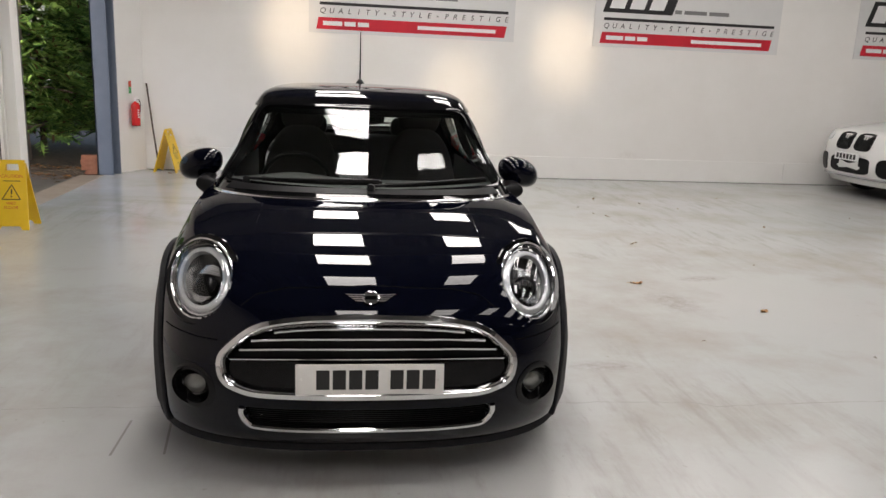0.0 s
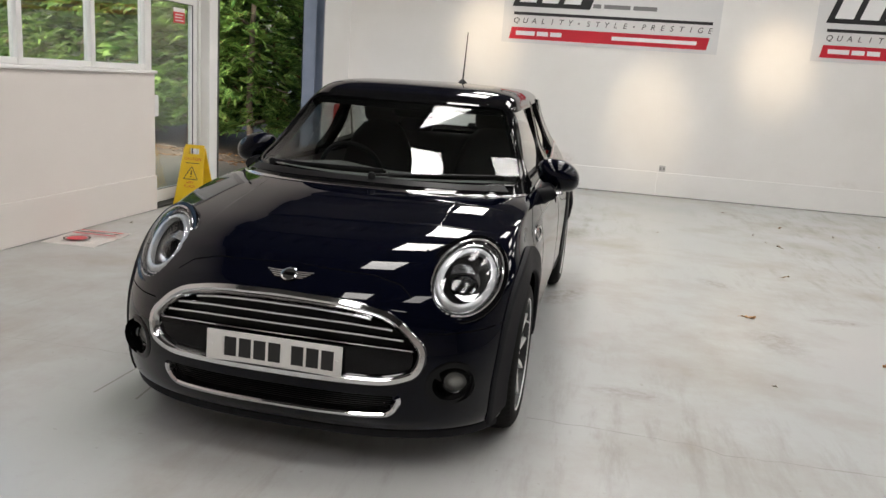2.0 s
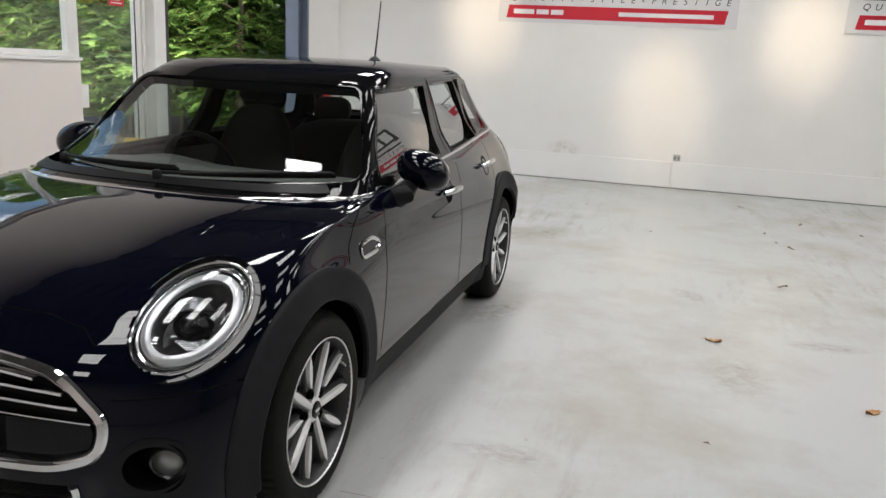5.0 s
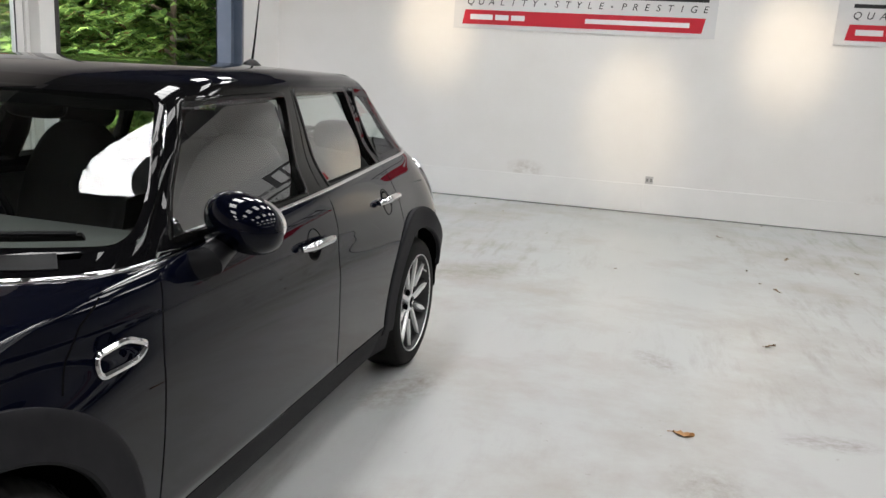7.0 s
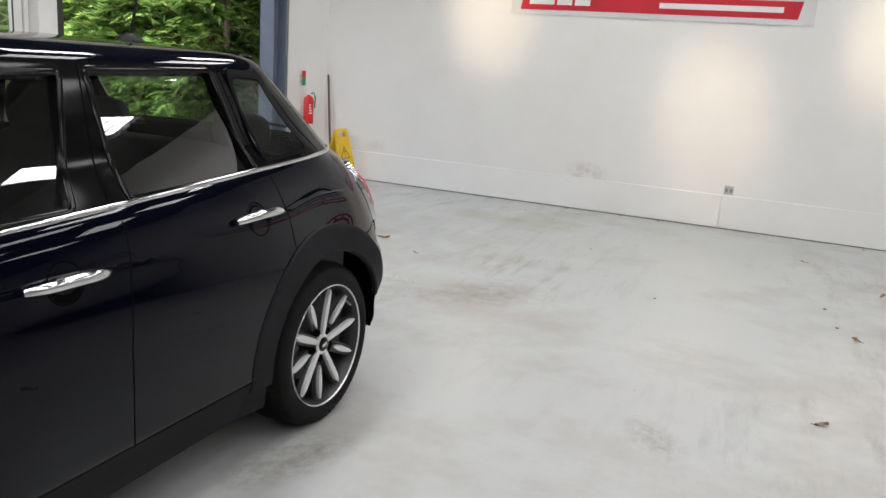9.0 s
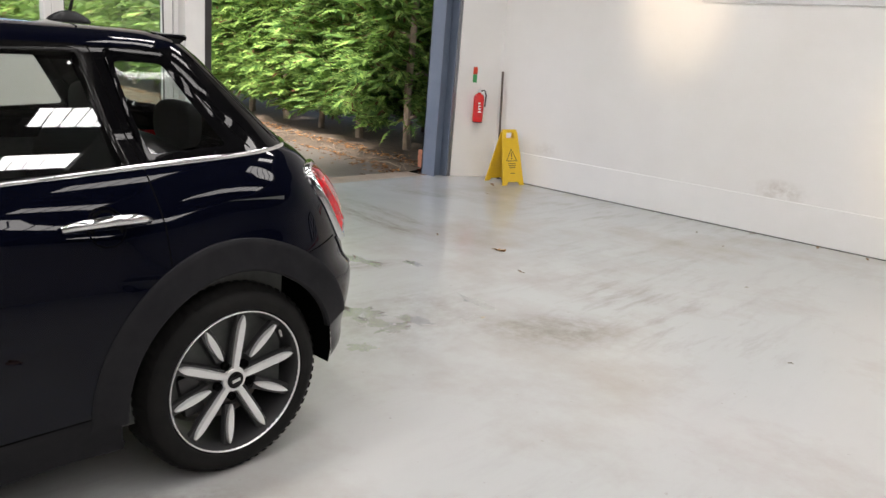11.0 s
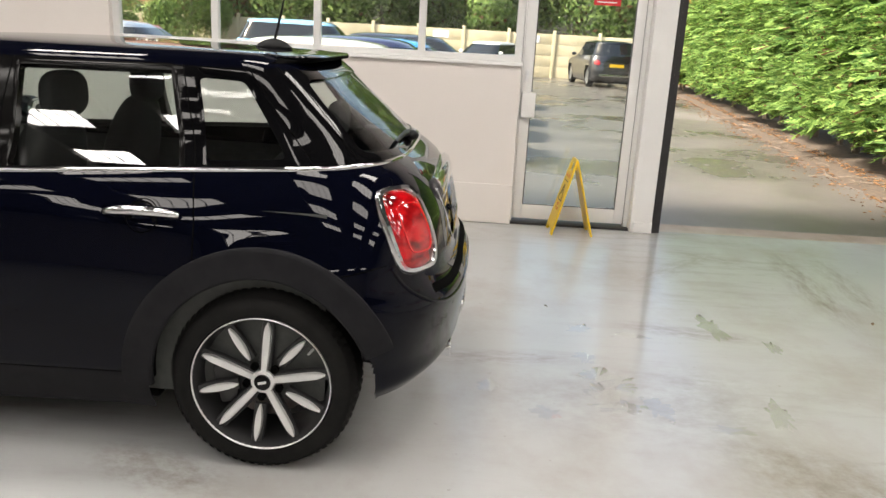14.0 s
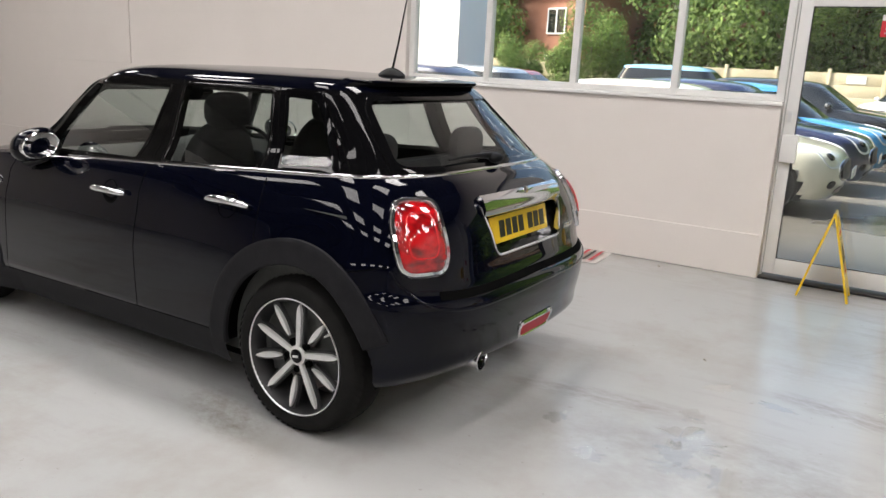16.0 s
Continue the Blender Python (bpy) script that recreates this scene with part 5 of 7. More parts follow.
def spoiler():
    """A lip that grows out of the roof's rear edge and fades into its sides."""
    lvl = 4 * 16 + 6
    bm = bm_new()
    rows = []
    cols = PU.shape[1]
    for j in range(cols // 4, 3 * cols // 4 + 1):
        p, n = Vector(PU[lvl, j]), Vector(NU[lvl, j])
        n = Vector((n.x, n.y, 0)).normalized()
        t = min(1.0, max(0.0, (n.y - 0.55) / 0.35))
        if n.y < 0.55:
            continue
        e = t * t * (3 - 2 * t)
        out = 0.085 * e + 0.002
        low_p = Vector(PU[54, j])
        inner = Vector(PU[lvl + 6, j]) + Vector(NU[lvl + 6, j]) * 0.003
        up = Vector((0, 0, 1))
        d = Vector((n.x * 0.15, n.y, 0)).normalized()
        rows.append([bm.verts.new(q) for q in (inner, p + Vector(NU[lvl, j]) * 0.004, p + d * (out - 0.008 * e) + up * 0.002 * e, p + d * out - up * 0.004, p + d * (out - 0.003 * e) - up * 0.014 * e - up * 0.003, p.lerp(low_p, 0.6) + d * (out * 0.45), low_p + d * 0.003)])
    under = bm_new()
    low = [[under.verts.new(v.co) for v in row[3:]] for row in rows]
    for a, b in zip(rows, rows[1:]):
        for j in range(3):
            bm.faces.new((a[j], a[j + 1], b[j + 1], b[j]))
    for a, b in zip(low, low[1:]):
        for j in range(3):
            under.faces.new((a[j], a[j + 1], b[j + 1], b[j]))
    wing = part("roof_spoiler", bm, M_PAINT, car, "navy-black roof spoiler over the rear screen")
    part("underside", under, M_VOID, wing, "matt black underside of the spoiler")


spoiler()
# dark strip painting the groove and dark reflection under the tailgate's lower edge
pts, nors = zip(*[on_rear(x, 0.638 - 0.01 * abs(x) + 0.06 * max(0.0, abs(x) - 0.5)) for x in np.linspace(-0.63, 0.63, 41)])
bm = bm_new()
sweep(bm, pts, nors, [(-0.017, -0.01), (-0.017, 0.002), (0.017, 0.002), (0.017, -0.01)], False)
part("tailgate_dark_strip", bm, M_VOID, car, "dark strip painted for the groove and dark reflection between tailgate and bumper")
# rear fog lamp in the middle of the bumper
REARFOG = round_poly([(-0.135, 0.365), (0.135, 0.365), (0.15, 0.43), (-0.15, 0.43)], 0.03)
REARFOG = [(x + 0.005, z) for x, z in REARFOG]
def on_fog(x, z):
    p, n = on_rear(x, 0.45)
    return Vector((p.x, p.y - 0.25 * (0.45 - z) + 0.003, z)), Vector((n.x, n.y, 0.0)).normalized()


trim(REARFOG, on_fog, [(-0.009, -0.02), (-0.009, 0.006), (0.0, 0.010), (0.009, 0.005), (0.009, -0.02)], "fog_surround", M_CHROME, car, True, "chrome rear fog lamp surround")
pane(REARFOG, on_fog, "rear_fog_lens", mat("red_fog_lens", (0.42, 0.012, 0.03), 0.4, 0.0, 0.2, 0.0), car, -0.006, 0.97, "red rear fog lamp lens")
bm = bm_new()
lathe(bm, [(0.030, 0.0), (0.038, 0.10), (0.040, 0.12), (0.037, 0.122), (0.034, 0.11), (0.03, 0.02)], 32, "Y", (0.405, 3.795, 0.338))
part("exhaust", bm, M_CHROME, car, "round chrome exhaust tip")
bm = bm_new()
lathe(bm, [(0.034, 0.06), (0.0004, 0.06)], 24, "Y", (0.405, 3.795, 0.338))
part("exhaust_bore", bm, M_VOID, car)


def wiper(pts, parent, r=0.007):
    bm = bm_new()
    tube(bm, pts, r, 8)
    return part("wiper", bm, M_SATINBLK, parent, "black wiper arm and blade")


def screen_pt(x, z, lift):
    p, n = on_screen(x, z)
    return p + n * lift


for x0, x1, z1 in ((0.02, 0.58, 0.972), (-0.55, 0.06, 0.974)):
    pts = [screen_pt(x0 + (x1 - x0) * t, 0.955 + (z1 - 0.955) * math.sin(t * math.pi * 0.5) + 0.004, 0.016) for t in np.linspace(0, 1, 12)]
    wp = wiper(pts, car)
    bm = bm_new()
    pts = [screen_pt(x0 + (x1 - x0) * t, 0.968 + 0.008 * t, 0.008) for t in np.linspace(0.12, 1.02, 14)]
    sweep(bm, pts, [(0, -0.6, 0.8)] * len(pts), [(-0.006, -0.01), (-0.006, 0.006), (0, 0.012), (0.006, 0.006), (0.006, -0.01)], False)
    part("wiper_blade", bm, M_RUBBER, wp)
    bm = bm_new()
    p = screen_pt(x0, 0.955, 0.01)
    lathe(bm, [(0.018, -0.01), (0.018, 0.012), (0.012, 0.02), (0.0004, 0.021)], 20, "Z", p)
    part("wiper_pivot", bm, M_SATINBLK, wp)
# black scuttle panel at the foot of the windscreen
bm = bm_new()
pts, nors = zip(*[on_front(x, 0.952) for x in np.linspace(-0.62, 0.62, 41)])
sweep(bm, pts, nors, [(-0.028, -0.02), (-0.028, 0.003), (0.02, 0.003), (0.02, -0.02)], False)
part("scuttle", bm, M_SATINBLK, car)
p0, n0 = on_rear(0.0, 1.075)
bm = bm_new()
pts = [on_rear(-0.03 + 0.36 * t, 1.082 + 0.010 * math.sin(t * 2.6))[0] + Vector((0, 0.016 + 0.004 * t, 0.006)) for t in np.linspace(0, 1, 10)]
tube(bm, pts, [0.016, 0.015, 0.013, 0.011, 0.009, 0.008, 0.008, 0.007, 0.006, 0.005], 10)
rw = part("rear_wiper", bm, M_SATINBLK, car, "black rear wiper")
bm = bm_new()
blob(bm, p0 + Vector((0, 0.02, 0.006)), (0.045, 0.030, 0.022))
part("wiper_hub", bm, M_SATINBLK, rw)

# ---- aerial, mirrors, handles, side vents ----
p, n = on_top(0.0, 3.13)
bm = bm_new()
blob(bm, p + Vector((0, 0, 0.004)), (0.033, 0.075, 0.034), lambda v: Vector((v.x * (1 - max(0, v.z) * 12), v.y * (1 - max(0, v.z) * 9), max(v.z, -0.006))), 20, 12)
aerial = part("aerial", bm, M_SATINBLK, car, "black roof aerial with a thin mast")
bm = bm_new()
tube(bm, [p + Vector((0, 0.0, 0.02)), p + Vector((0, 0.03, 0.14)), p + Vector((0, 0.075, 0.36))], [0.006, 0.0045, 0.003], 8)
part("mast", bm, M_SATINBLK, aerial)


def door_mirror(sg):
    mr = new("door_mirror")
    mr.parent = car
    mr.empty_display_size = 0.1
    c = Vector((sg * 0.828, 1.620, 0.987))

    def shape(v):
        back = max(0.0, v.y)
        v = Vector((v.x, v.y * (0.55 if v.y > 0 else 1.0), v.z))
        v.z += -0.02 * (v.x * sg / 0.1)
        return v
    bm = bm_new()
    blob(bm, c, (0.108, 0.095, 0.078), shape, 32, 20, 2.25)
    part("housing", bm, M_PAINT, mr, "glossy black mirror housing")
    bm = bm_new()
    ring = [c + Vector((0.088 * math.cos(a), 0.045, 0.060 * math.sin(a) - 0.01 * sg * math.cos(a))) for a in np.linspace(0, 2 * math.pi, 36, endpoint=False)]
    rings_disc(bm, ring, (0, 1, 0), [(1.08, -0.012), (1.06, 0.008), (1.0, 0.01), (0.98, 0.003), (0, 0.003)])
    part("mirror_glass", bm, mat("mirror", (0.9, 0.9, 0.9), 0.02, 1.0), mr, "mirror glass")
    a, n = on_side(1.50, 0.885, sg)
    bm = bm_new()
    tube(bm, [a - n * 0.02, a + n * 0.03 + Vector((0, 0, 0.005)), c + Vector((-sg * 0.045, 0.0, -0.055))], [0.05, 0.042, 0.032], 14)
    part("mirror_foot", bm, M_SATINBLK, mr)


def door_handle(y, z, sg):
    p, n = on_side(y, z, sg)
    h = new("door_handle")
    h.parent = car
    h.empty_display_size = 0.1
    bm = bm_new()
    pts = []
    for t in np.linspace(-1, 1, 17):
        q, nn = on_side(y + 0.118 * t, z + 0.004 * (1 - t * t), sg)
        pts.append(q + nn * (0.012 + 0.028 * (1 - t ** 4)))
    tube(bm, pts, [0.010 + 0.006 * (1 - abs(t) ** 3) for t in np.linspace(-1, 1, 17)], 12)
    part("handle_bar", bm, M_CHROME, h, "chrome door handle bar")
    bm = bm_new()
    ring, nr = [], []
    for a in np.linspace(0, 2 * math.pi, 32, endpoint=False):
        q, nn = on_side(y + 0.052 * math.cos(a), z - 0.004 + 0.052 * math.sin(a), sg)
        ring.append(q), nr.append(nn)
    # flat near-black disc on the door skin paints the shade of the hand recess
    rings_disc(bm, ring, n, [(1.0, 0.0012), (0.96, 0.0), (0.8, 0.0006), (0.4, 0.001), (0, 0.001)])
    part("handle_recess_shade", bm, M_VOID, h, "flat dark disc painted as the shade of the handle recess")
    bm = bm_new()
    sweep(bm, ring, nr, [(-0.0015, -0.003), (-0.0015, 0.0016), (0.0015, 0.0016), (0.0015, -0.003)], True)
    part("cup_edge", bm, M_VOID, h)


VENT = round_poly([(1.075, 0.738), (1.20, 0.742), (1.24, 0.766), (1.175, 0.794), (1.08, 0.784)], 0.022)
for sg in (1, -1):
    side = lambda y, z, sg=sg: on_side(y, z, sg)
    door_mirror(sg)
    door_handle(2.145, 0.827, sg)
    door_handle(2.903, 0.869, sg)
    trim(VENT, side, [(-0.006, -0.01), (-0.007, 0.004), (0.0, 0.007), (0.007, 0.004), (0.006, -0.01)], "side_vent_surround", M_CHROME, car, True, "chrome edged side vent")
    pane(VENT, side, "side_vent", M_PAINT, car, 0.004, 1.0)

# ---- cabin ----
M_CLOTH = mottled("black_seat_cloth", (0.014, 0.014, 0.015), (0.026, 0.026, 0.027), 40, (0.8, 0.95), 300, 0.3)
M_DASH = mottled("black_dash_plastic", (0.060, 0.064, 0.060), (0.085, 0.090, 0.085), 30, (0.5, 0.65), 200, 0.2)
bm = bm_new()
for k in (-1, 1):
    rows = [(bm.verts.new((k * 0.74, y, 0.24)), bm.verts.new((k * 0.745, y, 0.90))) for y in np.linspace(1.12, 3.5, 9)]
    for a, b in zip(rows, rows[1:]):
        bm.faces.new((a[0], b[0], b[1], a[1]))
v = [bm.verts.new(p) for p in ((-0.74, 1.12, 0.24), (0.74, 1.12, 0.24), (0.74, 3.5, 0.24), (-0.74, 3.5, 0.24))]
bm.faces.new(v)
v = [bm.verts.new(p) for p in ((-0.74, 1.12, 0.24), (0.74, 1.12, 0.24), (0.74, 1.10, 0.88), (-0.74, 1.10, 0.88))]
bm.faces.new(v)
part("cabin_tub", bm, M_DASH, car)
bm = bm_new()
rows = []
for i in range(25):
    x = -0.72 + 1.44 * i / 24
    c_ = 0.03 * math.exp(-((x + 0.36) / 0.18) ** 2)
    rows.append([bm.verts.new(p) for p in ((x, 1.14 + 0.22 * (abs(x) / 0.72) ** 3, 0.90), (x, 1.40, 0.935 + c_), (x, 1.62, 0.925 + c_), (x, 1.72, 0.86), (x, 1.70, 0.62))])
for a, b in zip(rows, rows[1:]):
    for j in range(4):
        bm.faces.new((a[j], a[j + 1], b[j + 1], b[j]))
part("dashboard", bm, M_DASH, car, "black dashboard")
bm = bm_new()
ring = [Vector((-0.36 + 0.185 * math.cos(a), 1.86 - 0.06 * math.sin(a), 0.86 + 0.175 * math.sin(a))) for a in np.linspace(0, 2 * math.pi, 36, endpoint=False)]
sweep(bm, ring, [(0, 0.94, 0.33)] * 36, [(0.013 * math.cos(a), 0.013 * math.sin(a)) for a in np.linspace(0, 2 * math.pi, 8, endpoint=False)], True)
blob(bm, (-0.36, 1.86, 0.85), (0.085, 0.03, 0.06))
tube(bm, [(-0.53, 1.86, 0.85), (-0.36, 1.87, 0.85), (-0.19, 1.86, 0.85)], 0.014, 8)
tube(bm, [(-0.36, 1.86, 0.85), (-0.36, 1.92, 0.70)], 0.014, 8)
part("steering_wheel", bm, M_SATINBLK, car, "black three-spoke steering wheel")


def seat(x, y):
    s = new("seat")
    s.parent = car
    s.empty_display_size = 0.1
    bm = bm_new()
    blob(bm, (x, y, 0.52), (0.25, 0.26, 0.10), None, 20, 12, 3.0)
    part("cushion", bm, M_CLOTH, s)
    bm = bm_new()
    blob(bm, (x, y + 0.33, 0.83), (0.235, 0.075, 0.32), lambda v: Vector((v.x * (1 - 0.25 * max(0, v.z) / 0.32), v.y + 0.22 * v.z, v.z)), 20, 14, 3.0)
    part("backrest", bm, M_CLOTH, s)
    bm = bm_new()
    blob(bm, (x, y + 0.43, 1.20), (0.13, 0.05, 0.085), None, 18, 12, 2.8)
    hr = part("headrest", bm, M_CLOTH, s)
    for k in (-1, 1):
        bm = bm_new()
        cyl(bm, (x + k * 0.05, y + 0.41, 1.05), (x + k * 0.05, y + 0.42, 1.14), 0.007, None, 8)
        part("headrest_post", bm, M_CHROME, hr)


seat(-0.36, 2.02), seat(0.36, 2.02)
bm = bm_new()
blob(bm, (0, 2.92, 0.50), (0.66, 0.25, 0.12), None, 24, 12, 3.5)
blob(bm, (0, 3.22, 0.78), (0.64, 0.08, 0.26), lambda v: Vector((v.x, v.y + 0.25 * v.z, v.z)), 24, 12, 3.5)
part("rear_bench", bm, M_CLOTH, car, "black rear seat bench")
for x in (-0.36, 0.36):
    bm = bm_new()
    blob(bm, (x, 3.33, 1.09), (0.13, 0.045, 0.08), None, 16, 10, 2.8)
    part("rear_headrest", bm, M_CLOTH, car)
bm = bm_new()
blob(bm, (0, 1.80, 1.235), (0.115, 0.02, 0.036), None, 18, 10, 3.0)
tube(bm, [(0, 1.79, 1.25), (0, 1.70, 1.30)], 0.01, 8)
part("interior_mirror", bm, M_SATINBLK, car, "black interior mirror")
bm = bm_new()
v = [[bm.verts.new((x * (1 - 0.35 * max(0.0, y - 2.6)), y, 1.37 - 0.06 * (abs(x) / 0.55) ** 3 - 0.08 * max(0.0, y - 2.9) ** 2)) for x in np.linspace(-0.53, 0.53, 9)] for y in np.linspace(1.92, 3.22, 7)]
for a, b in zip(v, v[1:]):
    for i in range(8):
        bm.faces.new((a[i], a[i + 1], b[i + 1], b[i]))
part("headlining", bm, mottled("grey_headlining", (0.35, 0.34, 0.33), (0.4, 0.39, 0.38), 20, (0.9, 1.0), 200, 0.2), car)

# ---- things in the room ----
M_BANNER = mottled("white_banner_board", (0.66, 0.66, 0.66), (0.7, 0.7, 0.695), 2.0, (0.3, 0.4), 60, 0.02)
M_BRED = mat("banner_red", (0.55, 0.012, 0.03), 0.4)
M_BBLACK = mat("banner_black", (0.012, 0.012, 0.013), 0.4)
M_BGREY = mat("banner_grey", (0.2, 0.2, 0.2), 0.4)
M_BWHITE = mat("banner_white", (0.8, 0.8, 0.8), 0.4)


def slab(name, parent, x0, x1, z0, z1, y0, y1, material, lean=0.0, label=""):
    """An upright plate whose ends may lean."""
    bm = bm_new()
    lo = [(x0, z0), (x1, z0), (x1 + lean, z1), (x0 + lean, z1)]
    a = [bm.verts.new((x, y0, z)) for x, z in lo]
    b = [bm.verts.new((x, y1, z)) for x, z in lo]
    bm.faces.new(a), bm.faces.new(b[::-1])
    for i in range(4):
        bm.faces.new((a[i], b[i], b[(i + 1) % 4], a[(i + 1) % 4]))
    return part(name, bm, material, parent, label, smooth=False)


def banner(x):
    b = holder("banner", "white advertising board with black and red stripes and lettering", "banner", pose(x, Y1, 2.01), "boards on the wall")
    yf = -0.012
    slab("board", b, 0.0, 2.98, 0.0, 1.05, yf, -0.001, M_BANNER)
    slab("red_band", b, 0.105, 2.835, 0.052, 0.215, yf - 0.003, yf, M_BRED, 0.03)
    slab("black_line", b, 0.15, 2.88, 0.385, 0.425, yf - 0.003, yf, M_BBLACK)
    slab("logo_block", b, 0.12, 1.21, 0.50, 0.88, yf - 0.003, yf, M_BBLACK, 0.12, "black slanted logo block")
    for i in range(3):
        slab("logo_shape", b, 0.22 + 0.31 * i, 0.45 + 0.31 * i, 0.56, 0.82, yf - 0.005, yf - 0.003, M_BWHITE, 0.08)
    for x0, x1 in ((1.25, 1.36), (1.40, 1.76), (1.80, 2.12)):
        slab("text_bar", b, x0, x1, 0.525, 0.58, yf - 0.0015, yf, M_BGREY)
    for x0, x1 in ((0.20, 0.47), (0.50, 0.66), (0.69, 0.85)):
        slab("text_bar", b, x0, x1, 0.105, 0.165, yf - 0.0045, yf - 0.003, M_BWHITE)
    slab("text_bar", b, 1.55, 2.70, 0.108, 0.160, yf - 0.0045, yf - 0.003, M_BWHITE)
    letters = "QUALITY.STYLE.PRESTIGE"
    for i, ch in enumerate(letters):
        xl = 0.19 + 2.66 * i / (len(letters) - 1)
        if ch == ".":
            slab("dot", b, xl - 0.012, xl + 0.012, 0.293, 0.317, yf - 0.002, yf, M_BGREY)
        else:
            text_part("letter", ch, 0.105, pose(xl, yf - 0.0012, 0.305, 90), M_BBLACK, b, 0.001, 0.0, 1.0, 0.2)
    return b


first_banner = banner(-0.335)
for x in (3.855, 8.135):
    copy_thing(first_banner, pose(x, Y1, 2.01))

# power socket
bm = bm_new()
box(bm, -0.045, 0.045, -0.012, 0.0, -0.043, 0.043, 0.006)
sock = thing("wall_socket", bm, mottled("grey_socket_plastic", (0.42, 0.42, 0.42), (0.48, 0.48, 0.47), 20, (0.4, 0.5), 100, 0.05), "grey double power socket on the white wall", "socket", m=pose(2.13, Y1 - 0.001, 0.395))
for sx in (-0.022, 0.022):
    bm = bm_new()
    box(bm, sx - 0.012, sx + 0.012, -0.0135, -0.0122, -0.02, 0.016)
    part("outlet", bm, M_BGREY, sock)

# ---- caution signs ----
M_YELLOW = mottled("yellow_sign_plastic", (0.75, 0.47, 0.01), (0.82, 0.54, 0.015), 8, (0.3, 0.42), 150, 0.05, 0.2)
M_SIGNRED = mat("sign_red_ink", (0.55, 0.05, 0.02), 0.5)
M_SIGNBLK = mat("sign_black_ink", (0.02, 0.018, 0.015), 0.5)


def caution_sign(m, label, red_words):
    s = holder("caution_sign", label, "warning sign", m, "yellow floor signs")
    H, W0, W1 = 0.62, 0.15, 0.105
    spread = radians(15)
    for sg in (1, -1):
        bm = bm_new()
        # plate with handle slot and cut-out feet: built in the plane x-z, thickness 14 mm
        outer = [(-W0, 0.0), (-W0 + 0.06, 0.0), (-W0 + 0.075, 0.035), (W0 - 0.075, 0.035), (W0 - 0.06, 0.0), (W0, 0.0), (W1, H - 0.03), (W1 - 0.03, H), (-W1 + 0.03, H), (-W1, H - 0.03)]
        slot = [(-0.06, H - 0.10), (0.06, H - 0.10), (0.052, H - 0.035), (-0.052, H - 0.035)]
        # strips: lower plate, two uprights beside the slot, top bar
        def prism(poly):
            a = [bm.verts.new((x, -0.007, z)) for x, z in poly]
            b = [bm.verts.new((x, 0.007, z)) for x, z in poly]
            bm.faces.new(a), bm.faces.new(b[::-1])
            for i in range(len(poly)):
                bm.faces.new((a[i], b[i], b[(i + 1) % len(poly)], a[(i + 1) % len(poly)]))
        wz = lambda z: W0 + (W1 - W0) * z / H
        zc = H - 0.10
        prism([(-W0, 0.0), (-W0 + 0.055, 0.0), (-W0 + 0.075, 0.035), (W0 - 0.075, 0.035), (W0 - 0.055, 0.0), (W0, 0.0), (wz(zc), zc), (-wz(zc), zc)])
        prism([(-wz(zc), zc), (-0.06, zc), (-0.052, H - 0.035), (-wz(H - 0.035), H - 0.035)])
        prism([(0.06, zc), (wz(zc), zc), (wz(H - 0.035), H - 0.035), (0.052, H - 0.035)])
        prism([(-wz(H - 0.035), H - 0.035), (wz(H - 0.035), H - 0.035), (W1 - 0.03, H), (-W1 + 0.03, H)])
        bmesh.ops.remove_doubles(bm, verts=bm.verts, dist=0.0005)
        leaf = part("leaf", bm, M_YELLOW, s)
        base = H * math.sin(spread)
        leaf.matrix_basis = pose(0, -sg * base, 0) @ pose(0, 0, 0, -sg * math.degrees(spread), 0, 0 if sg > 0 else 180) if sg > 0 else pose(0, base, 0) @ pose(0, 0, 0, 15, 0, 0) @ pose(0, 0, 0, 0, 0, 180)
        yf = -0.0072
        tri = [(-0.075, 0.27), (0.075, 0.27), (0.0, 0.40)]
        bm = bm_new()
        for a, b in zip(tri, tri[1:] + tri[:1]):
            tube(bm, [(a[0], yf, a[1]), (b[0], yf, b[1])], 0.004, 6)
        part("triangle", bm, M_SIGNBLK, leaf)
        bm = bm_new()
        box(bm, -0.006, 0.006, yf - 0.001, yf + 0.001, 0.315, 0.36)
        box(bm, -0.006, 0.006, yf - 0.001, yf + 0.001, 0.29, 0.303)
        part("exclamation_mark", bm, M_SIGNBLK, leaf)
        if red_words:
            text_part("lettering", "CAUTION", 0.04, pose(0, yf - 0.0006, 0.475, 90), M_SIGNRED, leaf, 0.0005, 0.0)
            text_part("lettering", "WET", 0.036, pose(0, yf - 0.0006, 0.235, 90), M_SIGNRED, leaf, 0.0005, 0.0)
            text_part("lettering", "FLOOR", 0.036, pose(0, yf - 0.0006, 0.198, 90), M_SIGNRED, leaf, 0.0005, 0.0)
            bm = bm_new()
            box(bm, -0.07, 0.07, yf - 0.0006, yf + 0.001, 0.43, 0.437)
            part("text_bar", bm, M_SIGNBLK, leaf)
        else:
            for k in range(3):
                bm = bm_new()
                box(bm, -0.055 + 0.006 * k, 0.055 - 0.006 * k, yf - 0.0006, yf + 0.001, 0.235 - 0.022 * k, 0.242 - 0.022 * k)
                part("text_bar", bm, M_SIGNBLK, leaf)
            bm = bm_new()
            box(bm, -0.03, 0.03, yf - 0.0006, yf + 0.001, 0.128, 0.136)
            part("text_bar", bm, M_SIGNBLK, leaf)
    bm = bm_new()
    cyl(bm, (-0.1, 0, H * math.cos(spread) - 0.008), (0.1, 0, H * math.cos(spread) - 0.008), 0.009, None, 12)
    part("hinge_pin", bm, M_YELLOW, s)
    return s


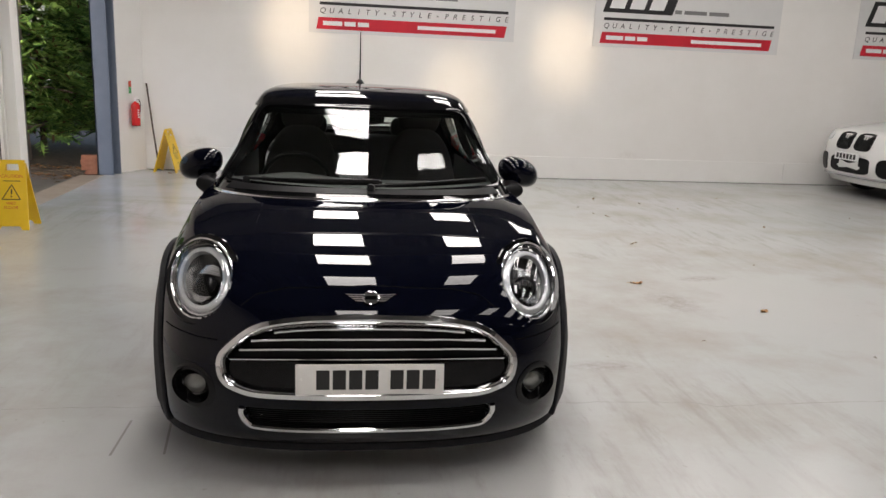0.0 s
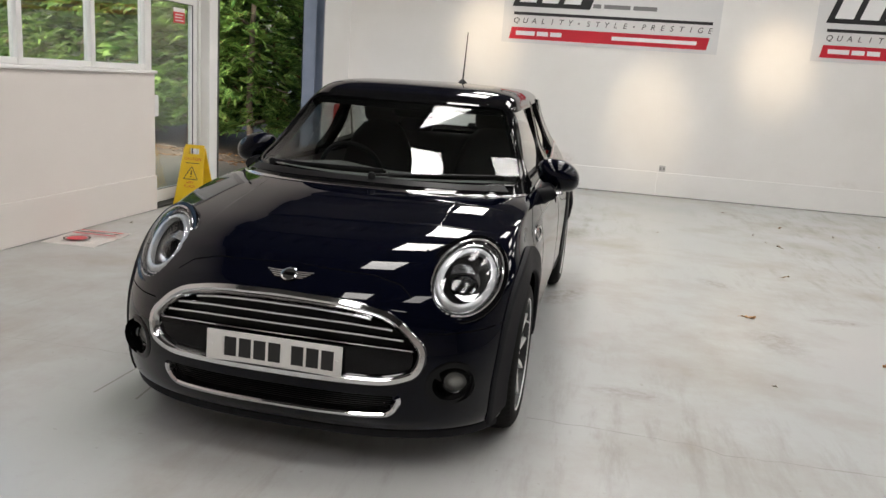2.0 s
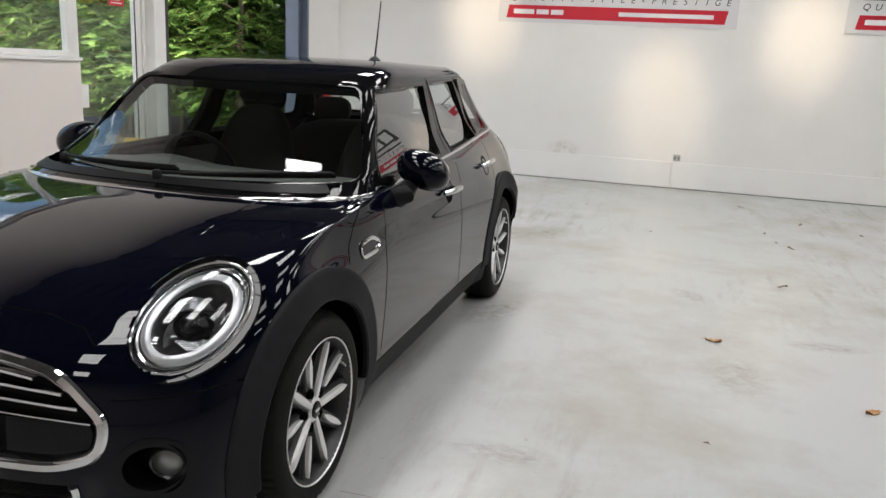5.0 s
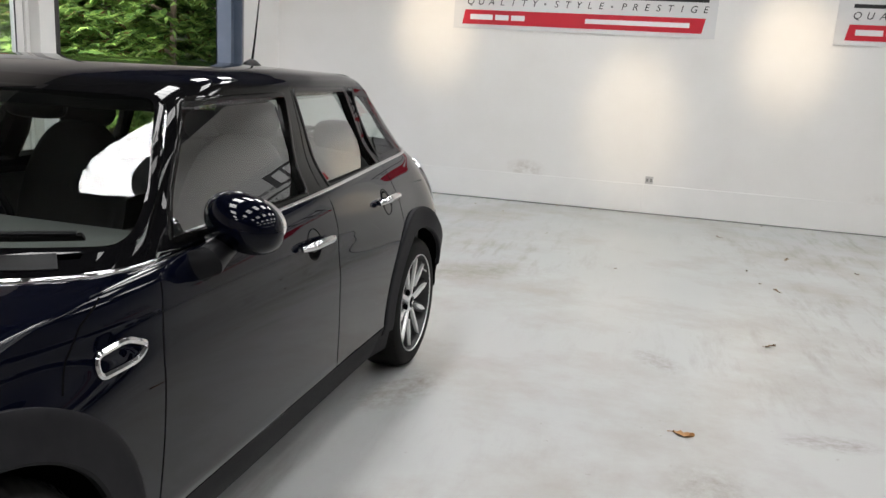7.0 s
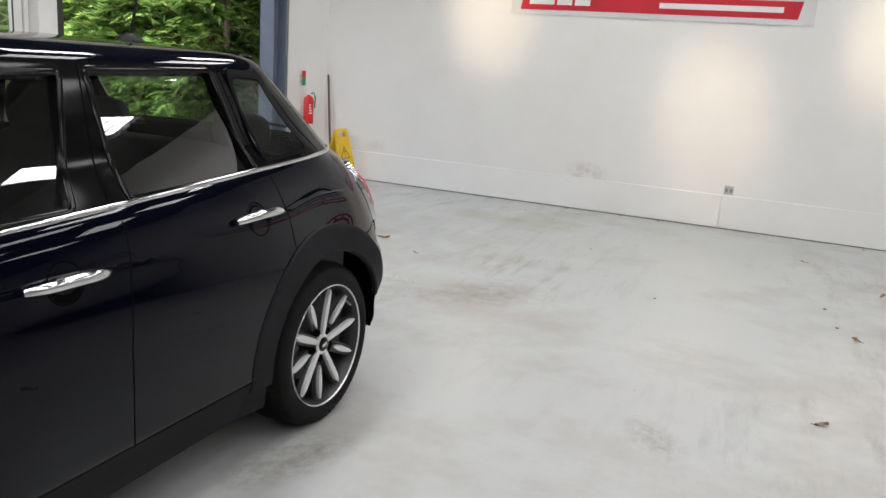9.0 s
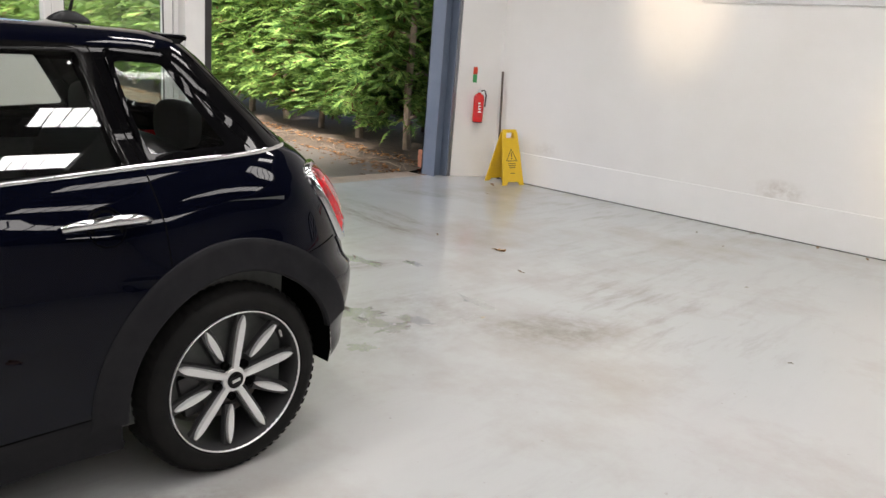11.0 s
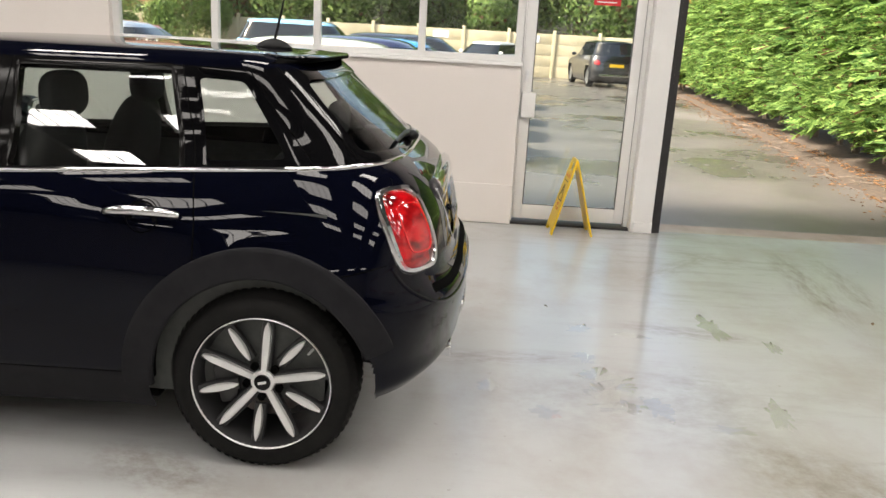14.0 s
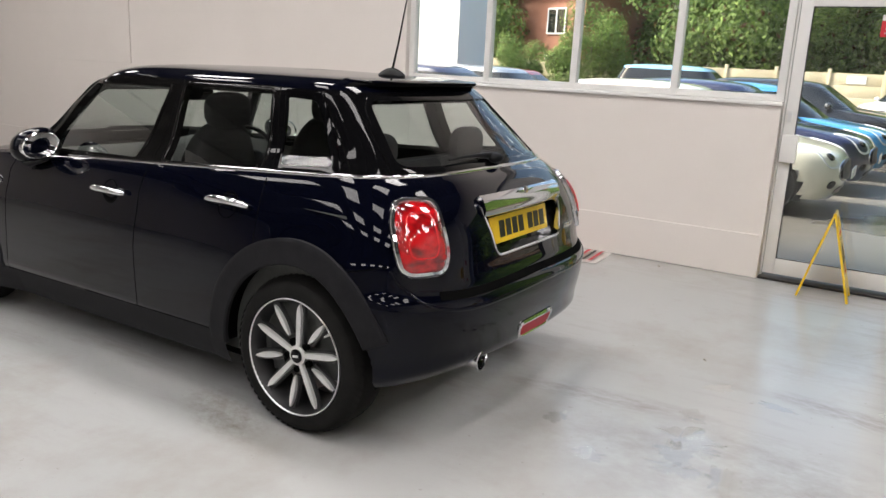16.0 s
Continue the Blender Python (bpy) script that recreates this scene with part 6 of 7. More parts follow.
caution_sign(pose(-2.78, 7.26, 0, 0, 0, 2), "yellow folding wet floor sign standing by the glass door", True)
caution_sign(pose(-2.27, 11.35, 0, 0, 0, 77), "yellow folding caution sign standing in the corner", False)

# ---- fire extinguisher on the return wall ----
ex = holder("fire_extinguisher", "red wall-mounted fire extinguisher with a black hose", "fire extinguisher", pose(-2.672, 11.262, 0.63, 0, 0, 64) @ Matrix.Scale(0.9, 4))
M_EXRED = mottled("red_enamel", (0.6, 0.012, 0.015), (0.66, 0.02, 0.02), 6, (0.2, 0.3), 60, 0.02, 0.4)
bm = bm_new()
lathe(bm, [(0.0005, 0.0), (0.062, 0.0), (0.064, 0.012)], 32, "Z")
part("base_ring", bm, M_SATINBLK, ex)
bm = bm_new()
lathe(bm, [(0.064, 0.012), (0.066, 0.02), (0.066, 0.30), (0.058, 0.335), (0.035, 0.355), (0.02, 0.36), (0.02, 0.375)], 32, "Z")
part("cylinder", bm, M_EXRED, ex)
bm = bm_new()
lathe(bm, [(0.022, 0.372), (0.022, 0.392), (0.014, 0.41), (0.0005, 0.41)], 20, "Z")
box(bm, -0.01, 0.01, -0.06, 0.02, 0.402, 0.412, 0.003)
box(bm, -0.009, 0.009, -0.065, 0.0, 0.425, 0.433, 0.003)
part("valve_lever", bm, M_ALLOY, ex, "bare metal valve and lever")
bm = bm_new()
tube(bm, [(0.02, 0, 0.39), (0.06, -0.02, 0.40), (0.08, -0.03, 0.34), (0.078, -0.02, 0.2)], 0.008, 8)
part("hose", bm, M_RUBBER, ex)
for k in range(4):
    bm = bm_new()
    a0 = radians(-115)
    rows = [(bm.verts.new((0.0668 * math.cos(a0 + 0.09 * i), 0.0668 * math.sin(a0 + 0.09 * i), 0.13 + 0.035 * k)), bm.verts.new((0.0668 * math.cos(a0 + 0.09 * i), 0.0668 * math.sin(a0 + 0.09 * i), 0.145 + 0.035 * k))) for i in range(8 - k)]
    for a, b in zip(rows, rows[1:]):
        bm.faces.new((a[0], b[0], b[1], a[1]))
    part("text_bar", bm, M_BWHITE, ex)
sg_ = holder("safety_label", "small red and green safety label over the extinguisher", "sign", pose(-2.725, 11.222, 1.14, 0, 0, 64))
slab("red_half", sg_, -0.025, 0.025, 0.02, 0.10, -0.003, 0.0, M_SIGNRED)
slab("green_half", sg_, -0.025, 0.025, -0.07, 0.0195, -0.003, 0.0, mat("safety_green", (0.05, 0.3, 0.1), 0.5))

# pole leaning in the corner
bm = bm_new()
tube(bm, [(-2.42, 11.42, 0.012), (-2.50, 11.47, 0.6), (-2.575, 11.525, 1.21)], [0.013, 0.0125, 0.012], 10)
thing("broom_pole", bm, mottled("dark_wood_pole", (0.07, 0.05, 0.04), (0.12, 0.09, 0.07), 18, (0.5, 0.7), 120, 0.2), "dark wooden pole leaning against the wall in the corner", "pole")

# number-plate holder mat lying by the partition
mt = holder("floor_mat", "white paper mat with red and black print lying on the floor", "paper mat", pose(-2.675, 5.40, 0.002, 0, 0, 4))
bm = bm_new()
n = 8
vs = [[bm.verts.new((-0.22 + 0.44 * i / n, -0.27 + 0.54 * j / n, 0.001 + 0.012 * max(0, i / n - 0.7) * math.sin(j))) for j in range(n + 1)] for i in range(n + 1)]
for i in range(n):
    for j in range(n):
        bm.faces.new((vs[i][j], vs[i + 1][j], vs[i + 1][j + 1], vs[i][j + 1]))
part("sheet", bm, mottled("creased_paper", (0.62, 0.58, 0.55), (0.7, 0.66, 0.63), 5, (0.5, 0.6), 60, 0.2), mt)
for r0, r1, mm, zz in ((0.10, 0.085, M_SIGNBLK, 0.0135), (0.075, 0.0, M_BRED, 0.0135)):
    bm = bm_new()
    cc = [(math.cos(a), math.sin(a)) for a in np.linspace(0, 2 * math.pi, 32, endpoint=False)]
    ra = [bm.verts.new((-0.04 + r0 * c, -0.08 + r0 * s, zz)) for c, s in cc]
    if r1:
        rb = [bm.verts.new((-0.04 + r1 * c, -0.08 + r1 * s, zz)) for c, s in cc]
        for i in range(32):
            bm.faces.new((ra[i], ra[(i + 1) % 32], rb[(i + 1) % 32], rb[i]))
    else:
        bm.faces.new(ra)
    part("print_disc", bm, mm, mt)
for k, mm in ((0, M_BRED), (1, M_SIGNBLK), (2, M_BRED)):
    bm = bm_new()
    box(bm, -0.18, 0.18, 0.08 + 0.055 * k, 0.105 + 0.055 * k, 0.0135, 0.0142)
    part("print_bar", bm, mm, mt)

# cracks and joints in the floor paint
M_CRACK = mat("crack_dirt", (0.22, 0.21, 0.20), 0.8)


def crack(pts, width, seed):
    rnd = random.Random(seed)
    bm = bm_new()
    line = straight_line(pts, 0.05)
    rows = []
    for i, (x, y) in enumerate(line):
        j = rnd.uniform(-0.008, 0.008)
        w = width * rnd.uniform(0.3, 1.2)
        rows.append((bm.verts.new((x, y + j - w, 0.0012)), bm.verts.new((x, y + j + w, 0.0012))))
    for a, b in zip(rows, rows[1:]):
        bm.faces.new((a[0], b[0], b[1], a[1]))
    thing("floor_crack", bm, M_CRACK, "thin dark crack in the painted floor", "crack", kind="structure")


crack([(1.0, 3.27), (1.5, 3.25), (1.72, 3.235), (1.82, 3.185), (2.1, 3.20), (2.7, 3.205), (3.6, 3.21)], 0.003, 3)
crack([(-0.55, 3.30), (-1.1, 3.31), (-1.6, 3.295), (-2.5, 3.30)], 0.002, 4)
for x0, y0, x1, y1 in ((-0.83, 2.86, -0.825, 3.17), (-0.63, 2.86, -0.66, 3.17)):
    bm = bm_new()
    dx = 0.005
    v = [bm.verts.new(p) for p in ((x0 - dx, y0, 0.0012), (x0 + dx, y0, 0.0012), (x1 + dx, y1, 0.0012), (x1 - dx, y1, 0.0012))]
    bm.faces.new(v)
    thing("floor_joint", bm, M_CRACK, "straight saw-cut joint in the floor", "floor joint", kind="structure")

# dry leaves blown in
M_LEAF = mottled("dry_leaf", (0.10, 0.06, 0.03), (0.2, 0.13, 0.07), 40, (0.7, 0.9), 200, 0.3)
M_LEAFO = mottled("orange_leaf", (0.28, 0.13, 0.04), (0.36, 0.2, 0.08), 40, (0.6, 0.8), 200, 0.3)


def leaf_mesh(seed, length, material):
    rnd = random.Random(seed)
    bm = bm_new()
    rows = []
    for i in range(8):
        t = i / 7
        w = length * 0.32 * math.sin(math.pi * min(0.98, t + 0.02)) ** 0.8 * rnd.uniform(0.6, 1.2)
        z = length * (0.06 + 0.16 * math.sin(3.0 * t + seed))
        rows.append([bm.verts.new((length * (t - 0.5), s * w, max(0.0015, z + length * 0.22 * abs(s) * rnd.uniform(0.2, 1.0)))) for s in (-1, -0.5, 0, 0.5, 1)])
    for a, b in zip(rows, rows[1:]):
        for j in range(4):
            bm.faces.new((a[j], a[j + 1], b[j + 1], b[j]))
    tube(bm, [(length * 0.48, 0, 0.004), (length * 0.75, length * 0.05, 0.003)], 0.0012, 5)
    bmesh.ops.translate(bm, verts=bm.verts, vec=(0, 0, -min(v.co.z for v in bm.verts) + 0.0005))
    return finish("leaf", bm, material)


LEAVES = [leaf_mesh(1, 0.055, M_LEAF), leaf_mesh(2, 0.04, M_LEAF), leaf_mesh(3, 0.085, M_LEAFO), leaf_mesh(5, 0.025, M_LEAF)]
rnd = random.Random(11)
for x, y, k in ((2.30, 5.40, 2), (3.09, 8.24, 0), (2.84, 6.81, 0), (2.95, 8.87, 1), (4.71, 7.75, 1), (2.93, 4.68, 2), (3.87, 9.24, 1), (4.22, 8.87, 1), (2.86, 10.4, 1), (3.36, 9.52, 0), (3.0, 8.45, 1), (0.53, 11.45, 0), (0.58, 10.67, 3),
                (0.09, 8.53, 1), (-0.93, 8.80, 3), (-0.35, 8.86, 2), (4.1, 4.6, 1), (5.2, 9.8, 1), (5.6, 10.4, 3), (1.5, 11.42, 1), (2.6, 11.44, 3), (3.4, 11.40, 1), (1.1, 11.44, 0), (0.2, 11.0, 3), (-2.2, 11.05, 0), (-1.9, 10.6, 1), (2.2, 4.1, 3), (1.9, 8.4, 3), (-0.9, 6.9, 3), (3.1, 3.8, 3), (6.2, 8.4, 1), (-2.75, 6.1, 3), (1.2, 9.6, 3), (3.6, 6.0, 3)):
    ob = new("dry_leaf", LEAVES[k])
    ob.matrix_world = pose(x, y, 0.0, 0, 0, rnd.uniform(0, 360)) @ Matrix.Scale(rnd.uniform(0.85, 1.2), 4)
    tagged(ob, "curled orange-brown dry leaf on the floor" if k == 2 else "small dark dry leaf on the floor", "leaf", "dry leaves on the floor")

# ---- other cars: one simple lofted body each, with glass, lamps and wheels ----
def vehicle(name, label, m, length, width, height, paint, suv=False, tail=False, kidneys=False, group="cars in the yard"):
    v = holder(name, label, "car", m, group)
    L, W, H = length, width / 2, height
    bz = H * 0.645
    lower = [
        (0.20, 0.22, 0.28, 0.12, 0.5, 2.6, W * 0.92, L - 0.10, 0.45, 2.7),
        (0.34, 0.36, 0.40, 0.03, 0.55, 2.6, W * 0.98, L - 0.02, 0.45, 2.7),
        (0.52, 0.54, 0.56, 0.0, 0.55, 2.6, W, L, 0.45, 2.7),
        (0.70 * H / 1.45, 0.72 * H / 1.45, 0.75 * H / 1.45, 0.07, 0.55, 2.7, W, L - 0.05, 0.42, 2.7),
        (0.80 * H / 1.45, 0.82 * H / 1.45, 0.88 * H / 1.45, 0.30, 0.55, 2.9, W * 0.97, L - 0.08, 0.42, 2.7),
        (bz - 0.02, bz, bz + 0.06, L * 0.27, 0.5, 3.0, W * 0.93, L - 0.13, 0.40, 2.7)]
    upper = [
        lower[-1],
        (bz + 0.16, bz + 0.16, bz + 0.18, L * 0.27 + 0.26, 0.46, 3.2, W * 0.86, L - 0.22, 0.38, 2.7),
        (H - 0.14, H - 0.14, H - 0.12, L * 0.27 + 0.60, 0.44, 3.3, W * 0.75, L - 0.38, 0.38, 2.8),
        (H - 0.055, H - 0.06, H - 0.055, L * 0.27 + 0.76, 0.44, 3.0, W * 0.68, L - 0.44, 0.4, 2.8),
        (H - 0.012, H - 0.012, H - 0.015, L * 0.27 + 1.1, 0.4, 2.6, W * 0.45, L - 0.75, 0.4, 2.4),
        (H, H, H, L * 0.27 + 1.5, 0.2, 2.0, W * 0.05, L - 1.2, 0.2, 2.0)]
    A, B = loft(lower, 70, 3), loft(upper, 70, 3)
    NA, NB = grid_normals(A), grid_normals(B)
    s_ = np.sign(NA[6, 0].dot(np.array([0, -1, 0]))) or 1
    fh, rh, hz, R = 0.20 * L, 0.83 * L, 0.33 if not suv else 0.37, 0.33 if not suv else 0.37

    def emit(nm, P, keep, material):
        c = P.shape[1]
        ids, fs = {}, []
        for i in range(len(P) - 1):
            for j in range(c):
                q = ((i, j), (i, (j + 1) % c), (i + 1, (j + 1) % c), (i + 1, j))
                ct = sum(P[a] for a in q) / 4
                if keep(i, ct):
                    fs.append(tuple(ids.setdefault(a, len(ids)) for a in q))
        me = bpy.data.meshes.new(nm)
        me.from_pydata([tuple(P[a]) for a in ids], [], fs)
        me.shade_smooth()
        me.materials.append(material)
        ob = new(nm, me)
        ob.parent = v
        return ob

    def solid(i, c):
        return not any(abs(c[0]) > W * 0.6 and math.hypot(c[1] - h, c[2] - hz) < R + 0.05 for h in (fh, rh))
    emit("body", A, solid, paint)
    emit("glasshouse", B, lambda i, c: i < 6, M_DARKGLASS)
    emit("roof", B, lambda i, c: i >= 6, paint)
    tree = BVHTree.FromPolygons(*[surface_tree(A)[k] for k in (0, 1)])

    def hit(x, z, back=False):
        p, n, _, _ = tree.ray_cast(Vector((x, L + 1 if back else -1, z)), Vector((0, -1 if back else 1, 0)))
        if p is None:
            p, n, _, _ = tree.find_nearest(Vector((x, L if back else 0, z)))
        if n.y * (1 if back else -1) < 0:
            n = -n
        return p, n

    def patch(nm, outline2, material, back=False, lift=0.012):
        pn = [hit(x, z, back) for x, z in outline2]
        nn = (sum([n for p, n in pn], Vector()) / len(pn)).normalized()
        bm = bm_new()
        rings_disc(bm, [p for p, n in pn], nn, [(1.02, -0.02), (1.0, lift), (0.7, lift + 0.008), (0.0, lift + 0.012)])
        return part(nm, bm, material, v)
    lz = 0.70 * H / 1.45
    for sg in (1, -1):
        patch("headlamp", superellipse(sg * W * 0.70, lz, 0.13 if suv else 0.125, 0.06 if suv else 0.125, 2.4, 24), M_LAMPGREY)
        if not suv:
            patch("lamp_bowl", superellipse(sg * W * 0.70, lz, 0.035, 0.035, 2.0, 20), M_DARKGLASS, False, 0.026)
            patch("fog_lamp", superellipse(sg * W * 0.68, lz - 0.30, 0.06, 0.045, 2.2, 20), M_SATINBLK)
        patch("tail_lamp", superellipse(sg * W * 0.76, lz + 0.08, 0.10, 0.09, 2.6, 24), M_TAILRED, True)
        for h in (fh, rh):
            wheel_ = new("wheel")
            wheel_.parent = v
            wheel_.empty_display_size = 0.1
            wheel_.matrix_basis = pose(sg * (W - 0.13), h, R, 0, 0, 0 if sg > 0 else 180)
            bm = bm_new()
            lathe(bm, [(R * 0.70, 0.09), (R * 0.76, 0.105), (R * 0.95, 0.095), (R, 0.06), (R, -0.08), (R * 0.9, -0.1)], 32, "X")
            part("tyre", bm, M_RUBBER, wheel_)
            bm = bm_new()
            lathe(bm, [(R * 0.72, 0.09), (R * 0.66, 0.07), (R * 0.3, 0.06), (0.001, 0.07)], 24, "X")
            part("rim", bm, M_RIMGREY, wheel_)
    if kidneys:
        for sg in (1, -1):
            patch("kidney_grille", superellipse(sg * 0.205, 0.80, 0.17, 0.125, 4.0, 28), M_GLOSSBLK)
            for k in range(6):
                bm = bm_new()
                x = sg * (0.09 + 0.046 * k)
                a, b = hit(x, 0.71)[0], hit(x, 0.89)[0]
                tube(bm, [a + Vector((0, -0.03, 0)), b + Vector((0, -0.03, 0))], 0.006, 6)
                part("grille_slat", bm, M_SATINBLK, v)
            patch("side_intake", superellipse(sg * 0.68, 0.47, 0.14, 0.13, 3.0, 24), M_SATINBLK)
        patch("lower_grille", superellipse(0, 0.47, 0.42, 0.12, 5.0, 32), M_SATINBLK)
        o = slab("number_plate", v, -0.26, 0.26, 0.53, 0.64, -0.045, -0.03, M_BWHITE)
        for k in range(6):
            slab("character_bar", v, -0.22 + 0.075 * k, -0.17 + 0.075 * k, 0.55, 0.62, -0.047, -0.0455, M_BBLACK)
        bm = bm_new()
        tube(bm, [hit(x, 0.30)[0] + Vector((0, -0.015, 0)) for x in np.linspace(-0.7, 0.7, 15)], 0.02, 8)
        part("skid_bar", bm, M_REFL, v)
    else:
        patch("grille_ring", superellipse(0, 0.53, W * 0.58, 0.125, 3.0, 32), M_REFL)
        patch("grille", superellipse(0, 0.53, W * 0.53, 0.105, 3.0, 32), M_SATINBLK, False, 0.024)
        patch("lower_intake", superellipse(0, 0.30, W * 0.5, 0.05, 4.0, 32), M_SATINBLK)
        slab("number_plate", v, -0.26, 0.26, 0.44, 0.55, -0.06, -0.05, M_BWHITE)
    if tail:
        c = hit(0, lz, True)[0].y
        slab("number_plate", v, -0.26, 0.26, lz - 0.06, lz + 0.05, c, c + 0.02, mat("rear_plate_yellow", (0.7, 0.45, 0.02), 0.4))
        bm = bm_new()
        box(bm, -W * 0.7, W * 0.7, L - 0.06, L + 0.03, 0.42, 0.50, 0.02)
        part("bumper_trim", bm, M_REFL, v)
    bm = bm_new()
    box(bm, -W * 0.8, W * 0.8, 0.4, L - 0.4, 0.17, 0.3)
    part("underbody", bm, M_VOID, v)
    for sg in (1, -1):
        bm = bm_new()
        blob(bm, (sg * (W + 0.06), L * 0.27 + 0.45, bz + 0.06), (0.10, 0.07, 0.065))
        part("door_mirror", bm, paint, v)
    return v


def coat(name, colour, metal=0.0):
    return mat(name, colour, 0.3, metal, 0.4, 1.0, 0.02)


M_DARKGLASS = mat("dark_car_glass", (0.012, 0.014, 0.016), 0.04, 0, 0.6)
M_LAMPGREY = mat("lamp_glass", (0.72, 0.74, 0.77), 0.2, 0.2, 0.5, 1.0)
M_RIMGREY = mat("grey_alloy", (0.32, 0.32, 0.33), 0.3, 0.8)
M_WHITECAR = coat("white_car_paint", (0.72, 0.72, 0.71))
# white off-roader by the back wall
vehicle("white_suv", "white off-road car with a black twin grille parked by the wall", pose(7.45, 10.32, 0, 0, 0, -90), 4.9, 2.0, 1.75, M_WHITECAR, True, False, True, "cars in the hall")
# the yard
NAVY, BLUE, CREAM, BLACKP, SILVER = coat("dark_blue_car_paint", (0.015, 0.02, 0.06)), coat("light_blue_car_paint", (0.05, 0.25, 0.5)), coat("cream_car_paint", (0.62, 0.6, 0.5)), coat("black_car_paint", (0.008, 0.008, 0.01)), coat("silver_car_paint", (0.4, 0.42, 0.45), 0.6)
GZ = -0.03
for nm, lb, x, y, rot, ln, w, h, pt in (
        ("small_car", "cream hatchback parked in the wet yard", -7.0, 7.0, 180, 3.85, 1.7, 1.42, CREAM),
        ("small_car", "dark blue hatchback parked in the wet yard", -9.3, 7.15, 180, 3.9, 1.72, 1.45, NAVY),
        ("small_car", "light blue hatchback parked in the wet yard", -11.5, 7.3, 180, 3.9, 1.72, 1.44, BLUE),
        ("estate_car", "black estate car parked in the wet yard", -15.0, 7.6, 180, 4.4, 1.8, 1.52, BLACKP),
        ("estate_car", "dark blue estate car parked in the wet yard", -17.8, 7.4, 180, 4.4, 1.8, 1.5, NAVY),
        ("small_car", "silver hatchback parked in the wet yard", -7.0, 1.9, 180, 4.0, 1.74, 1.45, SILVER),
        ("small_car", "dark blue hatchback parked in a second row", -9.8, 1.8, 180, 4.0, 1.74, 1.47, NAVY),
        ("estate_car", "silver estate car parked in a second row", -12.6, 1.7, 180, 4.4, 1.8, 1.5, SILVER),
        ("small_car", "red hatchback parked in a second row", -15.5, 0.6, 180, 4.0, 1.74, 1.46, coat("red_car_paint", (0.3, 0.02, 0.03))),
        ("van", "light blue van parked in the yard", -18.5, 4.5, 180, 4.6, 1.9, 1.75, coat("pale_blue_van_paint", (0.2, 0.42, 0.6))),
        ("small_car", "white hatchback parked by the fence", -27.8, 6.0, 60, 4.0, 1.75, 1.45, M_WHITECAR)):
    vehicle(nm, lb, pose(x, y, GZ, 0, 0, rot), ln, w, h, pt)
vehicle("black_suv", "black off-road car seen from behind by the fence", pose(-30.2, 11.3, GZ, 0, 0, -85), 4.6, 1.85, 1.7, BLACKP, True, True)

# ---- the yard outside ----
def tarmac():
    m = mat("wet_tarmac", (0.07, 0.068, 0.065), 0.4)
    big = noise_node(m, 0.28, 5.0, 0.6)
    fine = noise_node(m, 60.0, 6.0, 0.7)
    moss = noise_node(m, 0.6, 6.0, 0.7)
    c = ramp(m, big.outputs["Fac"], [(0.35, (0.062, 0.056, 0.050)), (0.65, (0.135, 0.122, 0.106))])
    c = blend(m, c, (0.12, 0.15, 0.05), ramp(m, moss.outputs["Fac"], [(0.64, (0, 0, 0)), (0.74, (0.7, 0.7, 0.7))]))
    c = blend(m, c, (0.03, 0.03, 0.03), ramp(m, fine.outputs["Fac"], [(0.55, (0, 0, 0)), (0.75, (0.6, 0.6, 0.6))]))
    plug(m, "Base Color", c)
    plug(m, "Roughness", ramp(m, big.outputs["Fac"], [(0.36, (0.08, 0.08, 0.08)), (0.48, (0.34, 0.34, 0.34)), (0.7, (0.6, 0.6, 0.6))]))
    bump(m, fine.outputs["Fac"], 0.3, 0.004)
    return m


bm = bm_new()
box(bm, -600, 600, -600, 600, -0.5, -0.03)
structure("ground", bm, tarmac(), "wet patched tarmac yard", "ground")
bm = bm_new()
box(bm, -3.32, X0 - 0.062, 8.0, 10.84, -0.2, -0.008, 0.006)
structure("threshold_strip", bm, mottled("dirty_concrete", (0.2, 0.15, 0.11), (0.3, 0.25, 0.2), 5, (0.5, 0.7), 60, 0.3), "dirty brown concrete strip at the opening", "threshold")
# bare earth and needle litter under the hedge
bm = bm_new()
rows = []
rnd = random.Random(5)
for i in range(60):
    x = -3.3 - 0.42 * i
    base = 11.05 + 0.13 * (-x - 4)
    rows.append([bm.verts.new((x, base + d + rnd.uniform(-0.12, 0.12) * (k < 2), -0.03 + z + rnd.uniform(0, 0.03) * (k > 0))) for k, (d, z) in enumerate(((-0.25, -0.01), (0.05, 0.03), (0.6, 0.08), (2.5, 0.12), (6.0, 0.15)))])
for a, b in zip(rows, rows[1:]):
    for j in range(4):
        bm.faces.new((a[j], a[j + 1], b[j + 1], b[j]))
structure("hedge_bank", bm, mottled("needle_litter", (0.038, 0.029, 0.020), (0.105, 0.075, 0.050), 14, (0.85, 1.0), 40, 1.0), "brown earth bank with needle litter", "bank", True)


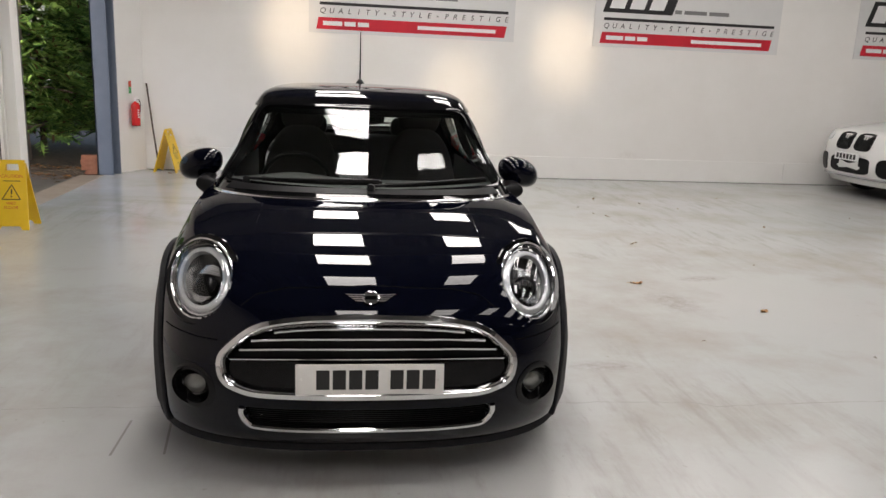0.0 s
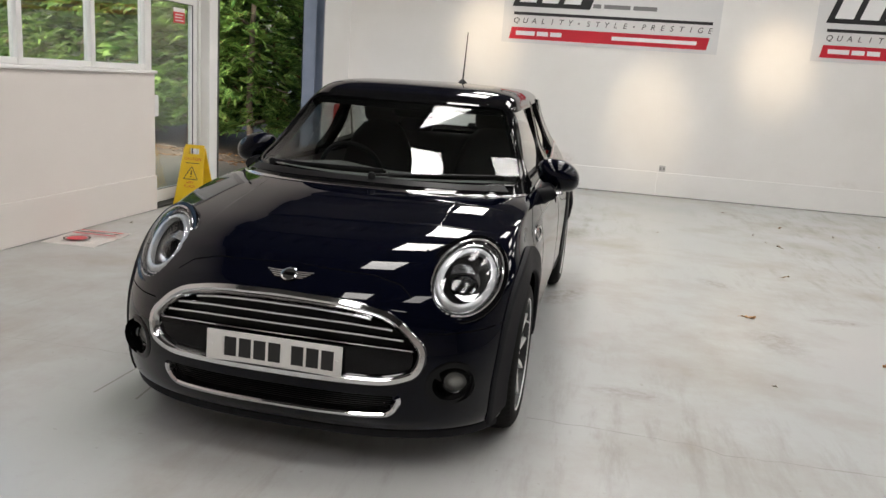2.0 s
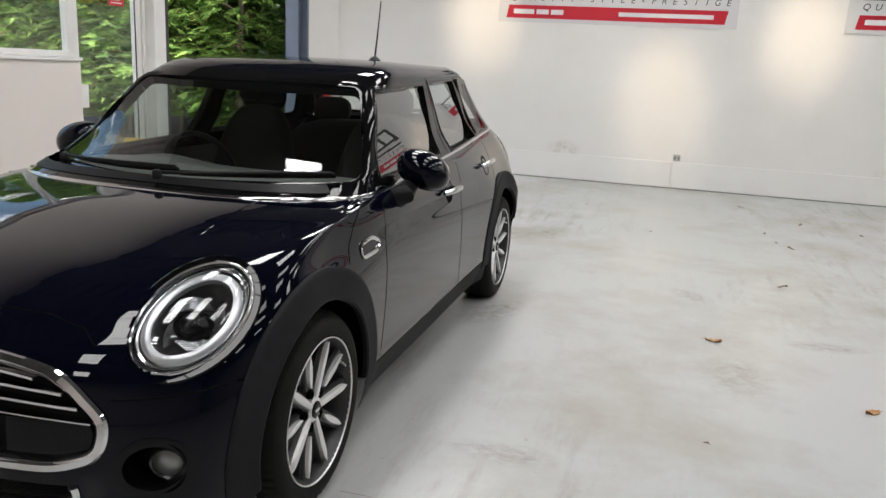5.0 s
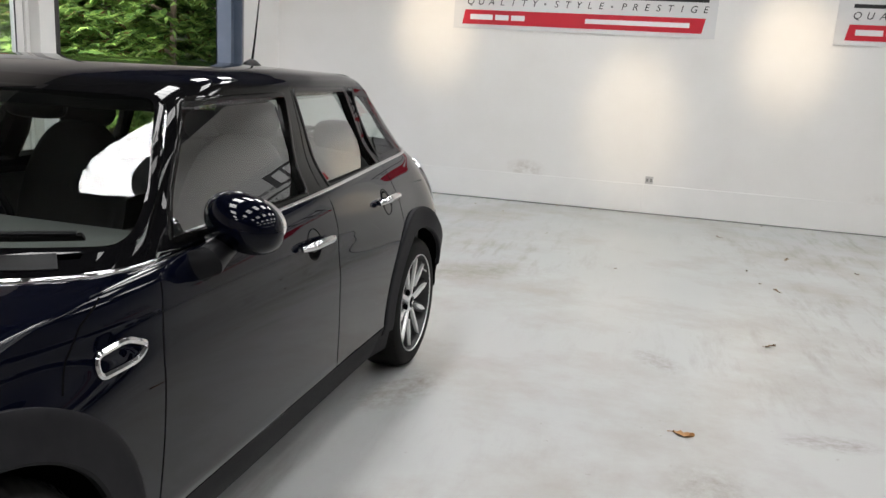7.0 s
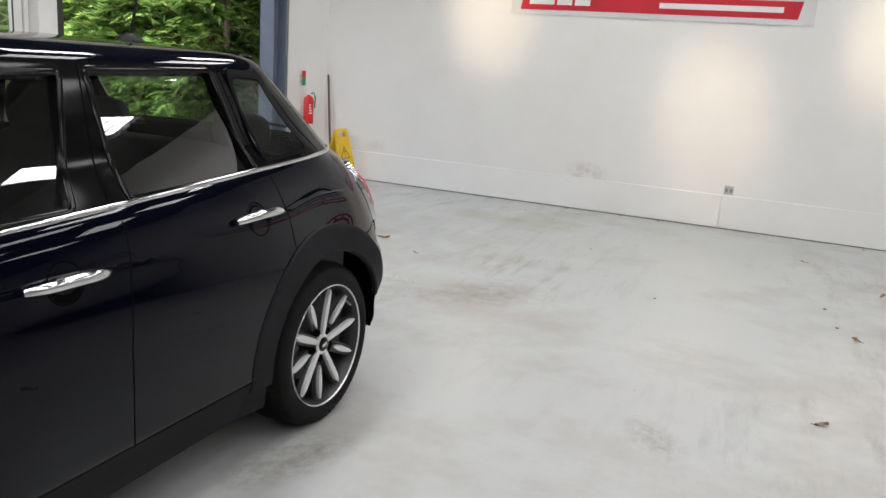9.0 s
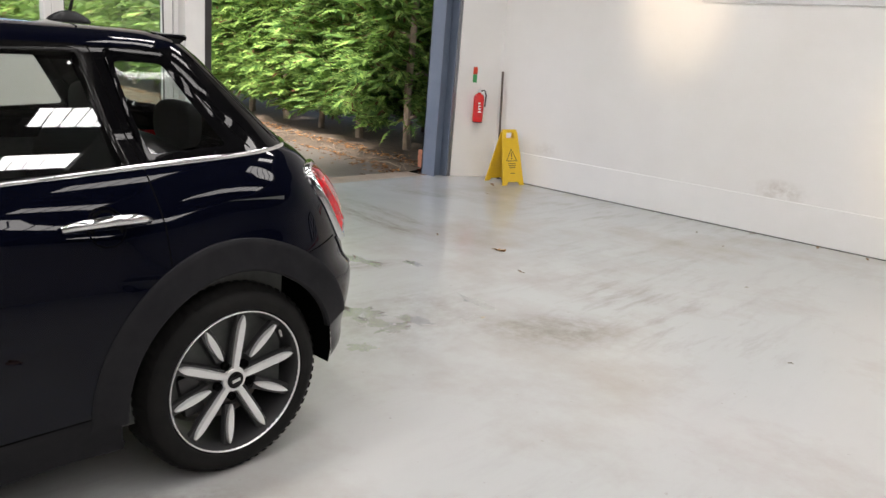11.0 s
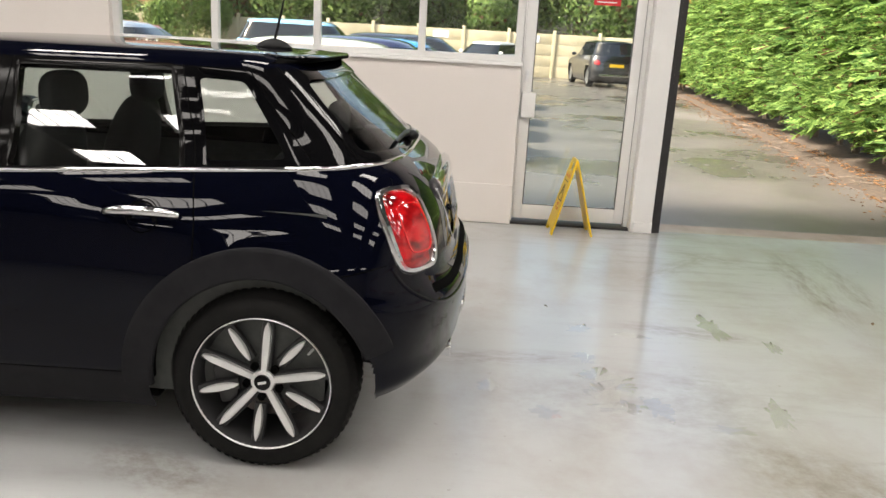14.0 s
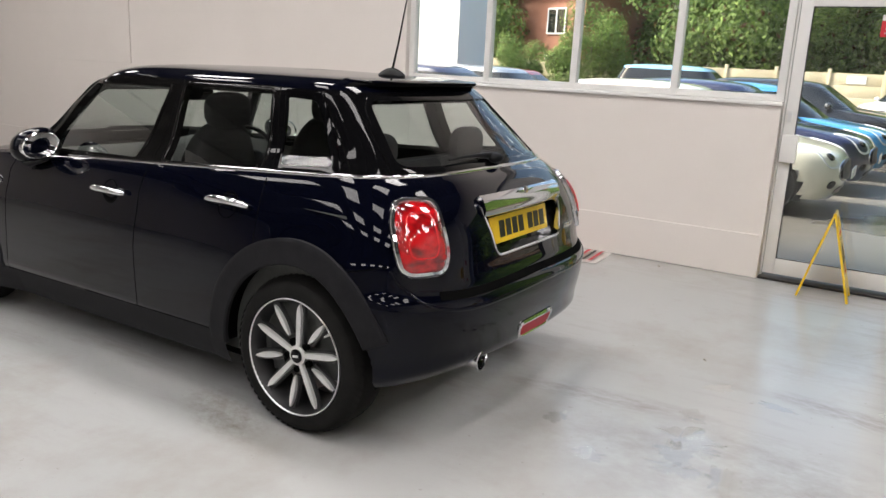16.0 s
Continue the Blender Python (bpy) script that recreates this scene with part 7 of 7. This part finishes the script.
def foliage(name, dark, light):
    m = mat(name, dark, 0.75, 0.0, 0.15)
    n, l = m.node_tree.nodes, m.node_tree.links
    g = n.new("ShaderNodeNewGeometry")
    oi = n.new("ShaderNodeObjectInfo")
    c = ramp(m, g.outputs["Random Per Island"], [(0.0, (0.10, 0.05, 0.025)), (0.05, (0.10, 0.06, 0.03)), (0.09, dark), (0.75, light), (1.0, tuple(min(1, v * 1.5) for v in light))])
    c2 = blend(m, c, (0.8, 0.8, 0.55), ramp(m, oi.outputs["Random"], [(0.0, (0, 0, 0)), (1.0, (0.5, 0.5, 0.5))]), "MULTIPLY")
    plug(m, "Base Color", c2)
    tl, mx = n.new("ShaderNodeBsdfTranslucent"), n.new("ShaderNodeMixShader")
    mx.inputs[0].default_value = 0.4
    l.new(c2, tl.inputs["Color"])
    l.new(n["Principled BSDF"].outputs[0], mx.inputs[1])
    l.new(tl.outputs[0], mx.inputs[2])
    l.new(mx.outputs[0], n["Material Output"].inputs["Surface"])
    return m


M_CONIFER = foliage("conifer_green", (0.050, 0.127, 0.034), (0.225, 0.345, 0.096))
M_DEAD = foliage("dead_conifer", (0.16, 0.06, 0.02), (0.36, 0.15, 0.05))
M_BROAD = foliage("broadleaf_green", (0.07, 0.13, 0.04), (0.20, 0.28, 0.09))
M_BARK = mottled("bark", (0.10, 0.075, 0.055), (0.2, 0.16, 0.12), 12, (0.8, 1.0), 60, 1.0)


def spray(verts, faces, o, d, size, rnd):
    """One flat feathery spray: a bent spine with side fingers."""
    d = d.normalized()
    side = d.cross(Vector((0, 0, 1)))
    side = side.normalized() if side.length > 0.05 else Vector((1, 0, 0))
    lift = side.cross(d)
    roll = rnd.uniform(-0.7, 0.7)
    side = (side * math.cos(roll) + lift * math.sin(roll)).normalized()
    k = 6
    for i in range(k):
        t = (i + 0.5) / k
        p = o + d * size * t + Vector((0, 0, -0.35 * size * t * t))
        ln = size * 0.5 * (1 - 0.7 * t) * rnd.uniform(0.7, 1.2)
        for s in (1, -1):
            e = p + side * s * ln + d * ln * 0.8 + Vector((0, 0, -0.15 * ln))
            w = d * size * 0.085
            b = len(verts)
            mid = p + (e - p) * 0.55 + w * 1.3
            verts += [tuple(p - w), tuple(p + w * 0.5), tuple(mid), tuple(e)]
            faces.append((b, b + 3, b + 2, b + 1))
    b = len(verts)
    tip = o + d * size * 1.12 + Vector((0, 0, -0.42 * size))
    verts += [tuple(o), tuple(o + d * size * 0.6 + side * size * 0.07 + Vector((0, 0, -0.1 * size))), tuple(tip), tuple(o + d * size * 0.6 - side * size * 0.07 + Vector((0, 0, -0.1 * size)))]
    faces.append((b, b + 1, b + 2, b + 3))


def conifer_crown(seed, count, height, radius, material, low=0.45):
    rnd = random.Random(seed)
    verts, faces = [], []
    for i in range(count):
        t = rnd.random() ** 1.1
        z = low + (height - low) * t
        a = rnd.uniform(0, 2 * math.pi)
        bulge = radius * (1 - t) ** 0.45 * (0.75 + 0.35 * math.sin(a * 3 + z * 2.3 + seed) * math.cos(z * 3.1 + seed))
        if z < low + 0.5:
            bulge *= 0.75 + 0.5 * (z - low)
        r = bulge * rnd.uniform(0.55, 1.0)
        o = Vector((r * math.cos(a), r * math.sin(a), z))
        d = Vector((math.cos(a + rnd.uniform(-0.5, 0.5)), math.sin(a + rnd.uniform(-0.5, 0.5)), rnd.uniform(-0.1, 0.55)))
        spray(verts, faces, o, d, rnd.uniform(0.15, 0.33), rnd)
    me = bpy.data.meshes.new("crown")
    me.from_pydata(verts, [], faces)
    me.materials.append(material)
    return me


def trunk_mesh(seed, height, r):
    rnd = random.Random(seed)
    bm = bm_new()
    pts = [(rnd.uniform(-0.05, 0.05) * i, rnd.uniform(-0.05, 0.05) * i, height * i / 6) for i in range(7)]
    tube(bm, pts, [r * (1.25 - i * 0.17) for i in range(7)], 9)
    for i in range(9):
        z = 0.5 + height * 0.8 * i / 9
        a = rnd.uniform(0, 6.28)
        ln = rnd.uniform(0.4, 0.9)
        tube(bm, [(0, 0, z), (ln * 0.5 * math.cos(a), ln * 0.5 * math.sin(a), z + 0.1), (ln * math.cos(a), ln * math.sin(a), z + 0.05)], [0.03, 0.02, 0.008], 6)
    return finish("trunk", bm, M_BARK)


CROWNS = [conifer_crown(s, 3300, 6.2, 1.15, M_CONIFER, 0.42) for s in (1, 2, 3)]
TRUNKS = [trunk_mesh(s, 5.4, 0.045) for s in (1, 2)]
DEADC = conifer_crown(9, 900, 5.6, 0.75, M_DEAD, 0.4)


def tree(name, label, x, y, crown, trunk, rot, scale, group):
    t = holder(name, label, "tree", pose(x, y, -0.03, 0, 0, rot) @ Matrix.Scale(scale, 4), group)
    for nm, me in (("trunk", trunk), ("crown", crown)):
        o = new(nm, me)
        o.parent = t
    return t


rnd = random.Random(21)
for x, y in ((-3.5, 13.5), (-4.6, 13.3), (-5.7, 13.6), (-6.9, 13.4)):
    tree("conifer", "dense green conifer behind the hedge row", x, y, CROWNS[int(-x) % 3], TRUNKS[0], 61 * x, 1.05, "hedge conifers")
x = -4.3
i = 0
while x > -24:
    y = 11.85 + 0.13 * (-x - 4) + rnd.uniform(-0.12, 0.12)
    tree("conifer", "green hedge conifer with drooping feathery sprays", x, y, CROWNS[i % 3], TRUNKS[i % 2], rnd.uniform(0, 360), rnd.uniform(0.92, 1.12), "hedge conifers")
    x -= rnd.uniform(1.0, 1.3)
    i += 1
tree("dead_conifer", "brown dead conifer at the end of the hedge", -24.4, 13.6, DEADC, TRUNKS[0], 30, 1.0, "")
for x, y in ((-25.6, 14.2), (-27.2, 14.5)):
    tree("conifer", "green hedge conifer beyond the dead one", x, y, CROWNS[i % 3], TRUNKS[0], 77 * i, 0.95, "hedge conifers")
    i += 1

# fallen twigs along the bank
bm = bm_new()
for k in range(160):
    x = -3.4 - 12 * rnd.random() ** 1.5
    y = 11.0 + 0.13 * (-x - 4) + rnd.uniform(-0.25, 0.7)
    a, ln = rnd.uniform(0, 6.28), rnd.uniform(0.1, 0.5)
    tube(bm, [(x, y, 0.0 + 0.03), (x + ln * math.cos(a) * 0.5, y + ln * math.sin(a) * 0.5, 0.05), (x + ln * math.cos(a), y + ln * math.sin(a), 0.02)], 0.006, 4)
thing("fallen_twigs", bm, M_BARK, "scattered dry twigs on the earth bank", "twigs", kind="stuff")
# litter of brown needles and leaves on the tarmac edge
verts, faces = [], []
for k in range(2600):
    x = -3.4 - 20 * rnd.random() ** 1.4
    y = 11.0 + 0.13 * (-x - 4) + rnd.gauss(0.1, 0.3)
    a, ln = rnd.uniform(0, 6.28), rnd.uniform(0.015, 0.05)
    z = -0.022 + (0.06 if y > 11.1 + 0.13 * (-x - 4) else 0)
    b = len(verts)
    c_, s_ = math.cos(a) * ln, math.sin(a) * ln
    verts += [(x - c_, y - s_, z), (x + s_ * 0.4, y - c_ * 0.4, z + 0.01), (x + c_, y + s_, z + 0.004), (x - s_ * 0.4, y + c_ * 0.4, z + 0.012)]
    faces.append((b, b + 1, b + 2, b + 3))
me = bpy.data.meshes.new("leaf_litter")
me.from_pydata(verts, [], faces)
me.materials.append(foliage("litter_brown", (0.12, 0.06, 0.03), (0.34, 0.18, 0.08)))
tagged(new("leaf_litter", me), "orange-brown leaf litter along the hedge", "litter", kind="stuff")
# bricks by the post
M_BRICK = mottled("red_brick", (0.26, 0.10, 0.06), (0.36, 0.17, 0.11), 12, (0.8, 0.95), 80, 0.5)
for k in range(4):
    bm = bm_new()
    box(bm, -0.107, 0.107, -0.051, 0.051, 0, 0.065, 0.004)
    thing("brick", bm, M_BRICK, "loose red brick stacked beside the steel post", "brick", "stacked bricks", m=pose(-3.27 + 0.01 * (k % 2), 11.12, -0.03 + 0.066 * k, 0, 0, 4 * k))

# concrete panel fence at the far side, posts and panels
fence = holder("panel_fence", "pale concrete panel fence at the end of the yard", "fence")
M_FPANEL = mottled("pale_concrete_panel", (0.5, 0.42, 0.27), (0.6, 0.52, 0.36), 3, (0.8, 0.95), 30, 0.3)
for k in range(14):
    y = -14 + 2.0 * k
    bm = bm_new()
    box(bm, -32.08, -31.92, y - 0.07, y + 0.07, -0.03, 2.0, 0.01)
    part("post", bm, M_FPANEL, fence)
    for j in range(4):
        bm = bm_new()
        box(bm, -32.03, -31.97, y + 0.07, y + 1.93, -0.03 + 0.47 * j, 0.435 + 0.47 * j, 0.008)
        part("panel", bm, M_FPANEL, fence)
    if k in (9, 11):
        slab_y = y + 1.0
        bm = bm_new()
        box(bm, -31.96, -31.95, slab_y - 0.35, slab_y + 0.35, 1.45, 1.75)
        part("parking_sign", bm, M_BWHITE, fence, "small white and blue parking sign")
wood = holder("timber_fence", "orange-brown timber fence behind the hedge end", "fence")
M_TIMBER = mottled("orange_timber", (0.42, 0.2, 0.07), (0.52, 0.28, 0.11), 6, (0.7, 0.9), 60, 0.3)
for k in range(30):
    bm = bm_new()
    box(bm, -32.0 , -31.97, 14.05 + 0.15 * k, 14.185 + 0.15 * k, -0.03, 2.0, 0.004)
    part("board", bm, M_TIMBER, wood)

# broadleaf trees behind the fence
def broad_crown(seed, count, radius, height):
    rnd = random.Random(seed)
    lumps = [(Vector((rnd.uniform(-1, 1) * radius * 0.7, rnd.uniform(-1, 1) * radius * 0.7, rnd.uniform(0.25, 0.95) * height)), rnd.uniform(0.3, 0.55) * radius) for _ in range(14)]
    verts, faces = [], []
    for i in range(count):
        c, r = lumps[i % 14]
        d = Vector((rnd.gauss(0, 1), rnd.gauss(0, 1), rnd.gauss(0, 0.8))).normalized()
        o = c + d * r * rnd.uniform(0.6, 1.1)
        s = rnd.uniform(0.07, 0.15)
        u = d.orthogonal().normalized()
        u.rotate(Matrix.Rotation(rnd.uniform(0, 6.28), 3, d))
        w = (d * rnd.uniform(0.1, 0.8) + u.cross(d)).normalized()
        b = len(verts)
        verts += [tuple(o - u * s), tuple(o + w * s * 0.5), tuple(o + u * s), tuple(o - w * s * 0.5)]
        faces.append((b, b + 1, b + 2, b + 3))
    me = bpy.data.meshes.new("crown")
    me.from_pydata(verts, [], faces)
    me.materials.append(M_BROAD)
    return me


BROAD = [broad_crown(31, 17000, 3.4, 7.0), broad_crown(32, 17000, 3.0, 6.0)]
BTRUNK = trunk_mesh(7, 5.5, 0.16)
for k, (x, y, s) in enumerate(((-36, 11.5, 1.1), (-37, 6.5, 1.2), (-35.5, 2.0, 1.0), (-37, -2.5, 1.1), (-36, -15, 1.0), (-38, 16, 1.3), (-30, -5.5, 0.55), (-29.2, -8.6, 0.42), (-44, -22, 1.4), (-42, 21, 1.3), (-43, 4, 1.4))):
    tree("broadleaf_tree", "leafy green tree behind the yard", x, y, BROAD[k % 2], BTRUNK, 50 * k, s, "trees behind the fence")


# brick house and white gabled building
def house(name, label, m, w, d, h, wall, roof_colour, windows):
    ob = holder(name, label, "house", m, "houses beyond the yard")
    bm = bm_new()
    box(bm, -w / 2, w / 2, -d / 2, d / 2, 0, h)
    part("wall", bm, wall, ob, smooth=False)
    bm = bm_new()
    v = [bm.verts.new(p) for p in ((-w / 2 - 0.3, -d / 2 - 0.3, h), (w / 2 + 0.3, -d / 2 - 0.3, h), (w / 2 + 0.3, d / 2 + 0.3, h), (-w / 2 - 0.3, d / 2 + 0.3, h), (-w / 2 - 0.3, 0, h + 2.4), (w / 2 + 0.3, 0, h + 2.4))]
    for q in ((0, 1, 5, 4), (2, 3, 4, 5), (0, 4, 3), (1, 2, 5), (0, 3, 2, 1)):
        bm.faces.new([v[i] for i in q])
    part("roof", bm, roof_colour, ob, smooth=False)
    for x, z, ww, hh in windows:
        bm = bm_new()
        for a, b, c, e in ((x - ww / 2, x + ww / 2, z, z + 0.08), (x - ww / 2, x + ww / 2, z + hh - 0.08, z + hh), (x - ww / 2, x - ww / 2 + 0.08, z + 0.08, z + hh - 0.08), (x + ww / 2 - 0.08, x + ww / 2, z + 0.08, z + hh - 0.08), (x - 0.04, x + 0.04, z + 0.08, z + hh - 0.08)):
            box(bm, a, b, d / 2 + 0.002, d / 2 + 0.06, c, e)
        win = part("window", bm, M_UPVC, ob, smooth=False)
        bm = bm_new()
        box(bm, x - ww / 2 + 0.08, x + ww / 2 - 0.08, d / 2 + 0.005, d / 2 + 0.03, z + 0.08, z + hh - 0.08)
        part("pane", bm, M_DARKGLASS, win, smooth=False)
    return ob


M_TILE = mottled("roof_tile", (0.12, 0.06, 0.045), (0.2, 0.11, 0.08), 8, (0.8, 0.95), 20, 0.6)
house("brick_house", "red-brown brick house with white windows", pose(-38.7, -10.4, -0.03, 0, 0, -110), 9, 7, 5.2, M_BRICK, M_TILE, [(-2.6, 3.2, 1.3, 1.3), (1.6, 3.2, 1.3, 1.3), (-2.6, 0.9, 1.3, 1.3), (1.6, 0.9, 1.3, 1.3)])
house("white_building", "plain white rendered building beside the yard", pose(-18.65, -9.3, -0.03, 0, 0, -90), 9, 2, 6.0, M_WALL, M_TILE, [])
